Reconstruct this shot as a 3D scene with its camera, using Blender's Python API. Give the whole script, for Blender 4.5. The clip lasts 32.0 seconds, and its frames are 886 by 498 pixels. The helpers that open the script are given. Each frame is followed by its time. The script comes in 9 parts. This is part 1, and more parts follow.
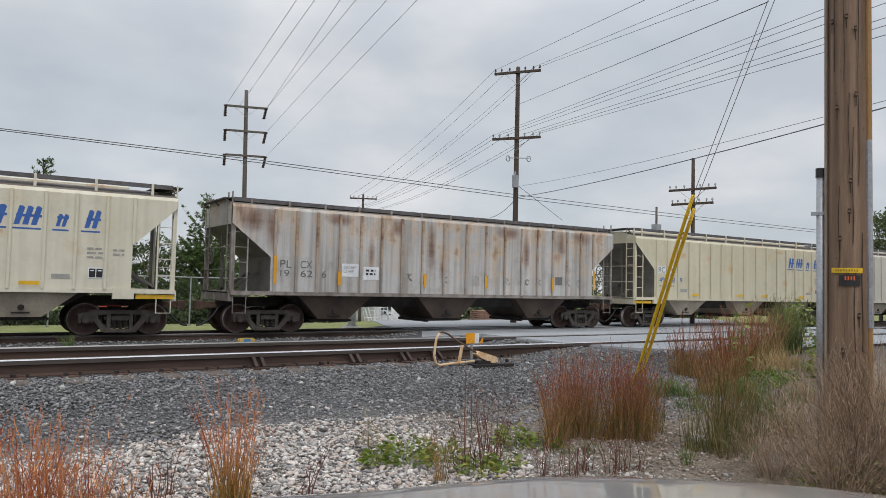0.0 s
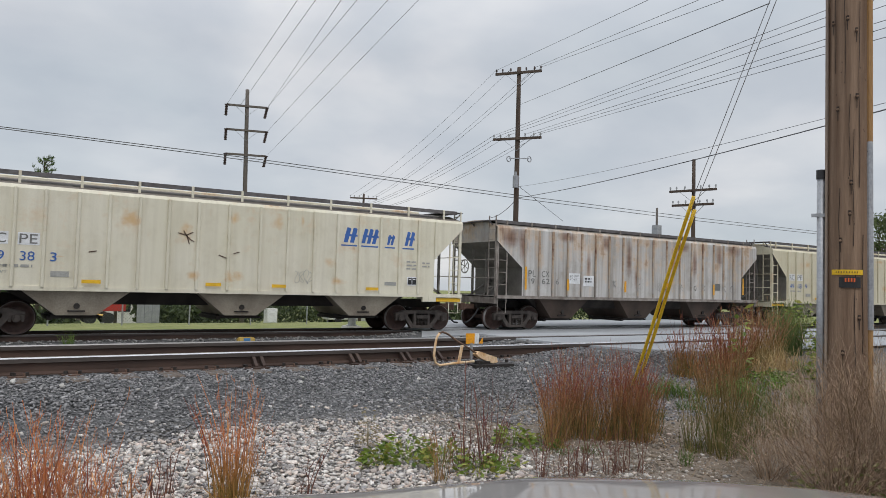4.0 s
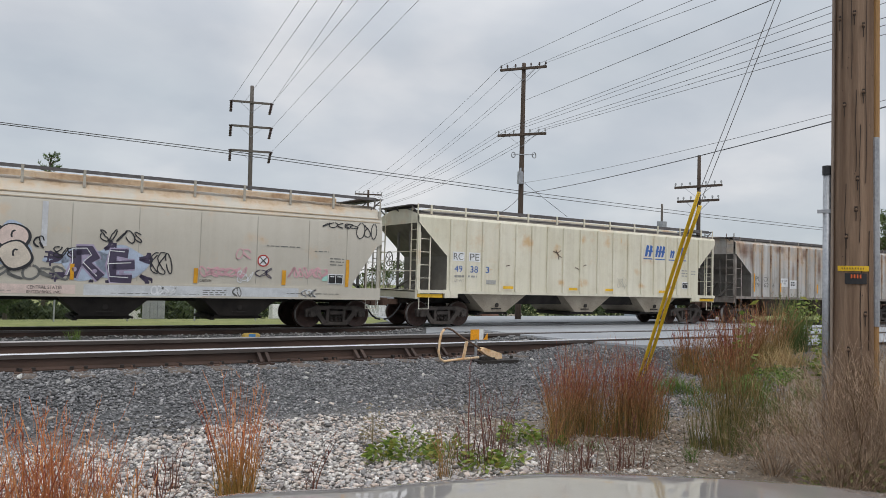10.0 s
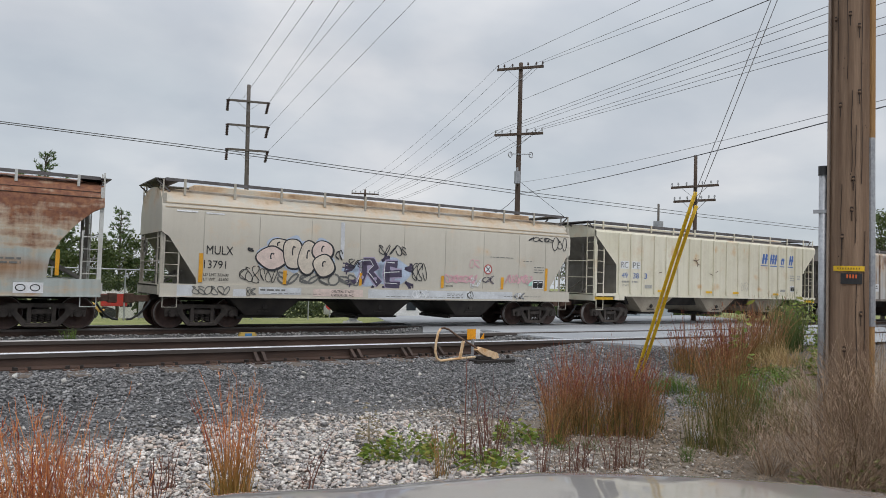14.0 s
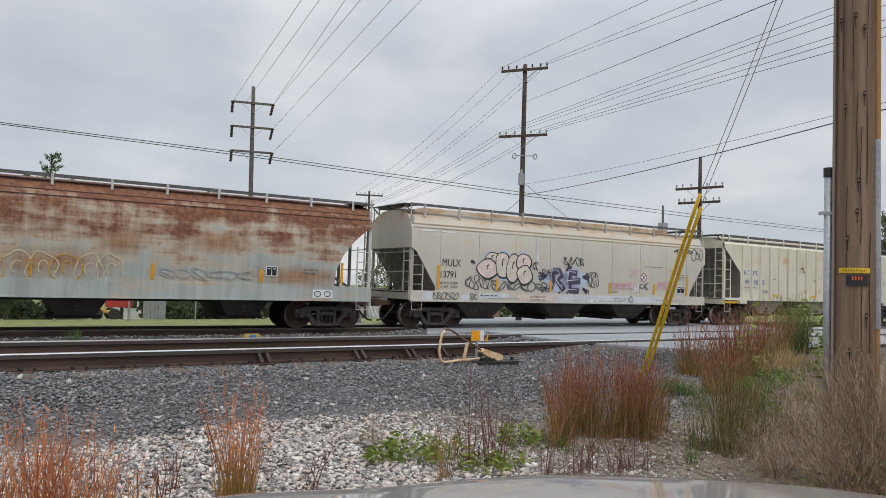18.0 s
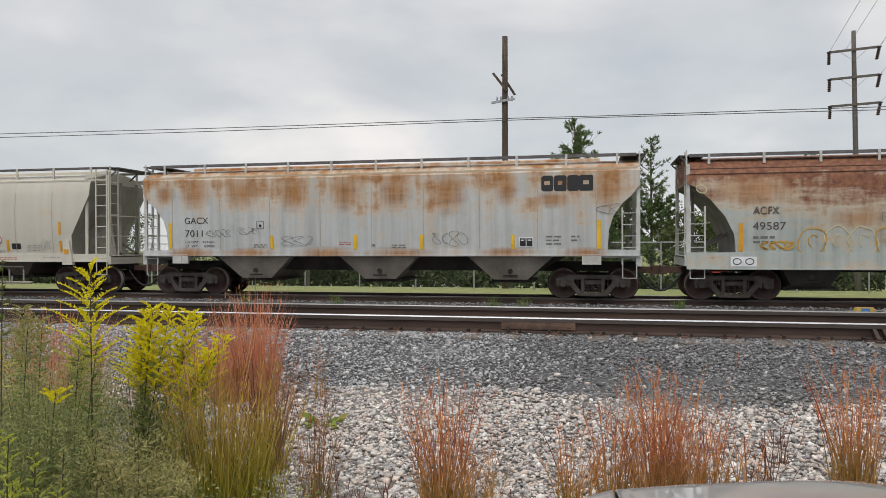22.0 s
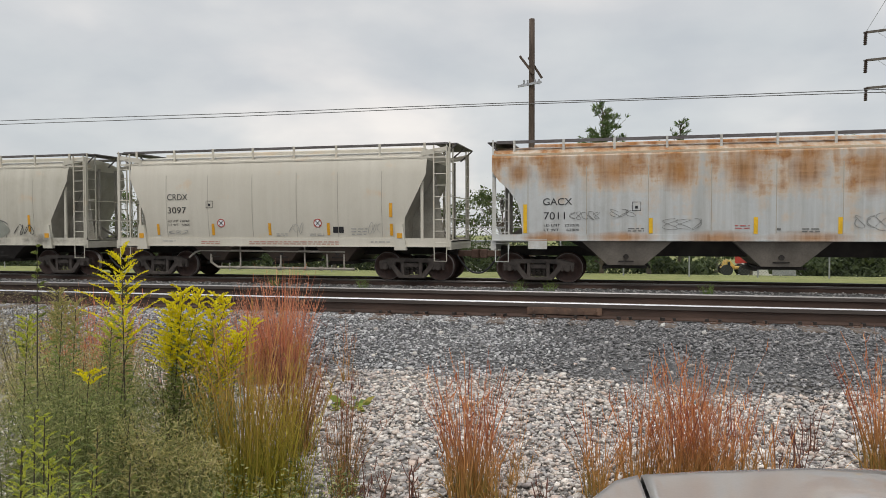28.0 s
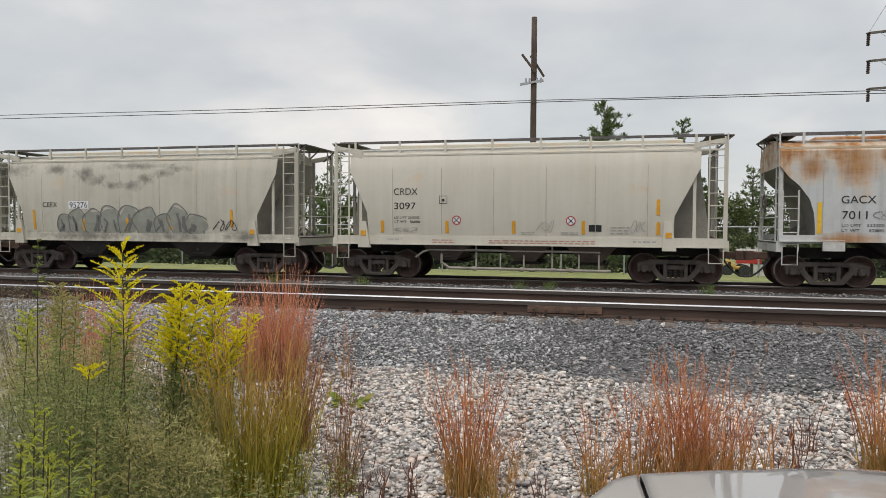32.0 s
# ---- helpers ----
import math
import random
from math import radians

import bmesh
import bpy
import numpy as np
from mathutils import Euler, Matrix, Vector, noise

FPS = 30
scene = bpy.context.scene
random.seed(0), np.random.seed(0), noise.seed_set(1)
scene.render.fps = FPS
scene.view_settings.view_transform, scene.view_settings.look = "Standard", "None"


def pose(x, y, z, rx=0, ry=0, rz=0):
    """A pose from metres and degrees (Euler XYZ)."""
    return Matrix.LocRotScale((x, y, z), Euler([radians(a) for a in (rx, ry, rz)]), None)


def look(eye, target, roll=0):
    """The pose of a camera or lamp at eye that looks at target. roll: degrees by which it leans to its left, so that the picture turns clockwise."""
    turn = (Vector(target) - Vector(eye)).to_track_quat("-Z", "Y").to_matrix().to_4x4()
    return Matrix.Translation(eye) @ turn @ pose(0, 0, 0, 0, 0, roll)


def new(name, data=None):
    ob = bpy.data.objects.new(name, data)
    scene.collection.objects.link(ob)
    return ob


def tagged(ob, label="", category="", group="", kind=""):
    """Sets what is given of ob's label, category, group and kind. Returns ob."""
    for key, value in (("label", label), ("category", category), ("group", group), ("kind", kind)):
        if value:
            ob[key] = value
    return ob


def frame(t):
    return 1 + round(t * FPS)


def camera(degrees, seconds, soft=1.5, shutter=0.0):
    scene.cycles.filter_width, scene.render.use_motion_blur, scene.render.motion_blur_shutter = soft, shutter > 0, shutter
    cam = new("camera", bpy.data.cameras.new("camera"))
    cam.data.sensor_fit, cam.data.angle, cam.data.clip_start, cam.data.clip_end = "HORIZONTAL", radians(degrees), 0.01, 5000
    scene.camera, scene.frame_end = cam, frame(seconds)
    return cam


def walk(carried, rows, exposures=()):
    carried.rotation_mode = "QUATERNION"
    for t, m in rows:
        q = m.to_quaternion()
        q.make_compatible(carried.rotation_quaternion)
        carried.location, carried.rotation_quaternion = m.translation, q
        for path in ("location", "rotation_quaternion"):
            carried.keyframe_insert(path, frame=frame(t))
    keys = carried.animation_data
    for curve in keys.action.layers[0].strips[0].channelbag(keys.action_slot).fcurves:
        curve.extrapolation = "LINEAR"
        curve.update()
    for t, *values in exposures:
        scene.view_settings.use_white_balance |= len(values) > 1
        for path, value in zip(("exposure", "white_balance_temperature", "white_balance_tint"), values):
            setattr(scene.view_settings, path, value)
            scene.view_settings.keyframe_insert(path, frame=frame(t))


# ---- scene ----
# camera: a phone held at one spot behind the bonnet of a parked car, looking across two railway tracks.
# x runs along the tracks, y away from the camera, z = 0 is the top of the far track's rails.
EYE_Z = 1.68
cam = camera(62.61, 32.0, soft=0.65)
TURNS = [  # seconds, yaw, pitch, roll
    (0, -33.11, 2.80, -1.38), (0.5, -33.19, 2.81, -1.48), (1, -33.16, 2.81, -1.55), (1.5, -33.10, 2.80, -1.63), (2, -33.08, 2.79, -1.70),
    (2.5, -33.08, 2.79, -1.70), (3, -33.09, 2.78, -1.68), (3.5, -33.09, 2.79, -1.66), (5.5, -33.08, 2.78, -1.39), (6, -33.03, 2.73, -1.31),
    (6.5, -33.10, 2.71, -1.31), (7, -33.17, 2.63, -1.26), (7.5, -33.17, 2.57, -1.40), (8, -32.99, 2.51, -1.42), (8.5, -32.79, 2.49, -1.48),
    (9, -32.68, 2.49, -1.53), (9.5, -32.68, 2.50, -1.60), (10, -32.74, 2.49, -1.65), (10.5, -32.81, 2.50, -1.64), (11, -32.90, 2.48, -1.72),
    (11.5, -32.93, 2.45, -1.75), (12, -32.92, 2.45, -1.75), (12.5, -32.93, 2.46, -1.74), (13, -32.99, 2.49, -1.82), (13.5, -33.00, 2.48, -1.71),
    (14, -33.00, 2.46, -1.72), (14.5, -32.92, 2.45, -1.57), (16.5, -32.78, 2.56, -1.66), (17, -32.78, 2.56, -1.68), (17.5, -32.73, 2.56, -1.71),
    (18, -32.68, 2.57, -1.78), (18.5, -32.67, 2.58, -1.78), (19, -32.40, 2.57, -1.55), (19.5, -31.54, 2.58, -1.31), (20, -28.47, 2.64, -0.63),
    (20.2, -26.28, 2.80, -0.60), (20.5, -20.93, 2.38, -0.20), (20.7, -16.11, 2.04, 0.0), (21, -5.39, 0.46, 0.60), (21.2, 0.90, -0.52, 0.45), (21.5, 6.88, -0.82, 0.19), (21.7, 9.45, -0.77, 0.10), (22, 11.89, -0.38, 0.17), (22.5, 13.62, -0.02, 0.10),
    (23, 14.40, 0.05, -0.09), (23.5, 14.68, 0.06, 0.13), (24, 14.59, -0.12, 0.39), (24.5, 14.46, -0.45, 0.42), (25, 14.44, -0.81, 0.37),
    (25.5, 14.46, -1.03, 0.22), (26, 14.50, -1.13, 0.13), (26.5, 14.43, -1.22, 0.13), (28.5, 13.77, -1.66, -0.00), (29, 13.74, -1.68, -0.15),
    (29.5, 13.76, -1.60, -0.10), (30, 13.79, -1.57, -0.06), (30.5, 13.79, -1.60, -0.03), (31, 13.79, -1.67, -0.11), (31.5, 13.86, -1.74, -0.19),
    (32, 13.99, -1.77, -0.34),]
EXPOSURE = [(0, -0.08, 6440, 11), (19.5, -0.08, 6440, 11), (21.5, 0.03, 6720, 11), (32, 0.04, 6830, 11)]  # stops, kelvin, tint
walk(cam, [(t, pose(0, 0, EYE_Z, 90 + p, r, y)) for t, y, p, r in TURNS], EXPOSURE)

# ---- light: bright overcast ----
world = bpy.data.worlds.new("overcast")
scene.world = world
world.use_nodes = True
wn, wl = world.node_tree.nodes, world.node_tree.links
wn.clear()


def wnode(kind, **sets):
    n = wn.new(kind)
    for k, v in sets.items():
        n.inputs[k.replace("_", " ")].default_value = v
    return n


w_out, w_bg = wn.new("ShaderNodeOutputWorld"), wn.new("ShaderNodeBackground")
w_sky = wn.new("ShaderNodeTexSky")
w_sky.sky_type, w_sky.sun_disc = "NISHITA", False
w_sky.sun_elevation, w_sky.sun_rotation = radians(59), radians(193)
w_co = wn.new("ShaderNodeTexCoord")
w_sep = wn.new("ShaderNodeSeparateXYZ")
wl.new(w_co.outputs["Generated"], w_sep.inputs[0])
# cloud deck: the direction meets a level layer overhead
w_up = wn.new("ShaderNodeMath"); w_up.operation = "MAXIMUM"; w_up.inputs[1].default_value = 0.0
wl.new(w_sep.outputs["Z"], w_up.inputs[0])
w_add = wn.new("ShaderNodeMath"); w_add.operation = "ADD"; w_add.inputs[1].default_value = 0.34
wl.new(w_up.outputs[0], w_add.inputs[0])
w_div = wn.new("ShaderNodeVectorMath"); w_div.operation = "DIVIDE"
w_den = wn.new("ShaderNodeCombineXYZ")
for i in range(3):
    wl.new(w_add.outputs[0], w_den.inputs[i])
wl.new(w_co.outputs["Generated"], w_div.inputs[0])
wl.new(w_den.outputs[0], w_div.inputs[1])
w_n1 = wnode("ShaderNodeTexNoise", Scale=1.3, Detail=5.0, Roughness=0.46, Distortion=0.3)
w_n2 = wnode("ShaderNodeTexNoise", Scale=4.2, Detail=5.0, Roughness=0.5, Distortion=0.1)
for n in (w_n1, w_n2):
    wl.new(w_div.outputs[0], n.inputs["Vector"])
w_r1 = wn.new("ShaderNodeValToRGB")
e = w_r1.color_ramp.elements
e[0].position, e[0].color = 0.30, (0.55, 0.605, 0.65, 1)
e[1].position, e[1].color = 0.72, (0.90, 0.885, 0.875, 1)
m = e.new(0.52); m.color = (0.645, 0.68, 0.715, 1)
wl.new(w_n1.outputs["Fac"], w_r1.inputs[0])
w_r2 = wn.new("ShaderNodeValToRGB")
e = w_r2.color_ramp.elements
e[0].position, e[0].color = 0.35, (0.95, 0.955, 0.965, 1)
e[1].position, e[1].color = 0.75, (1.10, 1.09, 1.07, 1)
wl.new(w_n2.outputs["Fac"], w_r2.inputs[0])
w_mul = wn.new("ShaderNodeMix"); w_mul.data_type, w_mul.blend_type = "RGBA", "MULTIPLY"
w_mul.inputs[0].default_value = 1.0
wl.new(w_r1.outputs[0], w_mul.inputs[6]); wl.new(w_r2.outputs[0], w_mul.inputs[7])
# thin cloud: a little of the clear sky comes through
w_dim = wn.new("ShaderNodeMix"); w_dim.data_type, w_dim.blend_type = "RGBA", "MULTIPLY"
w_dim.inputs[0].default_value = 1.0; w_dim.inputs[7].default_value = (0.10, 0.10, 0.10, 1)
wl.new(w_sky.outputs[0], w_dim.inputs[6])
w_mix = wn.new("ShaderNodeMix"); w_mix.data_type = "RGBA"
w_mix.inputs[0].default_value = 0.88
wl.new(w_dim.outputs[2], w_mix.inputs[6]); wl.new(w_mul.outputs[2], w_mix.inputs[7])
# an overcast dome is brighter towards the zenith
w_zen = wn.new("ShaderNodeMapRange")
w_zen.inputs[1].default_value, w_zen.inputs[2].default_value = 0.30, 1.0
w_zen.inputs[3].default_value, w_zen.inputs[4].default_value = 1.0, 2.1
wl.new(w_up.outputs[0], w_zen.inputs[0])
wl.new(w_mix.outputs[2], w_bg.inputs[0]); wl.new(w_zen.outputs[0], w_bg.inputs[1])
wl.new(w_bg.outputs[0], w_out.inputs[0])

sun = new("sun", bpy.data.lights.new("sun", "SUN"))
sun.data.energy, sun.data.angle, sun.data.color = 1.3, radians(22), (1.0, 0.965, 0.91)
sun.matrix_world = look((0, 0, 0), (0.2, 0.85, -1.5))

# ---- helpers of this scene ----
def part(name, bm, material, parent=None, label=""):
    """Links a bmesh as one mesh object, under a thing or part if one is given."""
    me = bpy.data.meshes.new(name)
    bm.to_mesh(me)
    bm.free()
    me.materials.append(material)
    ob = new(name, me)
    ob.parent = parent
    return tagged(ob, label) if label else ob


def share(name, ob, parent, m):
    """Another object on the same mesh."""
    o = new(name, ob.data)
    o.parent = parent
    o.matrix_basis = m
    return o


def raw(name, verts, faces, material, parent=None, smooth=False):
    me = bpy.data.meshes.new(name)
    me.from_pydata(verts, [], faces)
    if smooth:
        me.polygons.foreach_set("use_smooth", [True] * len(me.polygons))
    me.materials.append(material)
    ob = new(name, me)
    ob.parent = parent
    return ob


def box(bm, x0, x1, y0, y1, z0, z1):
    v = [bm.verts.new(p) for p in ((x0, y0, z0), (x1, y0, z0), (x1, y1, z0), (x0, y1, z0), (x0, y0, z1), (x1, y0, z1), (x1, y1, z1), (x0, y1, z1))]
    for f in ((3, 2, 1, 0), (4, 5, 6, 7), (0, 1, 5, 4), (1, 2, 6, 5), (2, 3, 7, 6), (3, 0, 4, 7)):
        bm.faces.new([v[i] for i in f])
    return bm


def loft(bm, rings, caps=True, closed=True):
    """Skins a list of rings of points."""
    vs = [[bm.verts.new(p) for p in r] for r in rings]
    n = len(vs[0])
    for a, b in zip(vs, vs[1:]):
        for i in range(n if closed else n - 1):
            j = (i + 1) % n
            try:
                bm.faces.new((a[i], a[j], b[j], b[i]))
            except ValueError:
                pass
    if caps and closed:
        bm.faces.new(vs[0][::-1])
        bm.faces.new(vs[-1])
    return bm


def tube(bm, pts, r, n=8, r2=None):
    """A round bar along points; r2: radius at its end."""
    pts = [Vector(p) for p in pts]
    rings = []
    side = None
    for i, p in enumerate(pts):
        d = (pts[min(i + 1, len(pts) - 1)] - pts[max(i - 1, 0)]).normalized()
        if side is None:
            side = d.cross(Vector((0, 0, 1)))
            if side.length < 0.05:
                side = d.cross(Vector((1, 0, 0)))
        side = (side - d * side.dot(d)).normalized()
        up = side.cross(d)
        k = r if r2 is None else r + (r2 - r) * i / (len(pts) - 1)
        rings.append([p + (side * math.cos(2 * math.pi * a / n) + up * math.sin(2 * math.pi * a / n)) * k for a in range(n)])
    return loft(bm, rings)


def plate(bm, poly, axis, lo, hi):
    """A flat polygon (two coordinates) given thickness along axis 0, 1 or 2."""
    def at(p, k):
        q = list(p)
        q.insert(axis, k)
        return q
    return loft(bm, [[at(p, lo) for p in poly], [at(p, hi) for p in poly]])


def bar(bm, a, b, w, h):
    """A square bar from a to b."""
    a, b = Vector(a), Vector(b)
    d = (b - a).normalized()
    s = d.cross(Vector((0, 0, 1)))
    if s.length < 0.05:
        s = Vector((1, 0, 0))
    s.normalize()
    u = s.cross(d)
    return loft(bm, [[p + s * (w / 2 * i) + u * (h / 2 * j) for i, j in ((-1, -1), (1, -1), (1, 1), (-1, 1))] for p in (a, b)])


def turn_up(bm):
    bmesh.ops.recalc_face_normals(bm, faces=bm.faces[:])
    return bm


def smooth(bm):
    for f in bm.faces:
        f.smooth = True
    return bm


def B():
    return bmesh.new()


def hub(name, m, label, category, group="", kind=""):
    o = new(name)
    o.matrix_basis = m
    o.empty_display_size = 0.2
    return tagged(o, label, category, group, kind)


# ---- materials ----
def shader(name, rough=0.6, metal=0.0):
    m = bpy.data.materials.new(name)
    m.use_nodes = True
    nt = m.node_tree
    b = nt.nodes["Principled BSDF"]
    b.inputs["Roughness"].default_value, b.inputs["Metallic"].default_value = rough, metal
    return m, nt.nodes, nt.links, b


def noise_node(ns, ls, scale, detail=4.0, stretch=(1, 1, 1), rough=0.55, vec=None):
    co = ns.new("ShaderNodeTexCoord")
    mp = ns.new("ShaderNodeMapping")
    mp.inputs["Scale"].default_value = stretch
    ls.new(vec or co.outputs["Object"], mp.inputs[0])
    n = ns.new("ShaderNodeTexNoise")
    n.inputs["Scale"].default_value, n.inputs["Detail"].default_value, n.inputs["Roughness"].default_value = scale, detail, rough
    ls.new(mp.outputs[0], n.inputs["Vector"])
    return n.outputs["Fac"]


def ramp(ns, ls, fac, lo, hi, a=(0, 0, 0), b=(1, 1, 1)):
    r = ns.new("ShaderNodeValToRGB")
    e = r.color_ramp.elements
    e[0].position, e[0].color = lo, (*a, 1)
    e[1].position, e[1].color = hi, (*b, 1)
    ls.new(fac, r.inputs[0])
    return r.outputs[0]


def mixed(ns, ls, fac, a, b, how="MIX"):
    m = ns.new("ShaderNodeMix")
    m.data_type, m.blend_type = "RGBA", how
    for i, v in ((0, fac), (6, a), (7, b)):
        if isinstance(v, (int, float)):
            m.inputs[i].default_value = v
        elif isinstance(v, tuple):
            m.inputs[i].default_value = (*v, 1)
        else:
            ls.new(v, m.inputs[i])
    return m.outputs[2]


def times(ns, ls, a, b, op="MULTIPLY"):
    n = ns.new("ShaderNodeMath")
    n.operation = op
    n.use_clamp = True
    for i, v in ((0, a), (1, b)):
        if isinstance(v, (int, float)):
            n.inputs[i].default_value = v
        else:
            ls.new(v, n.inputs[i])
    return n.outputs[0]


def bumped(ns, ls, b, fac, strength, distance):
    n = ns.new("ShaderNodeBump")
    n.inputs["Strength"].default_value, n.inputs["Distance"].default_value = strength, distance
    ls.new(fac, n.inputs["Height"])
    ls.new(n.outputs[0], b.inputs["Normal"])


def surf(name, c1, c2, rough=0.7, scale=3.0, fine=40.0, metal=0.0, bump=0.15, stretch=(1, 1, 1), dist=0.01):
    """A plain weathered surface: two colours mixed at two scales, with fine relief."""
    m, ns, ls, b = shader(name, rough, metal)
    big = ramp(ns, ls, noise_node(ns, ls, scale, 5, stretch), 0.35, 0.68)
    small = noise_node(ns, ls, fine, 4, stretch)
    c = mixed(ns, ls, big, c1, c2)
    c = mixed(ns, ls, 0.5, c, ramp(ns, ls, small, 0.3, 0.7, (0.62, 0.62, 0.62), (1.25, 1.25, 1.25)), "MULTIPLY")
    ls.new(c, b.inputs["Base Color"])
    ls.new(ramp(ns, ls, small, 0.2, 0.9, (rough * 0.8,) * 3, (min(1, rough * 1.2),) * 3), b.inputs["Roughness"])
    if bump:
        bumped(ns, ls, b, small, bump, dist)
    return m


def island(name, colours, rough=0.85, spread=0.25, trans=0.0, bump=0.3, fine=60.0):
    """Loose pieces of one mesh, each with a colour of its own from a row of colours."""
    m, ns, ls, b = shader(name, rough)
    g = ns.new("ShaderNodeNewGeometry")
    r = ns.new("ShaderNodeValToRGB")
    r.color_ramp.interpolation = "LINEAR"
    e = r.color_ramp.elements
    while len(e) < len(colours):
        e.new(0.5)
    for i, c in enumerate(colours):
        e[i].position, e[i].color = i / (len(colours) - 1), (*c, 1)
    ls.new(g.outputs["Random Per Island"], r.inputs[0])
    f = noise_node(ns, ls, fine, 3)
    c = mixed(ns, ls, spread, r.outputs[0], ramp(ns, ls, f, 0.3, 0.7, (0.4, 0.4, 0.4), (1.5, 1.5, 1.5)), "MULTIPLY")
    ls.new(c, b.inputs["Base Color"])
    if bump:
        bumped(ns, ls, b, f, bump, 0.01)
    if trans:
        t = ns.new("ShaderNodeBsdfTranslucent")
        ls.new(c, t.inputs[0])
        mx = ns.new("ShaderNodeMixShader")
        mx.inputs[0].default_value = trans
        ls.new(b.outputs[0], mx.inputs[1]); ls.new(t.outputs[0], mx.inputs[2])
        ls.new(mx.outputs[0], ns["Material Output"].inputs[0])
    return m


def painted(name, paint, paint2, rust=0.2, rust_z=(2.0, 4.2), rust_col=((0.30, 0.10, 0.045), (0.45, 0.22, 0.09)), grime=0.35, streak=0.4, rough=0.55, spots=(), spot_col=(0.46, 0.24, 0.10), weave=0.0):
    """Old paint on steel: faded patches, grime streaks that run down, and rust that gathers between two heights."""
    m, ns, ls, b = shader(name, rough)
    co = ns.new("ShaderNodeTexCoord")
    sp = ns.new("ShaderNodeSeparateXYZ")
    ls.new(co.outputs["Object"], sp.inputs[0])
    fade = ramp(ns, ls, noise_node(ns, ls, 0.55, 5, (1, 1, 0.7)), 0.3, 0.72)
    c = mixed(ns, ls, fade, paint, paint2)
    st = ramp(ns, ls, noise_node(ns, ls, 1.0, 6, (4.5, 1.0, 0.16), 0.6), 0.42, 0.72)
    c = mixed(ns, ls, times(ns, ls, st, streak), c, tuple(v * k for v, k in zip(paint, (0.52, 0.47, 0.40))))
    blot = ramp(ns, ls, noise_node(ns, ls, 2.2, 7, (1, 1, 1), 0.65), 0.5, 0.75)
    c = mixed(ns, ls, times(ns, ls, blot, grime), c, tuple(v * k for v, k in zip(paint, (0.60, 0.53, 0.43))))
    if weave:   # rust that creeps along the sheet and runs down it
        along = noise_node(ns, ls, 1.0, 5, (0.40, 1.0, 3.4), 0.58)
        down = noise_node(ns, ls, 1.0, 5, (2.6, 1.0, 0.45), 0.58)
        patch = noise_node(ns, ls, 1.5, 8, (0.7, 1.0, 1.0), 0.68)
        runs = ramp(ns, ls, times(ns, ls, times(ns, ls, noise_node(ns, ls, 1.0, 4, (7.0, 1.0, 0.5), 0.6), 0.6), times(ns, ls, noise_node(ns, ls, 1.0, 4, (0.5, 1.0, 8.0), 0.6), 0.4), "ADD"), 0.46, 0.62)
        wv = ns.new("ShaderNodeMath"); wv.operation = "ADD"
        ls.new(times(ns, ls, patch, 0.42), wv.inputs[0])
        ls.new(times(ns, ls, times(ns, ls, along, 0.58 * weave), times(ns, ls, down, 0.58 * (1 - weave)), "ADD"), wv.inputs[1])
        st2 = ns.new("ShaderNodeMath"); st2.operation = "MULTIPLY_ADD"
        ls.new(wv.outputs[0], st2.inputs[0]); st2.inputs[1].default_value, st2.inputs[2].default_value = 1.7, -0.35
        woven = st2.outputs[0]
    if rust > 0:
        mr = ns.new("ShaderNodeMapRange")
        mr.inputs[1].default_value, mr.inputs[2].default_value = rust_z
        ls.new(sp.outputs["Z"], mr.inputs[0])
        n1 = woven if weave else noise_node(ns, ls, 0.9, 8, (1.0, 1.0, 1.5), 0.68)
        n2 = noise_node(ns, ls, 1.6, 6, (2.2, 1, 0.35), 0.65)
        s = ns.new("ShaderNodeMath"); s.operation = "ADD"
        ls.new(times(ns, ls, n1, 0.72), s.inputs[0]); ls.new(times(ns, ls, n2, 0.28), s.inputs[1])
        lift = ns.new("ShaderNodeMath"); lift.operation = "MULTIPLY_ADD"
        ls.new(mr.outputs[0], lift.inputs[0]); lift.inputs[1].default_value = 0.30 * rust + 0.06
        ls.new(s.outputs[0], lift.inputs[2])
        pale = ramp(ns, ls, lift.outputs[0], 0.60 - 0.10 * rust, 0.74 - 0.10 * rust)
        deep = ramp(ns, ls, lift.outputs[0], 0.70 - 0.10 * rust, 0.86 - 0.10 * rust)
        tint = mixed(ns, ls, ramp(ns, ls, noise_node(ns, ls, 7.0, 6), 0.35, 0.65), rust_col[0], rust_col[1])
        c = mixed(ns, ls, times(ns, ls, pale, 0.55), c, (0.60, 0.40, 0.22))
        c = mixed(ns, ls, deep, c, tint)
        ls.new(ramp(ns, ls, deep, 0, 1, (rough,) * 3, (0.85,) * 3), b.inputs["Roughness"])
    for x, z, rx, rz in spots:   # stains of their own shape, ragged at the edge
        mp = ns.new("ShaderNodeMapping")
        mp.inputs["Location"].default_value = (-x / rx, 0, -z / rz)
        mp.inputs["Scale"].default_value = (1 / rx, 0, 1 / rz)
        ls.new(co.outputs["Object"], mp.inputs[0])
        ln = ns.new("ShaderNodeVectorMath"); ln.operation = "LENGTH"
        ls.new(mp.outputs[0], ln.inputs[0])
        sm = ns.new("ShaderNodeMath"); sm.operation = "MULTIPLY_ADD"
        ls.new(woven if weave else noise_node(ns, ls, 2.6, 7, (1, 1, 1), 0.68), sm.inputs[0]); sm.inputs[1].default_value = 1.1 if weave else 1.5
        ls.new(ln.outputs["Value"], sm.inputs[2])
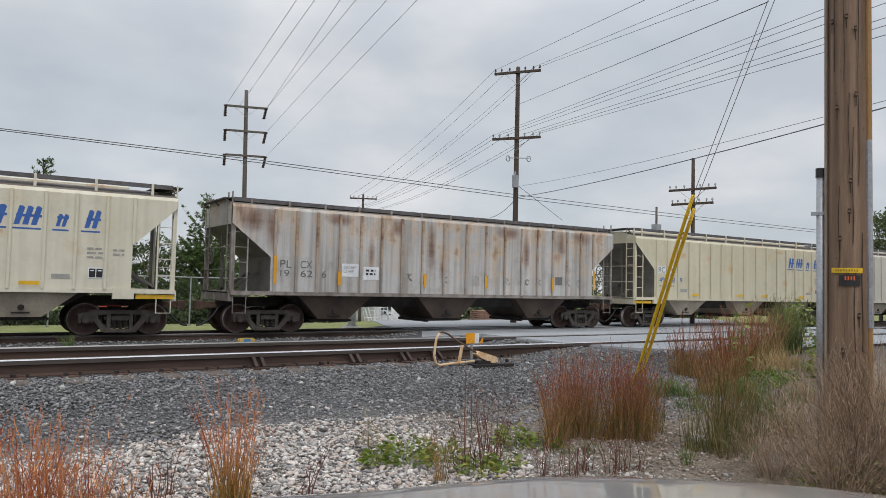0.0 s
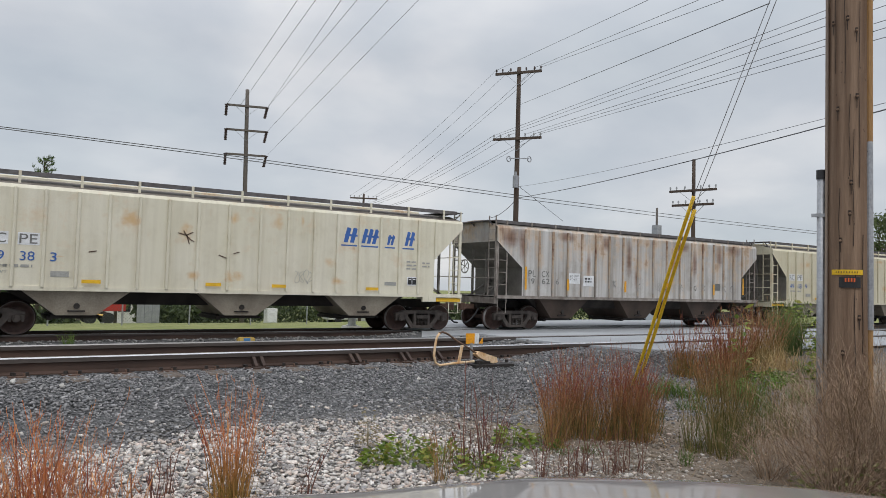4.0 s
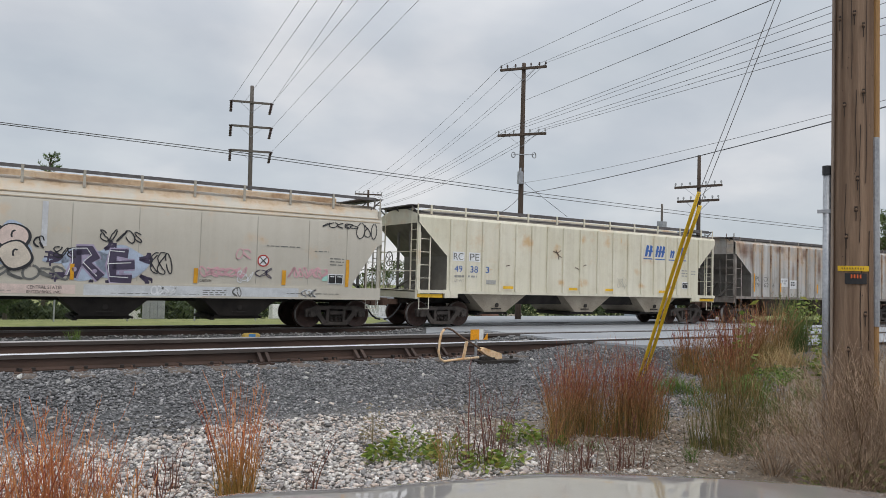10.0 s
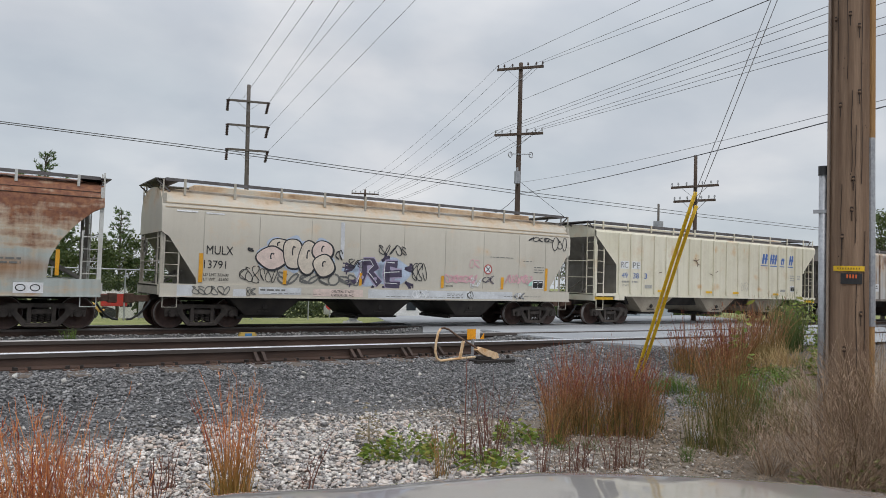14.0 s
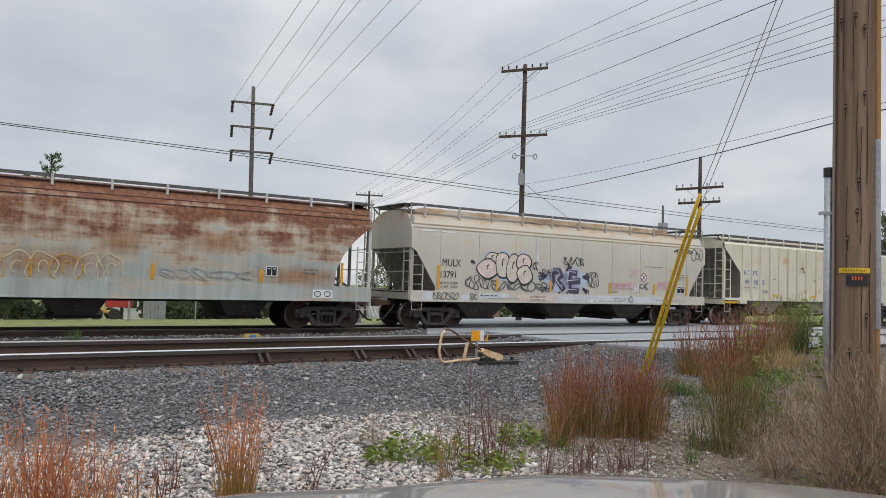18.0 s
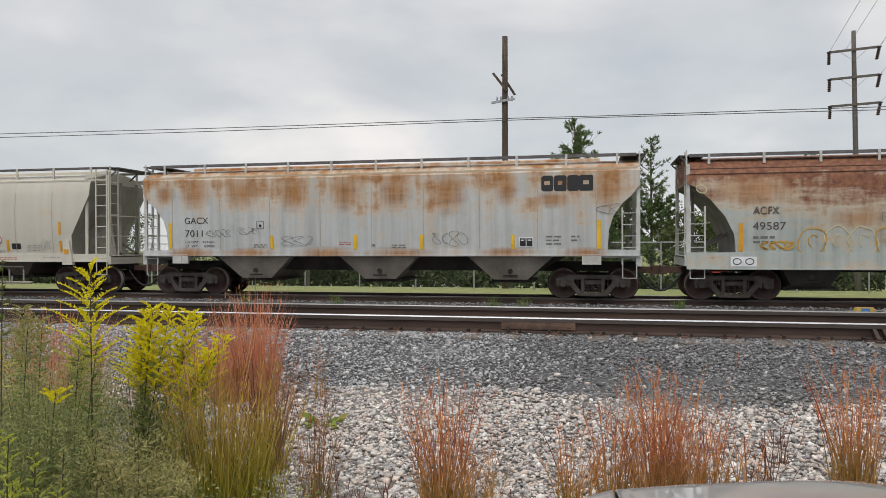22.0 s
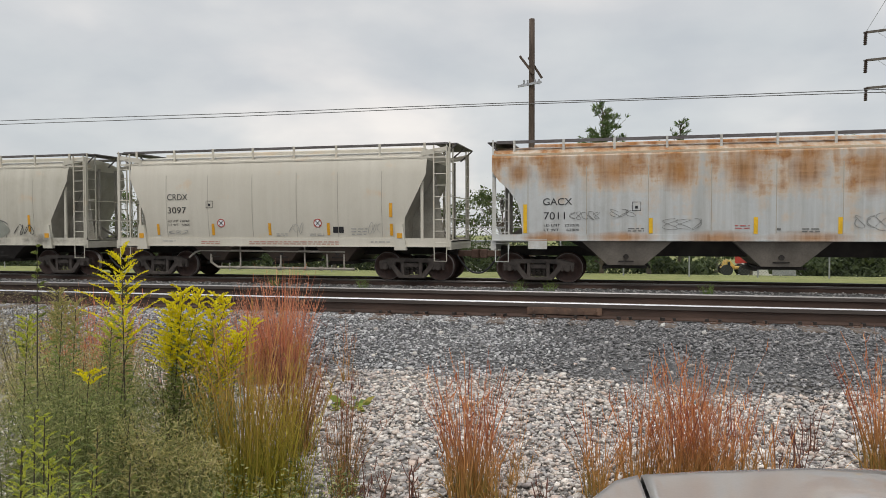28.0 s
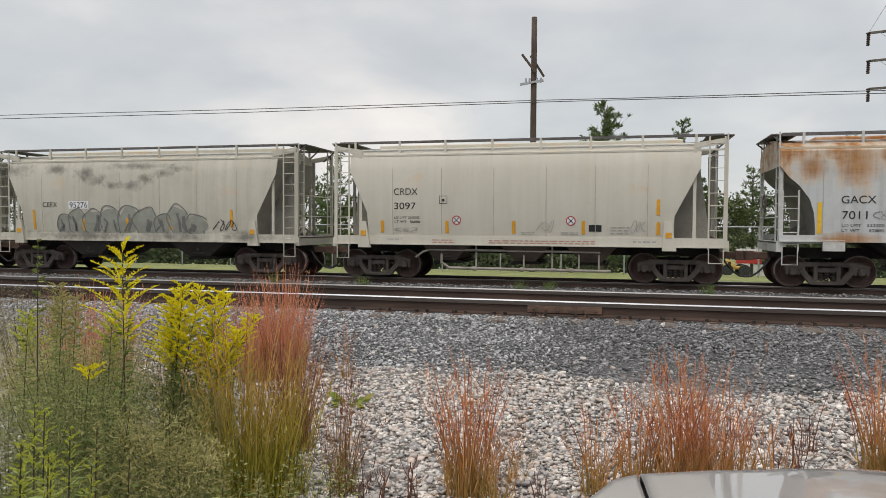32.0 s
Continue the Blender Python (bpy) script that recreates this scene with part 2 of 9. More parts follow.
        if weave:
            edge = ramp(ns, ls, times(ns, ls, sm.outputs[0], 0.5), 0.34, 0.76, (1, 1, 1), (0, 0, 0))
        else:
            edge = ramp(ns, ls, times(ns, ls, sm.outputs[0], 0.5), 0.35, 0.60, (1, 1, 1), (0, 0, 0))
        c = mixed(ns, ls, times(ns, ls, edge, 0.85), c, spot_col)
        if weave:
            c = mixed(ns, ls, times(ns, ls, times(ns, ls, edge, runs), 0.75), c, tuple(v * 0.5 for v in spot_col))
    fine = noise_node(ns, ls, 55.0, 3)
    c = mixed(ns, ls, 0.28, c, ramp(ns, ls, fine, 0.3, 0.7, (0.7, 0.7, 0.7), (1.2, 1.2, 1.2)), "MULTIPLY")
    ls.new(c, b.inputs["Base Color"])
    wave = noise_node(ns, ls, 1.3, 2)
    bumped(ns, ls, b, wave, 0.25, 0.02)
    return m


def plain(name, c, rough=0.6, metal=0.0, var=0.2):
    return surf(name, c, tuple(v * (1 - var) for v in c), rough, 4.0, 50.0, metal, 0.05)


CREAM = dict(rust=0.12, rust_z=(0.8, 5.0), grime=0.26, streak=0.24)
M_cream = painted("cream_paint", (0.59, 0.54, 0.385), (0.655, 0.61, 0.47), spots=((1.7, 3.5, 0.5, 0.8), (3.0, 2.2, 0.6, 0.5), (-1.5, 2.8, 0.5, 0.9), (-5.0, 3.3, 0.7, 0.5), (2.6, 3.75, 1.2, 0.25), (5.4, 1.8, 0.5, 0.5)), spot_col=(0.56, 0.38, 0.19), **CREAM)
M_cream_marked = painted("rust_marked_cream_paint", (0.66, 0.62, 0.48), (0.73, 0.69, 0.575), spots=((-1.72, 3.0, 0.5, 0.55), (-0.4, 1.75, 0.4, 0.5), (-3.2, 3.3, 0.6, 0.5), (1.1, 3.45, 0.40, 0.8), (-0.3, 3.5, 0.5, 0.5), (2.9, 2.3, 0.5, 0.4), (3.2, 1.7, 0.7, 0.3), (-0.2, 1.75, 0.5, 0.4), (-1.75, 3.22, 0.35, 0.30), (-1.5, 1.75, 0.5, 0.35), (1.9, 3.6, 0.16, 0.5), (-5.0, 2.15, 0.35, 0.06), (-3.4, 3.3, 0.5, 0.5)), spot_col=(0.60, 0.40, 0.20), **CREAM)
M_grey_old = painted("weathered_grey_paint", (0.44, 0.425, 0.41), (0.60, 0.585, 0.565), rust=0.34, rust_z=(1.6, 4.4), grime=0.55, streak=0.85, rust_col=((0.12, 0.055, 0.038), (0.24, 0.125, 0.075)), spots=((-7.6, 3.6, 0.6, 0.5), (-6.9, 3.3, 0.25, 0.8), (-4.6, 3.75, 0.6, 0.25), (-2.4, 3.6, 0.35, 0.4), (-0.5, 2.2, 0.2, 0.8), (2.5, 3.7, 0.6, 0.3), (3.4, 3.0, 0.2, 0.9), (5.2, 3.4, 0.25, 0.7), (6.3, 3.7, 0.6, 0.35), (-3.4, 2.6, 0.15, 0.9), (-1.0, 3.0, 0.2, 0.9)), spot_col=(0.22, 0.115, 0.07), weave=0.25)
M_grey_rib = painted("rust_lined_grey_paint", (0.31, 0.285, 0.265), (0.46, 0.435, 0.41), rust=0.60, rust_z=(0.6, 4.4), grime=0.7, streak=0.9, rust_col=((0.09, 0.045, 0.035), (0.19, 0.09, 0.06)))
M_roof = surf("dark_roof_steel", (0.20, 0.175, 0.145), (0.12, 0.10, 0.085), 0.8, 1.2, 30, 0.0, 0.2)
M_tan_post = surf("dusty_tan_fittings", (0.46, 0.43, 0.36), (0.36, 0.33, 0.28), 0.75, 3.0, 40, 0.0, 0.2)
M_pale_post = surf("dirty_white_fittings", (0.56, 0.57, 0.55), (0.44, 0.42, 0.38), 0.75, 3.0, 40, 0.0, 0.2)
M_grey_post = surf("stained_grey_fittings", (0.17, 0.14, 0.12), (0.33, 0.30, 0.27), 0.8, 3.0, 40, 0.0, 0.2)
M_mulx = painted("tan_grey_paint", (0.50, 0.465, 0.395), (0.555, 0.52, 0.445), rust=0.46, rust_z=(3.45, 4.2), grime=0.14, streak=0.12, rust_col=((0.30, 0.20, 0.125), (0.40, 0.28, 0.17)))
M_acfx = painted("rust_eaten_pale_blue_paint", (0.38, 0.42, 0.405), (0.45, 0.485, 0.46), rust=0.98, rust_z=(1.9, 4.0), grime=0.4, streak=0.5, rust_col=((0.135, 0.052, 0.034), (0.26, 0.115, 0.058)), spots=((-1.5, 1.9, 2.2, 0.5), (3.0, 2.6, 1.2, 0.4), (5.5, 1.7, 2.0, 0.4), (-6.3, 3.2, 1.2, 0.5), (-3.6, 2.35, 1.0, 0.35), (0.3, 2.5, 0.8, 0.5)), spot_col=(0.38, 0.20, 0.09), weave=0.75)
M_gacx = painted("rust_streaked_pale_blue_paint", (0.46, 0.49, 0.50), (0.54, 0.545, 0.53), rust=0.55, rust_z=(2.2, 3.7), grime=0.25, streak=0.45, rust_col=((0.27, 0.115, 0.042), (0.42, 0.215, 0.085)), spots=((-7.3, 3.35, 0.4, 0.4), (-6.2, 3.35, 0.6, 0.6), (-4.5, 3.35, 0.7, 0.65), (-2.7, 3.3, 0.55, 0.7), (-0.9, 3.3, 0.65, 0.7), (0.7, 3.3, 0.6, 0.75), (2.4, 3.2, 0.6, 0.8), (4.2, 3.35, 0.42, 0.6), (5.6, 3.0, 0.6, 0.3), (7.2, 3.3, 0.55, 0.8), (-6.4, 1.40, 1.0, 0.2), (-1.6, 1.40, 1.3, 0.24), (0.9, 1.40, 1.3, 0.24), (4.2, 1.42, 1.2, 0.2), (-4.2, 1.42, 1.2, 0.2), (6.6, 1.42, 0.8, 0.2)), spot_col=(0.375, 0.175, 0.052), weave=0.40)
M_crdx = painted("light_tan_grey_paint", (0.53, 0.50, 0.425), (0.58, 0.55, 0.475), rust=0.02, rust_z=(1, 5), grime=0.12, streak=0.15)
M_cefx = painted("sooty_tan_grey_paint", (0.47, 0.45, 0.38), (0.54, 0.515, 0.44), rust=0.03, rust_z=(1, 5), grime=0.25, streak=0.3, spots=((-5.2, 3.62, 2.0, 0.6), (-3.4, 3.66, 1.5, 0.45), (-2.2, 3.5, 1.15, 0.6), (-1.75, 3.25, 1.1, 0.52), (-1.1, 3.05, 1.25, 0.42), (-0.3, 3.05, 1.2, 0.42), (0.35, 3.25, 1.2, 0.44), (0.95, 3.45, 1.25, 0.42), (1.6, 3.62, 1.2, 0.34), (0.0, 3.72, 3.2, 0.32), (1.2, 1.28, 5.0, 0.62), (-2.2, 1.28, 5.0, 0.62), (4.2, 1.28, 3.0, 0.5)), spot_col=(0.14, 0.13, 0.112))
# grimy steel taken near black: deep shade under the cars is in the colour
M_under = surf("grimy_shade_dark_steel", (0.014, 0.011, 0.010), (0.038, 0.031, 0.026), 0.8, 2.0, 30, 0.0, 0.3)
M_bay = surf("dusty_hopper_steel", (0.46, 0.40, 0.315), (0.29, 0.245, 0.19), 0.75, 1.2, 25, 0.0, 0.2)
M_bay_grey = surf("soot_dusted_hopper_steel", (0.255, 0.225, 0.19), (0.135, 0.115, 0.095), 0.75, 1.2, 25, 0.0, 0.2)
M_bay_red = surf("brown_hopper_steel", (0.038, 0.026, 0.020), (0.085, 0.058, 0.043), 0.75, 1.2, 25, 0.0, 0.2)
M_truck = surf("dusty_cast_steel", (0.044, 0.035, 0.030), (0.098, 0.080, 0.069), 0.75, 4.0, 40, 0.0, 0.3)
M_wheel = surf("wheel_steel", (0.044, 0.024, 0.019), (0.080, 0.044, 0.034), 0.6, 5.0, 40, 0.2, 0.2)
M_coupler = surf("rusty_cast_iron", (0.075, 0.042, 0.030), (0.14, 0.085, 0.062), 0.8, 5.0, 40, 0.1, 0.3)
M_tread = surf("worn_wheel_rim", (0.30, 0.28, 0.27), (0.18, 0.16, 0.15), 0.4, 6.0, 40, 0.8, 0.1)
# darker than the cars' paint: underside shade of the sloping ends is coloured in
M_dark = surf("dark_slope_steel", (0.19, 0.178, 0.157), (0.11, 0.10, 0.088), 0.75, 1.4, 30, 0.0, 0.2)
# the tan car paint darkened, so that shade on the end slopes is painted in
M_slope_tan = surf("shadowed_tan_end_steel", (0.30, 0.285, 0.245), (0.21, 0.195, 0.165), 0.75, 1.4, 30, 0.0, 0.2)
M_walkway = surf("running_board_steel", (0.16, 0.15, 0.15), (0.10, 0.09, 0.09), 0.7, 5.0, 40, 0.3, 0.2)
M_rail = surf("rusty_rail_steel", (0.040, 0.024, 0.018), (0.088, 0.052, 0.038), 0.75, 3.0, 60, 0.1, 0.3, (0.3, 1, 1))
M_railhead = surf("polished_rail_head", (0.66, 0.66, 0.67), (0.48, 0.48, 0.49), 0.24, 3.0, 60, 0.9, 0.03, (0.1, 1, 1))
M_railside = surf("scuffed_rail_side", (0.105, 0.088, 0.080), (0.058, 0.045, 0.038), 0.6, 3.0, 60, 0.3, 0.1, (0.1, 1, 3))
M_railhead2 = surf("dull_rail_head", (0.32, 0.31, 0.31), (0.24, 0.23, 0.22), 0.4, 3.0, 60, 0.8, 0.03, (0.1, 1, 1))
M_tie = surf("weathered_tie_wood", (0.08, 0.062, 0.05), (0.16, 0.125, 0.10), 0.9, 4.0, 50, 0.0, 0.5, (6, 1, 1))
M_asphalt = surf("grey_asphalt", (0.25, 0.26, 0.275), (0.32, 0.33, 0.34), 0.75, 0.5, 60, 0.0, 0.25)
M_black = plain("black_paint", (0.02, 0.02, 0.022), 0.5)
M_blue = plain("blue_lettering_paint", (0.04, 0.13, 0.42), 0.5)
M_yellow = plain("yellow_reflector_paint", (0.85, 0.50, 0.02), 0.45)
M_rivet = plain("orange_reflector_tape", (0.75, 0.36, 0.02), 0.45)

# ---- the train ----
TRACK_Y = 23.65
RUN = [(0, 0.00), (1, 2.53), (2, 5.08), (3, 7.62), (4, 10.13), (5, 12.60), (6, 15.04), (7, 17.44), (8, 19.79), (9, 22.11), (10, 24.40), (11, 26.65), (12, 28.87), (13, 31.06), (14, 33.21), (15, 35.33), (16, 37.41), (17, 39.44), (18, 41.43), (19, 43.38), (20, 45.29), (21, 47.16), (22, 49.01), (23, 50.83), (24, 52.65), (25, 54.47), (26, 56.32), (27, 58.19), (28, 60.12), (29, 62.09), (30, 64.11), (31, 66.17), (32, 68.25)]  # seconds, metres travelled
FLAT = [(1.56, 1.30), (1.56, 3.92), (1.50, 4.02), (0.62, 4.26), (0.0, 4.28)]
ROUND = [(1.46, 1.30), (1.53, 1.75), (1.575, 2.3), (1.585, 2.9), (1.565, 3.40), (1.52, 3.75), (1.46, 3.93), (1.15, 4.08), (0.6, 4.22), (0.0, 4.29)]
TALL = [(1.53, 1.30), (1.56, 1.8), (1.575, 2.6), (1.575, 3.3), (1.57, 3.84), (1.52, 3.92), (1.25, 4.08), (0.7, 4.22), (0.0, 4.28)]
EYEBROW = [(1.53, 1.30), (1.56, 1.8), (1.57, 2.6), (1.56, 3.50), (1.53, 3.58), (1.45, 3.80), (1.20, 4.05), (0.7, 4.22), (0.0, 4.28)]


def side_y(profile, z):
    zs = [p[1] for p in profile]
    return -float(np.interp(z, zs, [p[0] for p in profile]))


def profile_from(profile, zlow):
    """The half section above a height, always with the same number of points."""
    pts = [(-side_y(profile, max(z, zlow)) if w > 0 else 0.0, max(z, zlow)) for w, z in profile]
    return pts


def hopper_shell(L, profile, cut):
    """Sides, roof and sloping end sheets as one skin. cut: (distance from the end, lowest height) pairs."""
    bm = B()
    left, right = cut if isinstance(cut, tuple) else (cut, cut)
    xs = [(-L / 2 + d, z) for d, z in left] + [(L / 2 - d, z) for d, z in reversed(right)]
    rows = []
    for x, zl in xs:
        half = profile_from(profile, zl)
        ring = [(x, -w, z) for w, z in half] + [(x, w, z) for w, z in reversed(half[:-1])]
        rows.append([bm.verts.new(p) for p in ring])
    n = len(rows[0])
    for a, b in zip(rows, rows[1:]):
        for i in range(n):
            j = (i + 1) % n
            vs = (a[i], a[j], b[j], b[i])
            if len({tuple(round(c, 4) for c in v.co) for v in vs}) < 3:
                continue
            f = bm.faces.new(vs)
            f.smooth = i != n - 1 and profile is not FLAT
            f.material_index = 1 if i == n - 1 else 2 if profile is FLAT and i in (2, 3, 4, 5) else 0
    bm.faces.new(rows[0][::-1])
    bm.faces.new(rows[-1])
    bmesh.ops.remove_doubles(bm, verts=bm.verts[:], dist=0.0005)
    return turn_up(bm)


def wheelset_mesh():
    bm = B()
    prof = [(0.0, 0.075), (0.12, 0.075), (0.13, 0.03), (0.36, 0.015), (0.385, 0.06), (0.444, 0.06), (0.457, 0.06), (0.460, -0.06), (0.495, -0.075), (0.495, -0.10), (0.38, -0.10), (0.36, -0.05), (0.13, -0.06), (0.12, -0.10), (0.085, -0.11)]
    n = 36
    for s in (-1, 1):
        rings = []
        for k in range(n):
            a = 2 * math.pi * k / n
            rings.append([(r * math.sin(a), s * (0.76 + o), r * math.cos(a)) for r, o in prof])
        vs = [[bm.verts.new(p) for p in r] for r in rings]
        for k in range(n):
            a, b = vs[k], vs[(k + 1) % n]
            for i in range(len(prof) - 1):
                f = bm.faces.new((a[i], a[i + 1], b[i + 1], b[i]))
                f.smooth = True
                f.material_index = 1 if i in (5, 6) else 0
        # two cast marks on the plate show the turning
        for k in (0, 1, 2):
            a = k * 2.1
            plate(bm, [(0.25 * math.sin(a) - 0.03, 0.25 * math.cos(a) - 0.03), (0.25 * math.sin(a) + 0.03, 0.25 * math.cos(a) - 0.03), (0.25 * math.sin(a) + 0.03, 0.25 * math.cos(a) + 0.03), (0.25 * math.sin(a) - 0.03, 0.25 * math.cos(a) + 0.03)], 1, s * 0.77, s * 0.797)
    tube(bm, [(0, -1.02, 0), (0, 1.02, 0)], 0.085, 14)
    bmesh.ops.remove_doubles(bm, verts=bm.verts[:], dist=0.0005)
    return turn_up(bm)


def side_frame_mesh(s):
    """The cast frame at one side of a truck, with its openings, springs and bearing caps."""
    bm = B()
    y0, y1 = sorted((s * 0.93, s * 1.09))
    # top chord, sloping arms, spring seat, columns and pedestals
    plate(bm, [(-1.10, 0.62), (-0.72, 0.735), (0.72, 0.735), (1.10, 0.62), (1.10, 0.54), (0.70, 0.63), (-0.70, 0.63), (-1.10, 0.54)], 1, y0, y1)
    for e in (-1, 1):
        plate(bm, [(e * 0.76, 0.66), (e * 0.74, 0.47), (e * 0.45, 0.10), (e * 0.30, 0.10), (e * 0.30, 0.22), (e * 0.40, 0.27), (e * 0.585, 0.50), (e * 0.55, 0.66)], 1, y0 + 0.01, y1 - 0.01)
        plate(bm, [(e * 0.24, 0.15), (e * 0.35, 0.15), (e * 0.35, 0.66), (e * 0.24, 0.66)], 1, y0 + 0.005, y1 - 0.005)
        plate(bm, [(e * 0.36, 0.585), (e * 0.60, 0.585), (e * 0.60, 0.65), (e * 0.36, 0.65)], 1, y0 + 0.02, y1 - 0.02)
        x = e * 0.889
        plate(bm, [(x - 0.21, 0.63), (x - 0.19, 0.36), (x - 0.115, 0.36), (x - 0.11, 0.54), (x + 0.11, 0.54), (x + 0.115, 0.36), (x + 0.19, 0.36), (x + 0.21, 0.63)], 1, y0 + 0.015, y1 - 0.015)
    plate(bm, [(-0.42, 0.085), (0.42, 0.085), (0.38, 0.19), (-0.38, 0.19)], 1, y0 - 0.02, y1 + 0.02)
    bmesh.ops.bevel(bm, geom=bm.edges[:], offset=0.012, segments=1, affect="EDGES")
    return turn_up(bm)


def springs_mesh(s):
    bm = B()
    tube(bm, [(0.06 * math.cos(a * 0.785), s * 1.02 + 0.06 * math.sin(a * 0.785), 0.195 + a * 0.0062) for a in range(41)], 0.014, 5)
    return turn_up(bm)


def bolster_end_mesh(s):
    bm = B()
    box(bm, -0.24, 0.24, *sorted((s * 0.92, s * 1.10)), 0.44, 0.57)
    bmesh.ops.bevel(bm, geom=bm.edges[:], offset=0.012, segments=1, affect="EDGES")
    return turn_up(bm)


def cap_mesh(s):
    bm = B()
    tube(bm, [(0, s * 0.95, 0), (0, s * 1.13, 0)], 0.105, 14)
    tube(bm, [(0, s * 1.13, 0), (0, s * 1.16, 0)], 0.065, 10)
    for k in range(3):
        a = k * 2.094 + 0.5
        tube(bm, [(0.07 * math.cos(a), s * 1.13, 0.07 * math.sin(a)), (0.07 * math.cos(a), s * 1.15, 0.07 * math.sin(a))], 0.016, 6)
    return turn_up(bm)


WHEELSETS = []
TRUCK_BITS = {}


def truck(parent, x, light):
    """A four-wheel truck under one end of a car."""
    bm = B()
    box(bm, -0.16, 0.16, -0.98, 0.98, 0.48, 0.66)
    tube(bm, [(0, 0, 0.66), (0, 0, 0.80)], 0.2, 14)
    box(bm, -0.12, 0.12, -1.05, 1.05, 0.50, 0.56)
    for y in (-0.55, 0.55):
        box(bm, -0.75, 0.75, y - 0.04, y + 0.04, 0.30, 0.36)
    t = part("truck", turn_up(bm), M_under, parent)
    t.location.x = x
    if not TRUCK_BITS:
        for s in (-1, 1):
            for key, fn in (("side_frame", side_frame_mesh), ("spring", springs_mesh), ("bolster_end", bolster_end_mesh), ("bearing_cap", cap_mesh)):
                me = bpy.data.meshes.new(key)
                b = fn(s)
                b.to_mesh(me)
                b.free()
                me.materials.append(M_truck)
                TRUCK_BITS[key, s] = me
        me = bpy.data.meshes.new("wheelset")
        b = wheelset_mesh()
        b.to_mesh(me)
        b.free()
        me.materials.append(M_wheel)
        me.materials.append(M_tread)
        TRUCK_BITS["wheelset"] = me
    for s in (-1, 1):
        new("side_frame", TRUCK_BITS["side_frame", s]).parent = t
        new("bolster_end", TRUCK_BITS["bolster_end", s]).parent = t
        for a in (-0.16, 0.0, 0.16):
            c = new("spring", TRUCK_BITS["spring", s])
            c.parent, c.location = t, (a, 0, 0)
        for a in (-0.889, 0.889):
            c = new("bearing_cap", TRUCK_BITS["bearing_cap", s])
            c.parent, c.location = t, (a, 0, 0.457)
    for a in (-0.889, 0.889):
        w = new("wheelset", TRUCK_BITS["wheelset"])
        w.parent = t
        WHEELSETS.append((w, a))
    return t


def ladder(car, name, material, xa, xb, y, z0, z1, rungs, w=0.03):
    bm = B()
    for x in (xa, xb):
        bar(bm, (x, y, z0), (x, y, z1), w * 1.5, w)
    for k in range(rungs):
        z = z0 + (z1 - z0) * (k + 0.5) / rungs
        tube(bm, [(xa, y, z), (xb, y, z)], 0.014, 6)
    return part(name, turn_up(bm), material, car)


def end_ladder(car, material, x, ya, yb, z0, z1, rungs):
    bm = B()
    for y in (ya, yb):
        bar(bm, (x, y, z0), (x, y, z1), 0.04, 0.03)
    for k in range(rungs):
        z = z0 + (z1 - z0) * (k + 0.5) / rungs
        tube(bm, [(x, ya, z), (x, yb, z)], 0.014, 6)
    return part("end_ladder", turn_up(bm), material, car)


def decal_mesh(bm, car, profile, step=0.18, lift=0.012):
    """Bends flat work in (x, 0, z) onto the near side of a car."""
    zs = [v.co.z for v in bm.verts]
    z = math.floor(min(zs) / step) * step + step
    while z < max(zs):
        bmesh.ops.bisect_plane(bm, geom=bm.verts[:] + bm.edges[:] + bm.faces[:], plane_co=(0, 0, z), plane_no=(0, 0, 1))
        z += step
    for v in bm.verts:
        v.co.y = side_y(profile, v.co.z) - lift + v.co.y
    return bm


def bars(car, profile, name, rects, material, lift=0.012, label=""):
    groups = [rects] if name == "small_print" else [[r] for r in rects]
    for group in groups:
        bm = B()
        for x0, x1, z0, z1 in group:
            bm.faces.new([bm.verts.new(p) for p in ((x0, 0, z0), (x1, 0, z0), (x1, 0, z1), (x0, 0, z1))])
        ob = part(name, decal_mesh(bm, car, profile, 0.18, lift), material, car, label)
        if name == "small_print":
            tagged(ob, kind="stuff")
    return ob


def lettering(car, profile, text, x, z, h, material, w=None, lift=0.012, slant=0.0, name="lettering"):
    """Painted characters: x, z of the lower left corner, height of a capital, width over all."""
    cu = bpy.data.curves.new("lettering", "FONT")
    cu.body = text
    ob = bpy.data.objects.new("lettering", cu)
    me = bpy.data.meshes.new_from_object(ob)
    bpy.data.objects.remove(ob)
    bm = B()
    bm.from_mesh(me)
    bpy.data.meshes.remove(me)
    xs, ys = [v.co.x for v in bm.verts], [v.co.y for v in bm.verts]
    kx = (w / (max(xs) - min(xs))) if w else h / (max(ys) - min(ys))
    kz = h / (max(ys) - min(ys))
    x_lo, y_lo = min(xs), min(ys)
    for v in bm.verts:
        a, b = (v.co.x - x_lo) * kx, (v.co.y - y_lo) * kz
        v.co = (x + a + b * slant, 0, z + b)
    return part(name, decal_mesh(bm, car, profile, 5.0 if profile is FLAT else 0.25, lift), material, car)


def lines_of_print(rng, x, z, w, rows, h, gap):
    """Small print that cannot be read: rows of short bars."""
    out = []
    for r in range(rows):
        a = x
        while a < x + w:
            k = rng.uniform(0.08, 0.24)
            out.append((a, min(a + k, x + w), z - r * (h + gap), z - r * (h + gap) + h))
            a += k + 0.05
    return out


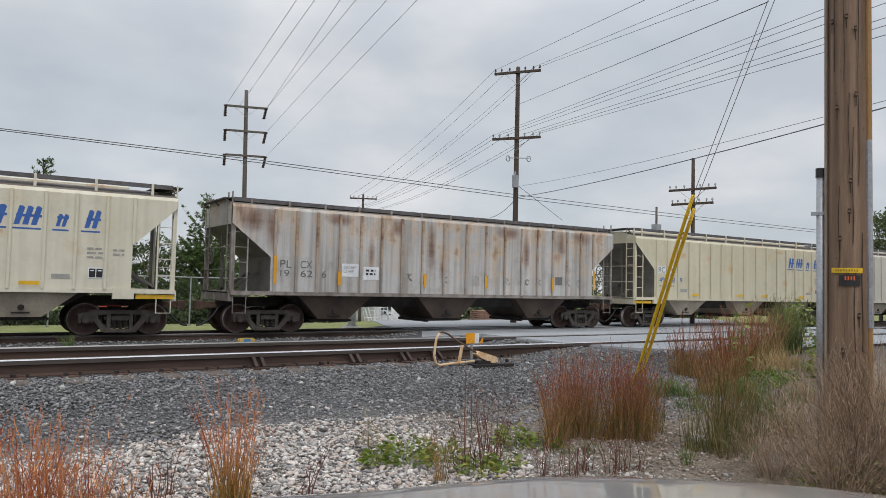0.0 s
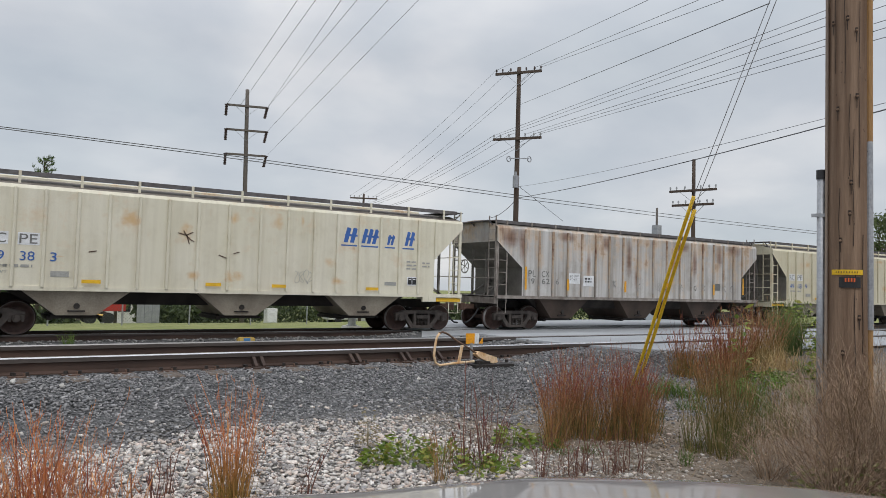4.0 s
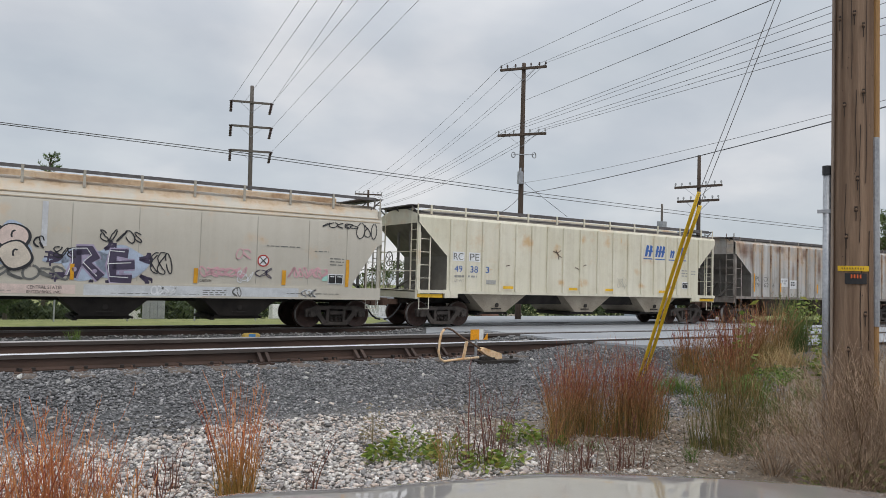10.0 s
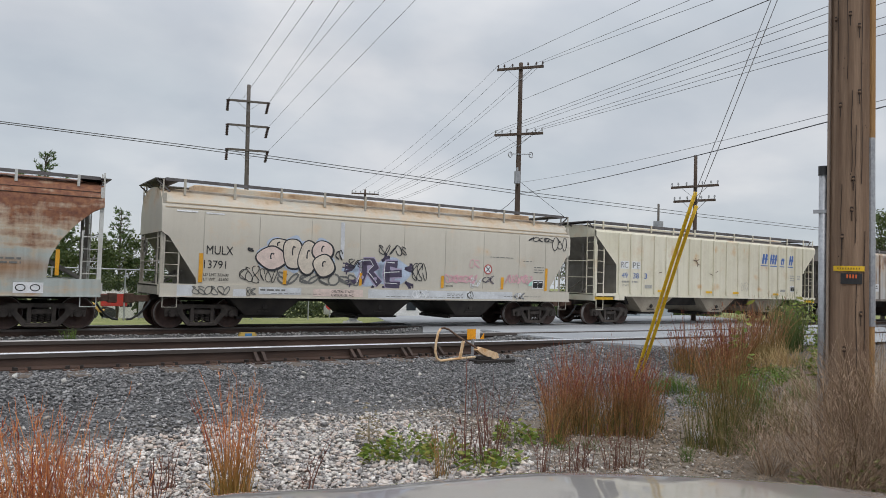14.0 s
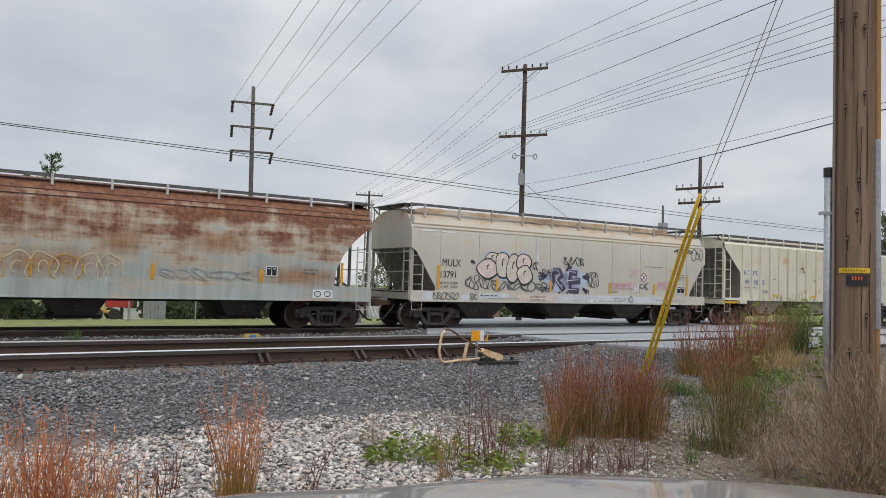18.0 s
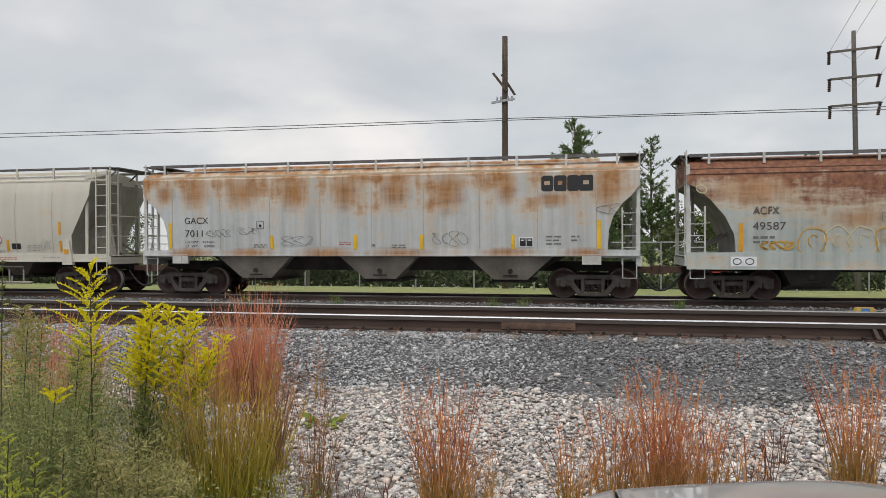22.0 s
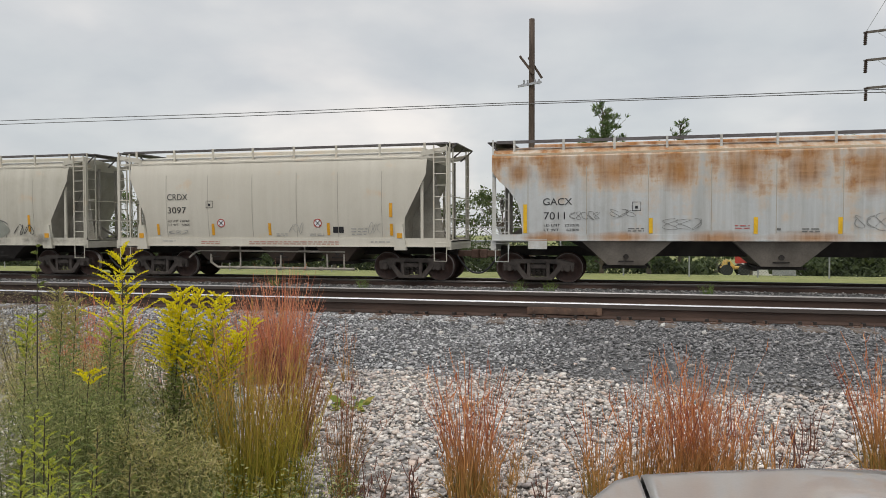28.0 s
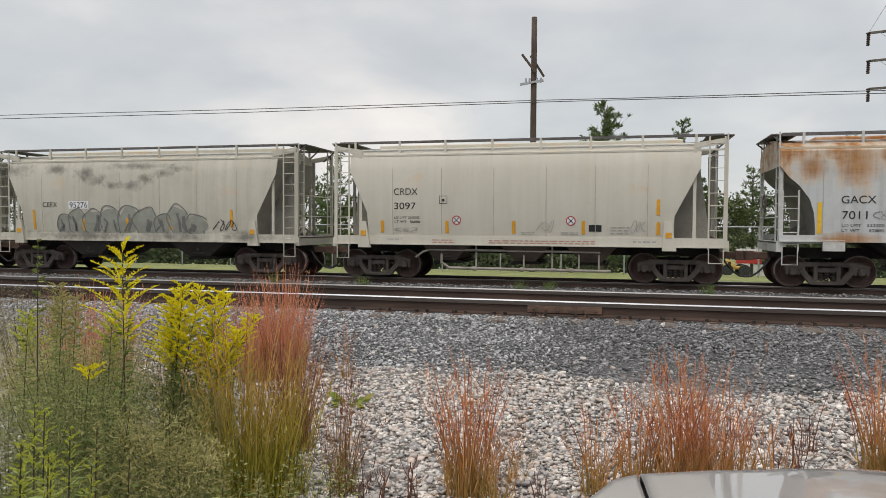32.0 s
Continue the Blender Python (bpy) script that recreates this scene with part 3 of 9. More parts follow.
def hopper(name, label, x0, x1, paint, profile, bays, cut, post_mat=None, ribs=None, sill=None, bay_mat=None, board=4.40, lip=0.09, slope_mat=None, end_style="open", rail_step=1.5, recess=0.85, seams=(), lips=(), tab=False, ladder_top=3.38, rib_mat=None):
    """A covered hopper car, its near side towards -y. bays: x of each outlet with half width at top and bottom, and the outlet's height."""
    L = x1 - x0
    xc = (x0 + x1) / 2
    lip = 0.12 if profile is FLAT else lip
    ends = cut if isinstance(cut, tuple) else (cut, cut)
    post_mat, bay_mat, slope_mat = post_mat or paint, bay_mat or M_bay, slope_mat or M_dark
    car = hub(name, pose(xc, TRACK_Y, 0), label, "hopper car", "cars of the freight train")
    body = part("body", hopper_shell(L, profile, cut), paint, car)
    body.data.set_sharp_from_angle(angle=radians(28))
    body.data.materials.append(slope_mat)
    body.data.materials.append(M_roof)
    # side sills
    for s in (-1, 1):
        bm = B()
        y = s * (-side_y(profile, 1.35))
        y0, y1 = sorted((y + s * 0.035, y - s * 0.05))
        z0, z1 = sill or (1.22, 1.34)
        box(bm, -L / 2 + 0.05, L / 2 - 0.05, y0, y1, z0, z1)
        if sill:
            box(bm, -L / 2 + 0.05, L / 2 - 0.05, *sorted((y + s * 0.07, y - s * 0.05)), z0 - 0.02, z0 + 0.015)
        part("side_sill", turn_up(bm), paint if sill else post_mat, car)
    # ribs
    if ribs:
        for s in (-1, 1):
            for x in ribs:
                d = min(x + L / 2, L / 2 - x)
                zl = float(np.interp(d, [c[0] for c in ends[x > 0]], [c[1] for c in ends[x > 0]])) + 0.02
                bm = B()
                box(bm, x - 0.045, x + 0.045, *sorted((s * 1.55, s * 1.625)), max(1.32, zl), 3.93)
                bmesh.ops.bevel(bm, geom=[e for e in bm.edges if abs(e.verts[0].co.z - e.verts[1].co.z) > 0.5], offset=0.02, segments=1, affect="EDGES")
                part("rib", turn_up(bm), rib_mat or paint, car)
    for x in seams:
        bm = B()
        for k in range(12):
            za, zb = 1.42 + k * 0.175, 1.42 + (k + 1) * 0.175
            ya, yb = side_y(profile, za), side_y(profile, zb)
            loft(bm, [[(x - 0.012, ya - 0.006, za), (x + 0.012, ya - 0.006, za), (x + 0.012, ya + 0.02, za), (x - 0.012, ya + 0.02, za)], [(x - 0.012, yb - 0.006, zb), (x + 0.012, yb - 0.006, zb), (x + 0.012, yb + 0.02, zb), (x - 0.012, yb + 0.02, zb)]])
        part("weld_seam", turn_up(bm), M_seam, car)
    for z, t, material in lips:
        bm = B()
        y = side_y(profile, z)
        box(bm, -L / 2 + 0.12, L / 2 - 0.12, y - 0.025, y + 0.03, z - t / 2, z + t / 2)
        part("eave_lip", turn_up(bm), material, car)
    if tab:
        for s in (-1, 1):
            bm = B()
            xe = s * (L / 2 - 1.45)
            box(bm, xe - 0.28, xe + 0.28, -1.60, -1.50, 1.06, 1.36)
            box(bm, xe - 0.05, xe + 0.05, -1.615, -1.59, 1.12, 1.28)
            part("jacking_pad", turn_up(bm), post_mat, car)
    # roof edge, running boards with their brackets, hatch trough
    for s in (-1, 1):
        bm = B()
        y0, y1 = sorted((s * 0.85, s * 1.27))
        box(bm, -L / 2 + 0.15, L / 2 - 0.15, y0, y1, board - 0.03, board)
        box(bm, -L / 2 + 0.15, L / 2 - 0.15, *sorted((s * 1.25, s * 1.28)), board - lip, board + 0.005)
        part("running_board", turn_up(bm), M_walkway, car)
        k = -L / 2 + 0.7
        while k < L / 2 - 0.4:
            bm = B()
            box(bm, k - 0.035, k + 0.035, *sorted((s * 1.27, s * 1.31)), 3.98, board + 0.01)
            part("board_bracket", turn_up(bm), post_mat, car)
            k += rail_step
    bm = B()
    box(bm, -L / 2 + 1.2, L / 2 - 1.2, -0.33, 0.33, 4.2, board - 0.02)
    bmesh.ops.bevel(bm, geom=bm.edges[:], offset=0.03, segments=1, affect="EDGES")
    part("hatch_trough", turn_up(bm), paint, car)
    # bays under the body
    for xb, top, low, zb, zt in bays:
        bm = B()
        yt, yb = 1.45, 0.90
        loft(bm, [[(xb - top, -yt, zt), (xb + top, -yt, zt), (xb + top, yt, zt), (xb - top, yt, zt)], [(xb - low, -yb - 0.35, zb), (xb + low, -yb - 0.35, zb), (xb + low, yb + 0.35, zb), (xb - low, yb + 0.35, zb)]])
        bay = part("discharge_bay", turn_up(bm), bay_mat, car)
        bm = B()
        box(bm, xb - low - 0.10, xb + low + 0.10, -1.05, 1.05, zb - 0.10, zb)
        box(bm, xb - low - 0.18, xb - low - 0.06, -1.02, 1.02, zb - 0.14, zb - 0.05)
        tube(bm, [(xb + low + 0.16, -1.1, zb - 0.06), (xb + low + 0.16, 1.1, zb - 0.06)], 0.035, 8)
        tube(bm, [(xb, -yb - 0.46, zb + 0.26), (xb, -yb - 0.30, zb + 0.26)], 0.08, 10)
        box(bm, xb - 0.22, xb + 0.22, -yb - 0.42, -yb - 0.34, zb + 0.10, zb + 0.14)
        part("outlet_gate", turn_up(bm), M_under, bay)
    # recess between the bays, over the centre sill; its shade is a near-black sheet
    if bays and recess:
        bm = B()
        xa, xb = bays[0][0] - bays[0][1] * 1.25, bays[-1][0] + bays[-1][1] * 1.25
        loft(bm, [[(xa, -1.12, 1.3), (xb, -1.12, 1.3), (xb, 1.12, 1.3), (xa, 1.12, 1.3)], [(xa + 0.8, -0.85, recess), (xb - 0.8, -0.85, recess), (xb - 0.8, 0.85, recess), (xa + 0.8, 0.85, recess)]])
        part("shade_dark_slope_sheet", turn_up(bm), M_under, car)
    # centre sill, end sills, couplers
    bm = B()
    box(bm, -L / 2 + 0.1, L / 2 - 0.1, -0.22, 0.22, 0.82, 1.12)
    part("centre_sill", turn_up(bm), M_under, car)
    for s in (-1, 1):
        xe = s * L / 2
        bm = B()
        box(bm, *sorted((xe, xe - s * 0.12)), -1.50, 1.50, 1.02, 1.30)
        box(bm, *sorted((xe, xe - s * 1.55)), -1.46, 1.46, 1.26, 1.31)
        part("end_sill", turn_up(bm), post_mat, car)
        bm = B()
        box(bm, *sorted((xe - s * 0.1, xe + s * 0.42)), -0.09, 0.09, 0.76, 0.96)
        plate(bm, [(xe + s * 0.36, -0.13), (xe + s * 0.36, 0.13), (xe + s * 0.52, 0.16), (xe + s * 0.64, 0.10), (xe + s * 0.60, 0.02), (xe + s * 0.50, -0.02), (xe + s * 0.62, -0.12), (xe + s * 0.56, -0.17)], 2, 0.72, 1.0)
        bmesh.ops.bevel(bm, geom=bm.edges[:], offset=0.015, segments=1, affect="EDGES")
        part("coupler", turn_up(bm), M_coupler, car)
        bm = B()
        tube(bm, [(xe - s * 0.05, -0.42, 0.80), (xe + s * 0.10, -0.42, 0.58), (xe + s * 0.28, -0.40, 0.38), (xe + s * 0.46, -0.39, 0.26), (xe + s * 0.62, -0.38, 0.24)], 0.032, 8)
        part("air_hose", turn_up(bm), M_black, car)
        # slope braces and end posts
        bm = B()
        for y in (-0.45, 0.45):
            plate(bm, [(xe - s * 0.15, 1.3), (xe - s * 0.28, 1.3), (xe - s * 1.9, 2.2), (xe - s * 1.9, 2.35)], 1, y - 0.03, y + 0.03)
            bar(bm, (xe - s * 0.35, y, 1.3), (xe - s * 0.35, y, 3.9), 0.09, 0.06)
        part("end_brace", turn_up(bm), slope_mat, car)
        if end_style == "frame":
            bm = B()
            edge = [c for c in ends[s > 0] if c[1] > 1.35]
            plate(bm, [(xe - s * d, z - 0.02) for d, z in edge] + [(xe - s * (edge[-1][0] + 0.02), 1.31), (xe - s * 0.42, 1.31)], 1, -0.62, -0.60)
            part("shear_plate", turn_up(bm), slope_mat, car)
        for y in (-1, 1):
            bm = B()
            bar(bm, (xe - s * 0.10, y * 1.46, 1.25), (xe - s * 0.10, y * 1.46, 4.22 if end_style == "frame" else 3.98), 0.10, 0.07)
            if end_style == "frame":
                bar(bm, (xe - s * 0.10, y * 1.46, 4.18), (xe - s * 0.95, y * 1.46, 4.05), 0.07, 0.16)
                bar(bm, (xe - s * 0.95, y * 1.46, 1.3), (xe - s * 0.95, y * 1.46, 4.1), 0.09, 0.06)
            part("corner_post", turn_up(bm), post_mat, car)
        ladder(car, "side_ladder", post_mat, xe - s * 0.14, xe - s * 0.56, -1.50, 1.06, ladder_top if end_style != "frame" else 4.30, 5 if end_style != "frame" else 9)
        end_ladder(car, post_mat, xe - s * 0.06, -1.42, -1.0, 1.1, 4.4, 9)
        end_ladder(car, post_mat, xe - s * 0.06, 1.0, 1.42, 1.1, 4.4, 9)
        bm = B()
        for z in (2.0, 2.7):
            tube(bm, [(xe - s * 0.06, -1.42, z), (xe - s * 0.06, 1.42, z)], 0.017, 6)
        part("grab_rail", turn_up(bm), post_mat, car)
        # roof platform at the end
        bm = B()
        box(bm, *sorted((xe + s * 0.14, xe - s * 0.60)), -1.25, 1.25, board - 0.05, board - 0.02)
        for y in (-1.2, 0, 1.2):
            bar(bm, (xe + s * 0.10, y, board - 0.06), (xe - s * 0.30, y, board - 0.40), 0.04, 0.04)
        part("end_platform", turn_up(bm), M_walkway, car)
        # sill step
        bm = B()
        tube(bm, [(xe - s * 0.15, -1.5, 1.2), (xe - s * 0.15, -1.5, 0.66), (xe - s * 0.55, -1.5, 0.66), (xe - s * 0.55, -1.5, 1.2)], 0.018, 6)
        part("sill_step", turn_up(bm), post_mat, car)
        truck(car, xe - s * 1.42, s)
    # air reservoir and brake gear
    bm = B()
    tube(bm, [(L / 2 - 1.9, -0.5, 1.62), (L / 2 - 1.9, 0.5, 1.62)], 0.22, 14)
    part("air_reservoir", turn_up(bm), M_under, car)
    bm = B()
    tube(bm, [(-L / 2 + 0.02, 0.55 + 0.27 * math.cos(a * 0.4488), 2.45 + 0.27 * math.sin(a * 0.4488)) for a in range(15)], 0.02, 6)
    for a in (0.4, 1.45, 2.5):
        tube(bm, [(-L / 2 + 0.02, 0.55 + 0.27 * math.cos(a), 2.45 + 0.27 * math.sin(a)), (-L / 2 + 0.02, 0.55 - 0.27 * math.cos(a), 2.45 - 0.27 * math.sin(a))], 0.014, 6)
    part("brake_wheel", turn_up(bm), M_dark, car)
    return car



CARS = []
M_seam = surf("weld_seam_paint", (0.42, 0.40, 0.34), (0.34, 0.31, 0.26), 0.7, 3.0, 40, 0.0, 0.1)
M_eave = surf("rusty_eave_paint", (0.45, 0.34, 0.22), (0.55, 0.47, 0.36), 0.7, 1.5, 40, 0.0, 0.1)
CUT_RIB = [(0.05, 3.72), (1.25, 2.57), (1.26, 1.30), (4.0, 1.30)]
CUT_PL = [(0.05, 3.40), (1.28, 2.42), (1.29, 1.30), (4.0, 1.30)]
CUT_MU = [(0.03, 2.86), (0.25, 2.72), (1.06, 1.52), (1.10, 1.30), (4.0, 1.30)]
CUT_AC = [(0.05, 3.42), (0.30, 3.30), (0.72, 2.92), (1.10, 2.45), (1.34, 1.95), (1.38, 1.60), (1.39, 1.30), (4.0, 1.30)]
CUT_GA = [(0.05, 3.42), (0.28, 3.12), (0.55, 2.88), (0.82, 2.50), (0.94, 2.10), (0.98, 1.58), (1.0, 1.30), (4.0, 1.30)]
CUT_CRL = [(0.60, 3.86), (0.62, 3.43), (1.20, 2.10), (1.22, 1.32), (3.0, 1.30)]
CUT_CRR = [(0.78, 3.86), (0.80, 3.40), (1.50, 2.02), (1.52, 1.32), (3.0, 1.30)]
RIBS = [-6.82, -6.1, -5.39, -4.59, -3.81, -3.02, -2.22, -1.38, -0.46, 0.52, 1.42, 2.32, 3.14, 3.95, 4.75, 5.5, 6.27, 6.98]
SEAM_MU = (-6.73, -5.03, -3.30, -1.55, 0.16, 1.88, 3.60, 5.30, 6.64)
SEAM_GA = (-7.04, -5.3, -3.53, -1.79, -0.07, 1.63, 3.38, 5.15, 6.90)
SEAM_CR = (-4.0, -2.4, -0.75, 0.85, 2.3, 3.8)


def bays_at(xs, top, low, zb, zt=1.34):
    return [(x, top, low, zb, zt) for x in xs]


def add_car(*args, **kw):
    car = hopper("covered_hopper", *args, **kw)
    CARS.append(car)
    return car


car_far = add_car("pale grey covered hopper car at the head of the train", 42.0, 58.2, M_crdx, FLAT, bays_at((-4.5, 0.1, 4.3), 1.5, 0.5, 0.55), CUT_RIB, ribs=RIBS)
car_dme1 = add_car("cream ribbed covered hopper car with blue lettering", 24.4, 40.8, M_cream, FLAT, bays_at((-4.5, 0.1, 4.3), 1.5, 0.5, 0.55), CUT_RIB, ribs=RIBS, tab=True)
car_plcx = add_car("weathered grey ribbed covered hopper car with rust stains", 6.65, 23.1, M_grey_old, FLAT, bays_at((-4.6, -0.1, 4.3), 1.45, 0.55, 0.45), CUT_PL, ribs=RIBS, bay_mat=M_bay_red, post_mat=M_grey_post, rail_step=1.25, rib_mat=M_grey_rib, board=4.24)
car_rcpe = add_car("cream ribbed covered hopper car with rust marks and blue lettering", -11.3, 5.13, M_cream_marked, FLAT, bays_at((-4.5, 0.1, 4.3), 1.5, 0.5, 0.55), CUT_RIB, ribs=RIBS, tab=True)
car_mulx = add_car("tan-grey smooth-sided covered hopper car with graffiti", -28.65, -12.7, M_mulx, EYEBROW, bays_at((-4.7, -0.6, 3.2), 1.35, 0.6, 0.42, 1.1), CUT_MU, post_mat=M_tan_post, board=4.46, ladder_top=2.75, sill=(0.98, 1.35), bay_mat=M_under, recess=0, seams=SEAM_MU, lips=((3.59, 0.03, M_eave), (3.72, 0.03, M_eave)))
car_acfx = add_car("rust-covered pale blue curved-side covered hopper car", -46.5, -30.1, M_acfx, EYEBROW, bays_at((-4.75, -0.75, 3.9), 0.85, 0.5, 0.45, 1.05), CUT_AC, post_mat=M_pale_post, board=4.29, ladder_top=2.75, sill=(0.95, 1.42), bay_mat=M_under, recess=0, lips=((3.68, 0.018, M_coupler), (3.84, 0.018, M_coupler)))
car_gacx = add_car("rust-streaked pale blue covered hopper car", -64.1, -47.7, M_gacx, TALL, bays_at((-4.15, 0.12, 4.3), 1.35, 0.52, 0.58), CUT_GA, post_mat=M_pale_post, board=4.38, ladder_top=2.75, sill=(1.33, 1.50), bay_mat=M_bay_grey, seams=SEAM_GA, lips=((3.92, 0.06, M_eave),), tab=True)
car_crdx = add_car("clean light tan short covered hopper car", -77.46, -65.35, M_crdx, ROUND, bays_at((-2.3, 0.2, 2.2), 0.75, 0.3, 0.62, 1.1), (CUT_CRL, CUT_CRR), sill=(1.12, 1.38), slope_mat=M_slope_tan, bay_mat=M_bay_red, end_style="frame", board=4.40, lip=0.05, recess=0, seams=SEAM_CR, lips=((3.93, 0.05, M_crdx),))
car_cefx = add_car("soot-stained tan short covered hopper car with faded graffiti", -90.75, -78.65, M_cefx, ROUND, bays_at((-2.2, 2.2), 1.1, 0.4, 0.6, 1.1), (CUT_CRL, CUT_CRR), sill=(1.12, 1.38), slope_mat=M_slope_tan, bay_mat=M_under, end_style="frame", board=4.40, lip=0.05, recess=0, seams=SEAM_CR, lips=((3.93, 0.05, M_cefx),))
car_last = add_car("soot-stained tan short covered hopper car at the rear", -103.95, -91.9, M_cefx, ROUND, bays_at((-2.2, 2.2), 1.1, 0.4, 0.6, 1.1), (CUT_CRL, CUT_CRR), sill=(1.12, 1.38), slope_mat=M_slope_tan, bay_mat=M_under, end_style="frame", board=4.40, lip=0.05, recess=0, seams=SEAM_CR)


def side_pipes(car, material):
    """Unloading pipes hung along the near side under the sill."""
    bm = B()
    tube(bm, [(-3.3, -1.30, 0.70), (-3.05, -1.34, 0.88), (-2.82, -1.36, 0.95), (2.46, -1.36, 0.93)], 0.035, 8)
    part("unloading_pipe", turn_up(bm), material, car)
    bm = B()
    tube(bm, [(-2.45, -1.30, 0.95), (-2.45, -1.30, 0.55), (-2.2, -1.30, 0.38), (2.77, -1.30, 0.36)], 0.045, 8)
    for x in (-1.4, 0.1, 1.05, 1.6):
        tube(bm, [(x - 0.06, -1.30, 0.37), (x + 0.06, -1.30, 0.37)], 0.07, 10)
    part("unloading_pipe", turn_up(bm), material, car)
    for x in (-1.33, 0.16, 1.03, 1.83, 2.42):
        bm = B()
        bar(bm, (x, -1.34, 1.15), (x, -1.32, 0.34), 0.05, 0.03)
        part("pipe_hanger", turn_up(bm), material, car)


M_pipe = surf("dusty_pipe_steel", (0.36, 0.33, 0.28), (0.22, 0.20, 0.17), 0.8, 3.0, 40, 0.0, 0.2)
side_pipes(car_crdx, M_pipe)

# ---- the ground ----
NEAR_Y, GAUGE = 9.0, 1.51           # nearest rail, and from rail to rail
NEAR_TOP = 0.775                    # top of the near track's rails
PROFILE = ((-30, 0.2), (5.2, 0.2), (6.4, 0.26), (7.4, 0.42), (8.5, 0.565), (11.2, 0.565), (13.0, 0.15), (17.5, -0.3), (20.6, -0.3), (22.0, -0.19), (25.4, -0.19), (26.6, -0.36), (34, -0.5), (44, -0.95), (60, -2.1), (80, -3.6), (600, -4.0))
ROAD_PROFILE = ((5, 0.55), (8.0, 0.72), (11.4, 0.755), (14.5, 0.45), (19, 0.03), (21.5, -0.02), (26, -0.02), (34, -0.35), (44, -0.85), (60, -2.0), (80, -3.5), (600, -3.9))


def road_edges(y):
    """x of the road's two edges at a distance y."""
    left = np.interp(y, (7.6, 8.0, 9.0, 10.5, 14.0, 22.8, 26.0, 40.0, 60.0), (10.6, 9.4, 8.8, 8.4, 8.6, 14.0, 14.2, 21.0, 31.0))
    return float(left), 20.0 + (y - 9.0) * 1.0


def ground_z(x, y):
    z = float(np.interp(y, [p[0] for p in PROFILE], [p[1] for p in PROFILE]))
    if y > 3:
        a, b = road_edges(y)
        k = min(1.0, max(0.0, (x - a + 2.2) / 2.2)) if x < (a + b) / 2 else min(1.0, max(0.0, (b + 3 - x) / 3))
        zr = float(np.interp(y, [p[0] for p in ROAD_PROFILE], [p[1] for p in ROAD_PROFILE])) - 0.03
        k *= min(1.0, max(0.0, (y - 4.5) / 4))
        z += (zr - z) * k * k * (3 - 2 * k)
    return z


def spaced(a, b, n):
    return [a + (b - a) * i / n for i in range(n)]


def ground_sheet():
    xs = [-600, -300, -150, -80, -50] + spaced(-35, 40, 150) + [40, 45, 52, 60, 80, 120, 200, 350, 600]
    ys = [-30, -15, -8] + spaced(-4, 12, 64) + spaced(12, 30, 36) + [30, 33, 37, 42, 50, 60, 80, 110, 160, 240, 360, 600]
    vs, fs = [], []
    for y in ys:
        for x in xs:
            z = ground_z(x, y)
            if -2 < y < 8 and abs(x) < 20:
                z += 0.02 * noise.noise((x * 0.8, y * 0.8, 0)) + 0.012 * noise.noise((x * 3, y * 3, 4))
            vs.append((x, y, z))
    n = len(xs)
    for j in range(len(ys) - 1):
        for i in range(n - 1):
            fs.append((j * n + i, j * n + i + 1, (j + 1) * n + i + 1, (j + 1) * n + i))
    return vs, fs


def ground_material():
    """Pale gravel in front, dark ballast by the tracks, brown dirt by the road, mown grass beyond."""
    m, ns, ls, b = shader("ground", 0.95)
    co = ns.new("ShaderNodeTexCoord")
    sp = ns.new("ShaderNodeSeparateXYZ")
    ls.new(co.outputs["Object"], sp.inputs[0])
    wob = noise_node(ns, ls, 0.9, 5)
    def band(axis, lo, hi, wobble):
        s = ns.new("ShaderNodeMath"); s.operation = "MULTIPLY_ADD"
        ls.new(wob, s.inputs[0]); s.inputs[1].default_value = wobble
        ls.new(sp.outputs[axis], s.inputs[2])
        r = ns.new("ShaderNodeMapRange")
        r.inputs[1].default_value, r.inputs[2].default_value = lo + wobble / 2, hi + wobble / 2
        ls.new(s.outputs[0], r.inputs[0])
        return r.outputs[0]
    fine = noise_node(ns, ls, 26.0, 5)
    # under the loose stones: shade in their gaps is put into these darker colours
    gravel = ramp(ns, ls, fine, 0.3, 0.7, (0.075, 0.068, 0.06), (0.24, 0.22, 0.20))
    ballast = ramp(ns, ls, fine, 0.3, 0.7, (0.035, 0.035, 0.036), (0.12, 0.12, 0.12))
    dirt = ramp(ns, ls, noise_node(ns, ls, 3.0, 7), 0.35, 0.7, (0.125, 0.092, 0.062), (0.28, 0.215, 0.15))
    grass = ramp(ns, ls, noise_node(ns, ls, 1.2, 8, (1, 1, 1), 0.7), 0.3, 0.7, (0.12, 0.145, 0.035), (0.27, 0.275, 0.10))
    c = mixed(ns, ls, band("Y", 6.55, 6.95, 0.9), gravel, ballast)
    dirt_k = times(ns, ls, band("X", 3.6, 5.4, 1.6), ramp(ns, ls, band("Y", 6.6, 7.4, 1.0), 0, 1, (1, 1, 1), (0, 0, 0)))
    c = mixed(ns, ls, times(ns, ls, dirt_k, 0.75), c, dirt)
    c = mixed(ns, ls, band("Y", 26.2, 27.2, 1.2), c, grass)
    ls.new(c, b.inputs["Base Color"])
    bumped(ns, ls, b, fine, 0.8, 0.03)
    return m


vs, fs = ground_sheet()
ground = tagged(raw("ground", vs, fs, ground_material(), smooth=True), "pale gravel and dark ballast ground with mown grass beyond the tracks", "ground", kind="structure")


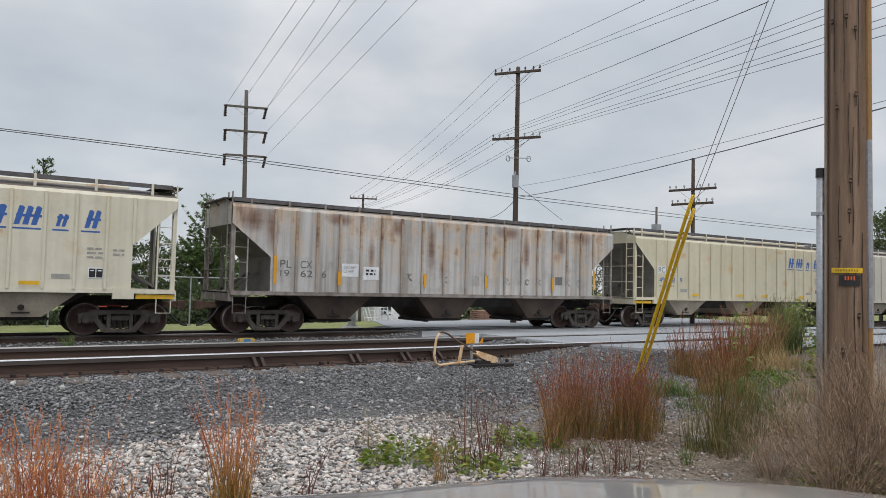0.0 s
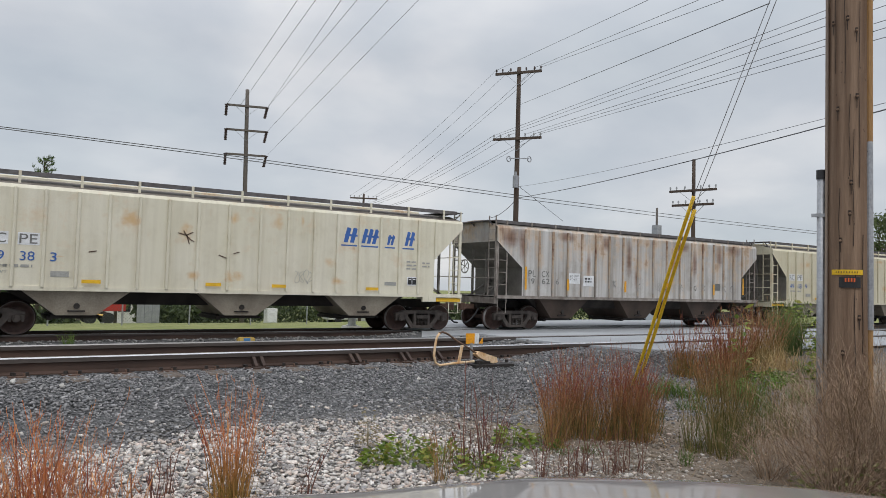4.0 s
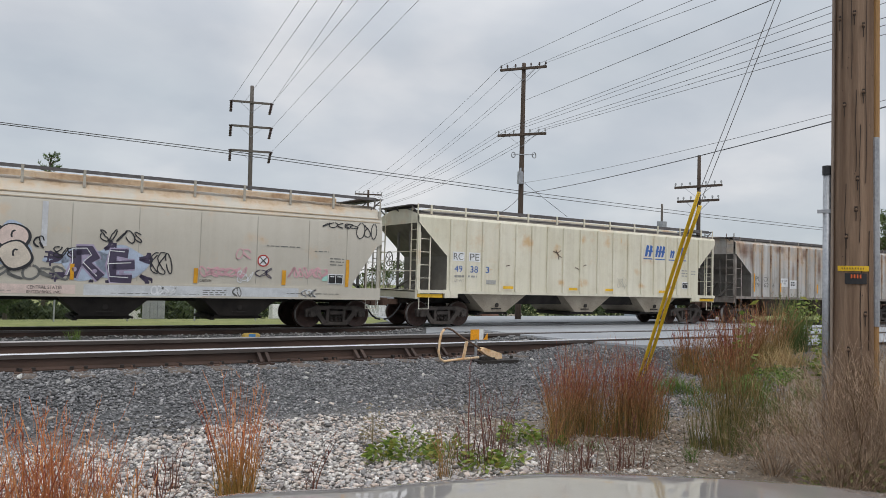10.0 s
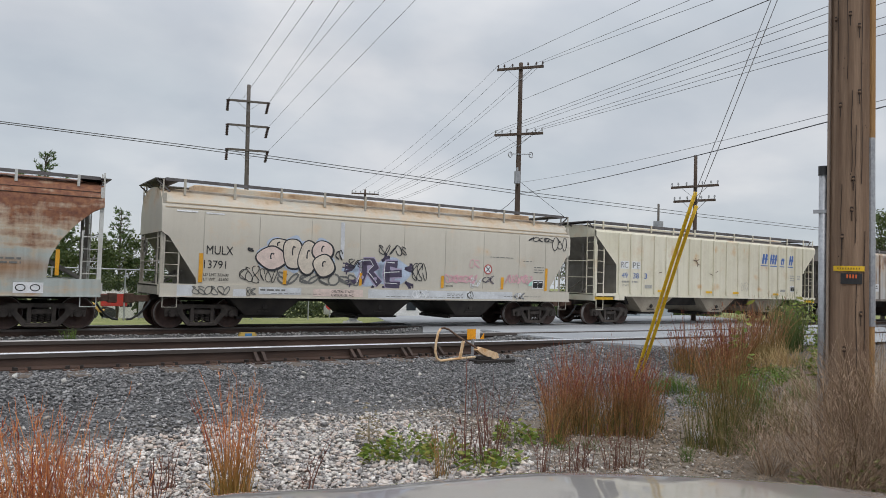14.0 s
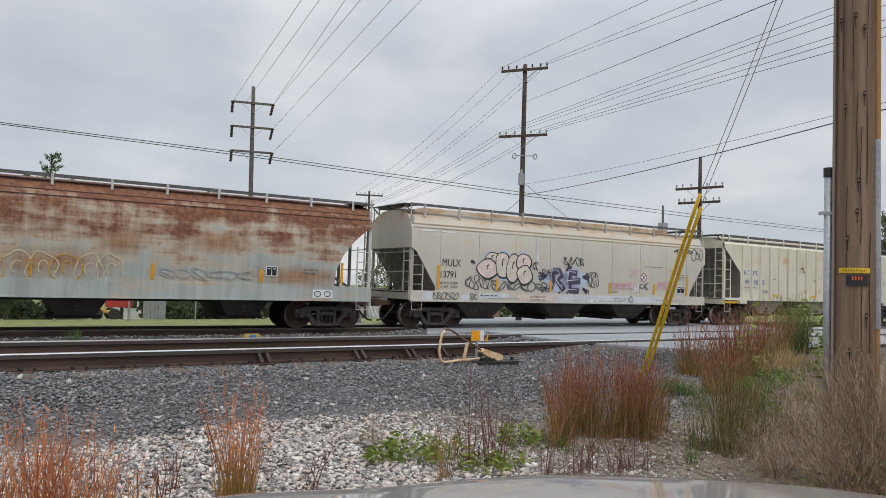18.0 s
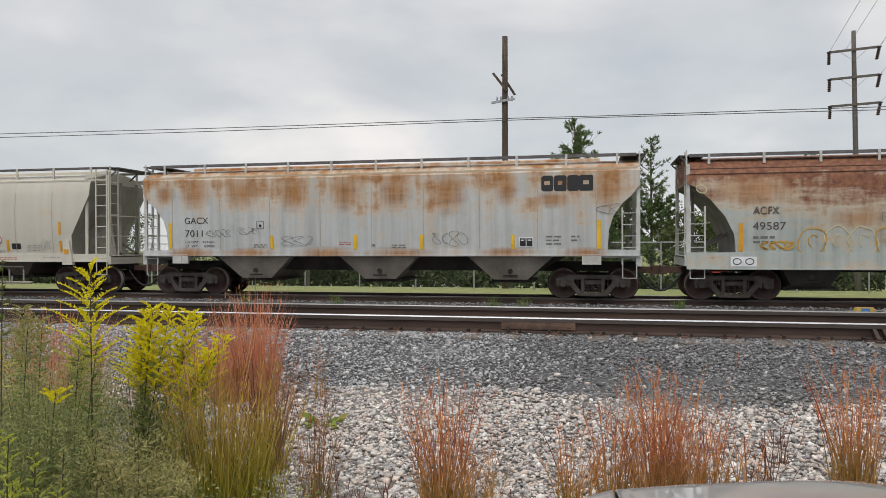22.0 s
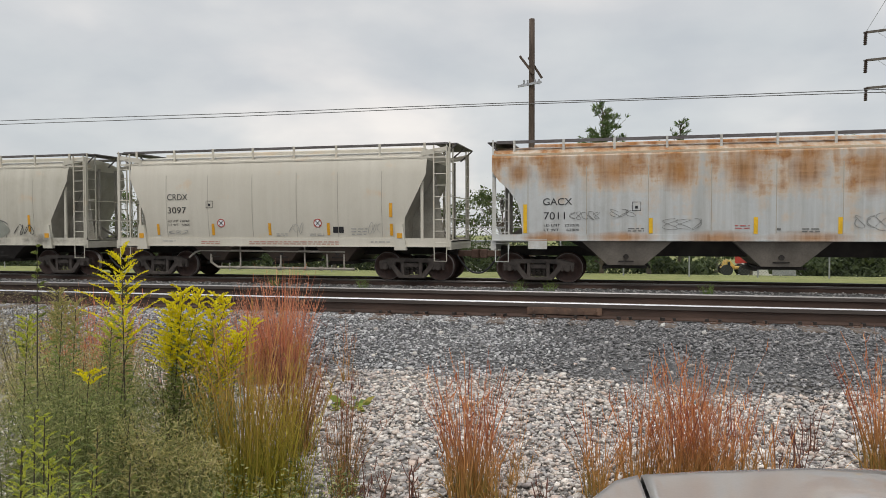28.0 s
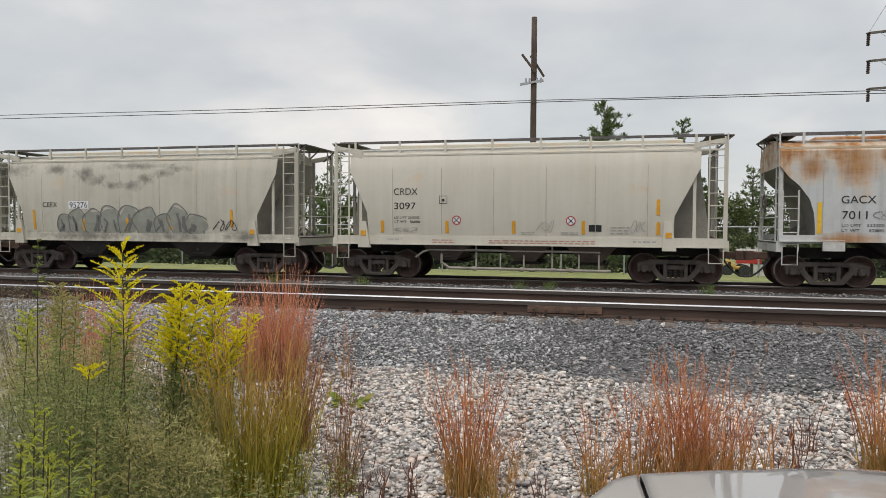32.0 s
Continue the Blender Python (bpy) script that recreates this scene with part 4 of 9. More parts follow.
# ---- the road over the tracks ----
def road_part(y0, y1, n, inset=0.0, lift=0.0):
    vs, fs = [], []
    for k in range(n + 1):
        y = y0 + (y1 - y0) * k / n
        a, b = road_edges(y)
        z = float(np.interp(y, [p[0] for p in ROAD_PROFILE], [p[1] for p in ROAD_PROFILE])) + lift
        for j in range(9):
            x = a + (b - a) * j / 8
            vs.append((x, y, z))
        vs.append((b + 0.1, y, z - 0.3))
        vs.append((a - 0.1, y, z - 0.3))
    m = 11
    for k in range(n):
        for j in range(m):
            i = (j + 1) % m
            fs.append((k * m + j, k * m + i, (k + 1) * m + i, (k + 1) * m + j))
    return vs, fs


vs, fs = road_part(7.6, 60, 80)
road = tagged(raw("road", vs, fs, M_asphalt), "grey asphalt road over the level crossing", "road", kind="structure")


# ---- the tracks ----
RAIL = [(-0.07, -0.185), (0.07, -0.185), (0.07, -0.172), (0.012, -0.150), (0.010, -0.068), (0.036, -0.058), (0.037, -0.008), (0.026, 0.0), (-0.026, 0.0), (-0.037, -0.012), (-0.036, -0.058), (-0.010, -0.068), (-0.012, -0.150), (-0.07, -0.172)]


def rail(track, y, z, x0, x1, head, name="rail"):
    bm = B()
    loft(bm, [[(x, y + a, z + b) for a, b in RAIL] for x in (x0, x1)])
    ob = part(name, turn_up(bm), M_rail, track)
    ob.data.materials.append(head)
    ob.data.materials.append(M_railside)
    for p in ob.data.polygons:
        if abs(p.normal.y) > 0.9 and p.center.z > z - 0.05:
            p.material_index = 2
        if p.normal.z > 0.6 and p.center.z > z - 0.01:
            p.material_index = 1
    return ob


track_near = hub("railway_track", pose(0, 0, 0), "near railway track with polished rails on dark ballast", "railway track", "railway tracks")
track_far = hub("railway_track", pose(0, 0, 0), "far railway track under the passing train", "railway track", "railway tracks")
for y, head in ((NEAR_Y, M_railhead), (NEAR_Y + GAUGE, M_railhead2)):
    rail(track_near, y, NEAR_TOP, -160, 160, head)
for y in (TRACK_Y - 0.755, TRACK_Y + 0.755):
    rail(track_far, y, 0, -200, 200, M_railhead2)

tie = B()
box(tie, -0.115, 0.115, -1.3, 1.3, -0.18, 0.0)
bmesh.ops.bevel(tie, geom=tie.edges[:], offset=0.012, segments=1, affect="EDGES")
TIE = part("tie", turn_up(tie), M_tie, track_near)
TIE.matrix_basis = pose(-16.0, NEAR_Y + GAUGE / 2, NEAR_TOP - 0.190)
rng = random.Random(5)
for k in range(1, 52):
    share("tie", TIE, track_near, pose(-16.0 + k * 0.5 + rng.uniform(-0.03, 0.03), NEAR_Y + GAUGE / 2 + rng.uniform(-0.04, 0.04), NEAR_TOP - 0.193 + rng.uniform(-0.006, 0.004), 0, 0, rng.uniform(-1, 1)))
for k in range(60):
    share("tie", TIE, track_far, pose(-15.0 + k * 0.52, TRACK_Y, -0.205 + rng.uniform(-0.01, 0.0)))

# ---- markings, reflectors and graffiti on the cars ----
rng = random.Random(11)
M_pink = plain("pink_spray_paint", (0.72, 0.42, 0.46), 0.6)
M_bone = plain("bone_spray_paint", (0.68, 0.60, 0.50), 0.6)
M_blush = plain("pale_pink_spray_paint", (0.72, 0.58, 0.52), 0.6)
M_sky = plain("pale_blue_spray_paint", (0.45, 0.53, 0.66), 0.6)
M_violet = plain("dark_violet_spray_paint", (0.07, 0.055, 0.10), 0.6)
M_lilac = plain("lilac_spray_paint", (0.42, 0.36, 0.50), 0.6)
M_spray_black = plain("black_spray_paint", (0.03, 0.03, 0.035), 0.6)
M_spray_grey = plain("grey_spray_paint", (0.17, 0.17, 0.16), 0.65)
M_spray_cream = plain("cream_spray_paint", (0.66, 0.58, 0.36), 0.65)
M_spray_gold = plain("golden_spray_paint", (0.62, 0.36, 0.06), 0.65)
M_red = plain("red_paint", (0.50, 0.04, 0.03), 0.5)
M_faint = surf("faint_lettering_paint", (0.30, 0.30, 0.28), (0.42, 0.41, 0.38), 0.7, 8.0, 40, 0.0, 0.0)
M_letter_brown = plain("faded_brown_lettering_paint", (0.10, 0.07, 0.055), 0.6)
M_faint_red = plain("faded_red_lettering_paint", (0.46, 0.22, 0.17), 0.6)
M_patch = plain("fresh_white_patch", (0.80, 0.81, 0.82), 0.5)
M_greenblue = plain("worn_green_spray_paint", (0.30, 0.31, 0.265), 0.7)


def stroke(bm, pts, w):
    """A flat painted line through points (x, z)."""
    vs = []
    for i, p in enumerate(pts):
        a, b = pts[max(i - 1, 0)], pts[min(i + 1, len(pts) - 1)]
        d = Vector((b[0] - a[0], b[1] - a[1]))
        d = d.normalized() if d.length > 1e-6 else Vector((1, 0))
        n = Vector((-d.y, d.x)) * (w / 2)
        vs.append((bm.verts.new((p[0] + n.x, 0, p[1] + n.y)), bm.verts.new((p[0] - n.x, 0, p[1] - n.y))))
    for (a, b), (c, d) in zip(vs, vs[1:]):
        bm.faces.new((a, b, d, c))


def blob(cx, cz, rx, rz, bumps, phase, n=28):
    return [(cx + rx * (1 + 0.13 * math.sin(bumps * a + phase)) * math.cos(a), cz + rz * (1 + 0.10 * math.cos(bumps * a + phase * 1.7)) * math.sin(a)) for a in (2 * math.pi * k / n for k in range(n))]


def fill(bm, poly):
    c = bm.verts.new((sum(p[0] for p in poly) / len(poly), 0, sum(p[1] for p in poly) / len(poly)))
    vs = [bm.verts.new((p[0], 0, p[1])) for p in poly]
    for a, b in zip(vs, vs[1:] + vs[:1]):
        bm.faces.new((c, a, b))


def scribble(bm, x0, x1, z0, z1, n, w):
    """Loose loops of a marker, no letters."""
    for k in range(n):
        cx, cz = x0 + (x1 - x0) * (k + 0.5) / n, (z0 + z1) / 2
        hx, hz = (x1 - x0) / n * rng.uniform(0.35, 0.62), (z1 - z0) / 2 * rng.uniform(0.6, 1.0)
        f, p = rng.choice((1.0, 1.5, 2.0)), rng.uniform(0, 6)
        stroke(bm, [(cx + hx * math.sin(f * a + p), cz + hz * math.cos(a * rng.uniform(0.97, 1.03) + p * 0.3)) for a in (t * 0.32 for t in range(20))], w)


def tag(car, profile, x0, x1, z0, z1, n, w, material, lift=0.02):
    bm = B()
    scribble(bm, x0, x1, z0, z1, n, w)
    tagged(part("graffiti", decal_mesh(bm, car, profile, 0.2, lift), material, car), kind="stuff")


def bubbles(car, profile, row, inner, outline, halo=None, w=0.05):
    """A row of bubble shapes, each (x, z, half width, half height)."""
    if halo:
        bm = B()
        for k, (x, z, a, b) in enumerate(row):
            fill(bm, blob(x, z, a * 1.2, b * 1.18, 3, k))
        part("graffiti", decal_mesh(bm, car, profile, 0.2, 0.010), halo, car)
    for k, (x, z, a, b) in enumerate(row):   # each shape overlaps the one before it
        for name, grow, material, up in (("graffiti", w, outline, 0.0), ("graffiti", 0.0, inner[k % len(inner)], 0.002)):
            bm = B()
            fill(bm, blob(x + (grow * 0.25 if grow else 0), z - (grow * 0.25 if grow else 0), a + grow, b + grow, 2, k * 1.9))
            part(name, decal_mesh(bm, car, profile, 0.2, 0.013 + 0.0035 * k + up), material, car)
        bm = B()
        q = blob(x + a * 0.05, z + b * 0.12, a * 0.16, b * 0.34, 1, k)
        stroke(bm, q[4:18], w * 0.8)
        part("graffiti", decal_mesh(bm, car, profile, 0.2, 0.0165 + 0.0035 * k), outline, car)


def roundel(car, profile, x, z, r):
    """A small no-entry pictogram: red ring on white with a dark cross."""
    bm = B()
    fill(bm, blob(x, z, r, r, 0, 0))
    part("warning_mark", decal_mesh(bm, car, profile, 0.2, 0.010), M_patch, car)
    bm = B()
    stroke(bm, [(x + r * math.cos(a * 0.3307), z + r * math.sin(a * 0.3307)) for a in range(20)], r * 0.22)
    part("warning_mark", decal_mesh(bm, car, profile, 0.2, 0.014), M_red, car)
    bm = B()
    stroke(bm, [(x - r * 0.6, z - r * 0.6), (x + r * 0.6, z + r * 0.6)], r * 0.18)
    stroke(bm, [(x - r * 0.6, z + r * 0.6), (x + r * 0.6, z - r * 0.6)], r * 0.18)
    part("warning_mark", decal_mesh(bm, car, profile, 0.2, 0.017), M_black, car)


def data_panel(car, profile, x0, x1, z0, z1):
    """The two black consolidated stencil squares."""
    bars(car, profile, "stencil_panel", [(x0, x1, z0, z1)], M_patch, 0.010)
    m = (x0 + x1) / 2
    bars(car, profile, "stencil_panel", [(x0 + 0.03, m - 0.012, z0 + 0.03, z1 - 0.03), (m + 0.012, x1 - 0.03, z0 + 0.03, z1 - 0.03)], M_black, 0.015)
    bars(car, profile, "stencil_panel", [(x0 + 0.06, m - 0.05, z1 - 0.10, z1 - 0.07), (m + 0.05, x1 - 0.06, z1 - 0.10, z1 - 0.07)], M_patch, 0.019)


def railway_mark(car):
    """The railway's name as plain slanted blue shapes with underlines."""
    for x0, x1, z1, n in ((3.36, 3.82, 3.50, 2), (4.02, 4.62, 3.50, 3), (5.00, 5.28, 3.34, 2), (5.70, 6.06, 3.50, 2)):
        s, h, w = 0.24, z1 - 3.0, (x1 - x0) / n
        for k in range(n):
            a, b = x0 + w * k, x0 + w * (k + 0.66)
            bm = B()
            bm.faces.new([bm.verts.new(p) for p in ((a, 0, 3.0), (b, 0, 3.0), (b + s * h, 0, z1 - 0.1 * h), (b + s * h - 0.05, 0, z1), (a + s * h, 0, z1))])
            part("railway_mark", decal_mesh(bm, car, FLAT, 5.0, 0.004), M_blue, car)
        bars(car, FLAT, "railway_mark", [(x0 + s * h * 0.4, x1 + s * h * 0.4, 3.21, 3.28)], M_blue, 0.006)
        bars(car, FLAT, "railway_mark", [(x0 - 0.08, x1 + 0.04, 2.88, 2.925)], M_blue, 0.004)


def reflectors(car, profile, rects, material, lift=0.014):
    for r in rects:
        bars(car, profile, "reflector", [r], material, lift)


RIBBED = [(-4.45, -3.97, 1.44, 1.54), (-1.12, -0.66, 1.44, 1.54), (0.92, 1.38, 1.44, 1.54), (4.2, 4.68, 1.42, 1.52)]
for car in (car_rcpe, car_dme1):
    railway_mark(car)
    reflectors(car, FLAT, RIBBED, M_yellow, 0.09)
    data_panel(car, FLAT, 5.84, 6.24, 1.62, 1.92)
    bars(car, FLAT, "small_print", lines_of_print(rng, 5.80, 2.42, 0.40, 3, 0.05, 0.07) + lines_of_print(rng, 6.45, 2.40, 0.30, 2, 0.05, 0.07), M_faint)
    for x0 in (-8.15, 7.1):
        bm = B()
        box(bm, x0, x0 + 1.05, -1.535, -1.505, 1.07, 1.19)
        part("reflector", turn_up(bm), M_yellow, car)
    bars(car, FLAT, "small_print", [(-5.2, -4.75, 1.6, 1.75), (4.95, 5.4, 1.60, 1.72)], M_faint)
    bars(car, FLAT, "small_print", lines_of_print(rng, -6.63, 1.83, 1.0, 1, 0.07, 0.06), M_faint)
for x, text in ((-6.68, "RC"), (-5.96, "PE")):
    bars(car_rcpe, FLAT, "lettering_patch", [(x - 0.04, x + 0.47, 2.42, 2.75)], M_patch, 0.006)
    lettering(car_rcpe, FLAT, text, x, 2.46, 0.25, M_spray_grey, 0.42)
for x, text, w in ((-6.63, "49", 0.34), (-5.93, "38", 0.34), (-5.23, "3", 0.16)):
    lettering(car_rcpe, FLAT, text, x, 2.01, 0.24, M_blue, w)
lettering(car_rcpe, FLAT, "LD LMT", -6.62, 1.82, 0.08, M_faint, 0.42)
lettering(car_rcpe, FLAT, "LT WT", -6.62, 1.66, 0.08, M_faint, 0.42)
for x, text in ((-6.68, "RC"), (-5.96, "PE")):
    bars(car_dme1, FLAT, "lettering_patch", [(x - 0.04, x + 0.47, 2.42, 2.75)], M_patch, 0.006)
    lettering(car_dme1, FLAT, text, x, 2.46, 0.25, M_spray_grey, 0.42)
for x, text, w in ((-6.63, "49", 0.34), (-5.93, "18", 0.34), (-5.23, "9", 0.16)):
    lettering(car_dme1, FLAT, text, x, 2.01, 0.24, M_blue, w)
for pts in (((-1.95, 2.98), (-1.72, 2.92), (-1.52, 3.02)), ((-1.80, 3.05), (-1.70, 2.90), (-1.62, 2.66)), ((-1.72, 2.92), (-1.60, 2.80), (-1.48, 2.74)), ((-0.75, 2.38), (-0.52, 2.30), (-0.40, 2.33)), ((-0.30, 2.44), (-0.12, 2.50)), ((-4.3, 2.3), (-4.1, 2.34))):
    bm = B()
    stroke(bm, list(pts), 0.03)   # scratches that have rusted
    part("scratch", decal_mesh(bm, car_rcpe, FLAT, 5.0, 0.014), M_coupler, car_rcpe)
tag(car_rcpe, FLAT, 1.7, 2.3, 1.55, 2.05, 4, 0.012, M_faint, 0.014)

# grey car with rust stains
for x, text, w in ((-6.63, "PL", 0.38), (-5.95, "CX", 0.40)):
    lettering(car_plcx, FLAT, text, x, 2.10, 0.24, M_spray_grey, w)
for x, text, w in ((-6.62, "19", 0.30), (-5.94, "62", 0.41), (-5.20, "6", 0.15)):
    lettering(car_plcx, FLAT, text, x, 1.82, 0.21, M_spray_grey, w)
bars(car_plcx, FLAT, "lettering_patch", [(-4.49, -3.88, 1.87, 2.30), (-3.69, -3.10, 1.78, 2.22)], M_patch, 0.008)
lettering(car_plcx, FLAT, "LD LMT", -4.42, 2.13, 0.08, M_black, 0.45)
lettering(car_plcx, FLAT, "LT WT", -4.42, 2.00, 0.08, M_black, 0.36)
bars(car_plcx, FLAT, "small_print", lines_of_print(rng, -3.60, 2.06, 0.36, 2, 0.07, 0.05), M_black)
reflectors(car_plcx, FLAT, [(-6.86, -6.76, 1.58, 2.48), (-4.66, -4.54, 1.59, 2.04), (-1.34, -1.22, 1.57, 2.05), (1.36, 1.48, 1.58, 2.05), (4.66, 4.78, 1.56, 2.05), (6.93, 7.03, 1.6, 2.4)], M_rivet, 0.075)
bars(car_plcx, FLAT, "stencil_panel", [(4.90, 5.28, 1.77, 2.09)], M_spray_grey)
for x, z in ((-1.95, 1.92), (0.95, 1.85)):
    tag(car_plcx, FLAT, x - 0.15, x + 0.18, z - 0.2, z + 0.2, 2, 0.03, M_faint, 0.014)
for k in range(9):
    x = rng.uniform(-2.5, 7)
    tag(car_plcx, FLAT, x, x + 0.15, 1.7, 2.0, 1, 0.014, M_spray_grey, 0.014)

# tan car with two pieces of spray work
E = EYEBROW
lettering(car_mulx, E, "MULX", -6.64, 2.25, 0.26, M_black, 0.80)
lettering(car_mulx, E, "13791", -6.70, 1.83, 0.24, M_black, 0.66)
lettering(car_mulx, E, "LD LMT 223600", -6.70, 1.60, 0.085, M_black, 0.75)
lettering(car_mulx, E, "LT WT   62400", -6.70, 1.46, 0.085, M_black, 0.75)
lettering(car_mulx, E, "CAUTION", 1.90, 1.44, 0.08, M_black, 0.34)
reflectors(car_mulx, E, [(-6.85, -6.73, 1.40, 2.27), (-4.23, -4.11, 1.40, 1.84), (-1.55, -1.45, 1.42, 1.85), (1.72, 1.84, 1.40, 1.84), (4.43, 4.56, 1.40, 1.86), (6.62, 6.74, 1.38, 2.27)], M_rivet, 0.024)
bars(car_mulx, E, "lettering_patch", [(-7.54, -6.93, 3.47, 3.52), (-6.7, -6.13, 3.46, 3.50)], M_patch)
bars(car_mulx, E, "lettering_patch", [(-2.28, -2.14, 2.3, 3.5)], plain("chalky_white_paint", (0.62, 0.63, 0.65), 0.7), 0.008)
bubbles(car_mulx, E, [(-4.42, 2.62, 0.30, 0.22), (-4.62, 2.22, 0.44, 0.32), (-3.92, 2.38, 0.34, 0.50), (-3.42, 2.28, 0.34, 0.48), (-2.92, 2.52, 0.31, 0.34), (-2.86, 2.04, 0.36, 0.32)], (M_bone, M_blush, M_bone), M_spray_black, M_sky, 0.055)
tag(car_mulx, E, -5.62, -4.4, 1.42, 1.95, 6, 0.022, M_spray_black)
tag(car_mulx, E, -4.4, -1.6, 1.40, 1.78, 8, 0.06, M_spray_grey, 0.012)
bm = B()
for k, (x, z, a, b) in enumerate(((-1.15, 1.86, 0.62, 0.46), (-0.30, 1.90, 0.70, 0.48), (-1.9, 1.95, 0.35, 0.10))):
    fill(bm, blob(x, z, a, b, 3, k))
part("graffiti", decal_mesh(bm, car_mulx, E, 0.2, 0.009), M_sky, car_mulx)
BLOCKS = ([(-1.42, 2.22), (-1.40, 1.85), (-1.52, 1.50)], [(-1.42, 2.22), (-1.06, 2.24), (-0.94, 2.06), (-1.15, 1.86), (-0.78, 1.48)], [(-0.10, 2.18), (-0.48, 2.20), (-0.52, 1.84), (-0.46, 1.48), (0.02, 1.46)], [(-0.5, 1.84), (0.08, 1.88)])
for width, material, up in ((0.34, M_lilac, 0.013), (0.25, M_violet, 0.017)):
    for line in BLOCKS:
        bm = B()
        stroke(bm, line, width)
        part("graffiti", decal_mesh(bm, car_mulx, E, 0.1, up), material, car_mulx)
for line in BLOCKS:
    bm = B()
    stroke(bm, [(x - 0.10, z + 0.05) for x, z in line], 0.025)
    part("graffiti", decal_mesh(bm, car_mulx, E, 0.1, 0.021), M_patch, car_mulx)
for x, z, a, n in ((-1.75, 2.05, 200, 3), (-1.62, 1.62, 215, 2), (-0.72, 2.28, 60, 2), (0.20, 2.05, 20, 3), (0.24, 1.58, -20, 2), (-0.62, 1.42, -70, 2), (-1.0, 1.42, -110, 2)):
    bm = B()
    for k in range(n):   # arrow-like spurs
        t = radians(a + (k - n / 2) * 26)
        e = (x + 0.34 * math.cos(t), z + 0.30 * math.sin(t))
        stroke(bm, [(x, z), ((x + e[0]) / 2 + 0.03, (z + e[1]) / 2 - 0.03), e], 0.09)
        stroke(bm, [(e[0] - 0.10, e[1]), e, (e[0], e[1] - 0.11)], 0.05)
    part("graffiti", decal_mesh(bm, car_mulx, E, 0.1, 0.0115), M_violet, car_mulx)
for x, z in ((-1.22, 2.05), (-0.95, 1.66), (-0.30, 2.02), (-0.26, 1.66), (-1.45, 1.7)):
    bm = B()
    fill(bm, blob(x, z, 0.07, 0.06, 2, x))
    part("graffiti", decal_mesh(bm, car_mulx, E, 0.1, 0.024), M_lilac, car_mulx)
for x0, x1, z0, z1, n in ((-0.85, 0.25, 2.46, 2.86, 5), (0.50, 1.10, 1.62, 2.28, 3), (-1.95, -1.45, 2.0, 2.3, 3), (-2.45, -2.2, 2.2, 2.6, 2), (-5.4, -5.2, 2.4, 2.5, 1)):
    tag(car_mulx, E, x0, x1, z0, z1, n, 0.032, M_spray_black)
tag(car_mulx, E, 5.75, 7.0, 3.3, 3.5, 5, 0.03, M_spray_black)
tag(car_mulx, E, 7.0, 7.75, 3.0, 3.55, 3, 0.03, M_spray_black)
tag(car_mulx, E, 1.9, 3.3, 1.58, 1.92, 8, 0.045, M_pink)
tag(car_mulx, E, 4.65, 5.95, 1.62, 2.0, 8, 0.045, M_pink)
tag(car_mulx, E, 2.95, 3.4, 2.15, 2.5, 2, 0.03, M_pink)
tag(car_mulx, E, 3.0, 3.5, 1.45, 1.8, 3, 0.03, M_patch)
tag(car_mulx, E, 3.55, 4.1, 1.6, 1.9, 3, 0.025, M_violet)
bars(car_mulx, E, "small_print", lines_of_print(rng, 3.9, 2.6, 1.1, 1, 0.025, 0.05) + lines_of_print(rng, 5.5, 2.5, 0.5, 1, 0.025, 0.05) + lines_of_print(rng, 6.05, 2.28, 0.5, 3, 0.03, 0.07), M_spray_grey)
roundel(car_mulx, E, 3.81, 2.14, 0.17)
data_panel(car_mulx, E, 6.0, 6.55, 1.46, 1.79)
bars(car_mulx, E, "lettering_patch", [(5.80, 5.99, 1.56, 1.74)], plain("mint_label", (0.40, 0.72, 0.62), 0.5), 0.014)
def on_sill(car, name, rects, material, y):
    for group in ([rects] if name == "small_print" else [[r] for r in rects]):
        bm = B()
        for x0, x1, z0, z1 in group:
            bm.faces.new([bm.verts.new(p) for p in ((x0, y, z0), (x1, y, z0), (x1, y, z1), (x0, y, z1))])
        ob = part(name, bm, material, car)
        if name == "small_print":
            tagged(ob, kind="stuff")


on_sill(car_mulx, "lettering_patch", [(-7.45, -7.0, 1.0, 1.32), (-5.8, -5.4, 1.0, 1.22), (-5.0, -3.6, 1.08, 1.30), (-1.2, 2.0, 1.0, 1.30), (2.0, 5.0, 1.02, 1.3)], plain("pale_sill_repaint", (0.62, 0.64, 0.66), 0.6), -1.577)
on_sill(car_mulx, "small_print", lines_of_print(rng, -4.95, 1.19, 0.85, 1, 0.05, 0.05) + lines_of_print(rng, -4.6, 1.10, 1.7, 1, 0.016, 0.05) + lines_of_print(rng, 2.0, 1.18, 0.7, 3, 0.025, 0.04) + lines_of_print(rng, 4.6, 1.13, 1.8, 1, 0.018, 0.05) + lines_of_print(rng, -0.5, 1.06, 2.4, 1, 0.016, 0.05), M_spray_grey, -1.581)
on_sill(car_mulx, "lettering_patch", [(-3.2, -1.4, 1.04, 1.28)], M_blush, -1.577)
for text, z in (("CENTRAL STATES", 1.16), ("ENTERPRISES, INC.", 1.03)):
    o = lettering(car_mulx, E, text, -2.55, z, 0.085, M_black, 0.82)
    for v in o.data.vertices:
        v.co.y = -1.583
bm = B()
scribble(bm, -7.0, -5.9, 1.02, 1.32, 6, 0.03)
scribble(bm, -5.4, -5.1, 1.02, 1.3, 2, 0.03)
scribble(bm, 2.9, 3.15, 1.02, 1.3, 2, 0.03)
for v in bm.verts:
    v.co.y = -1.583
tagged(part("graffiti", bm, M_spray_grey, car_mulx), kind="stuff")
bm = B()
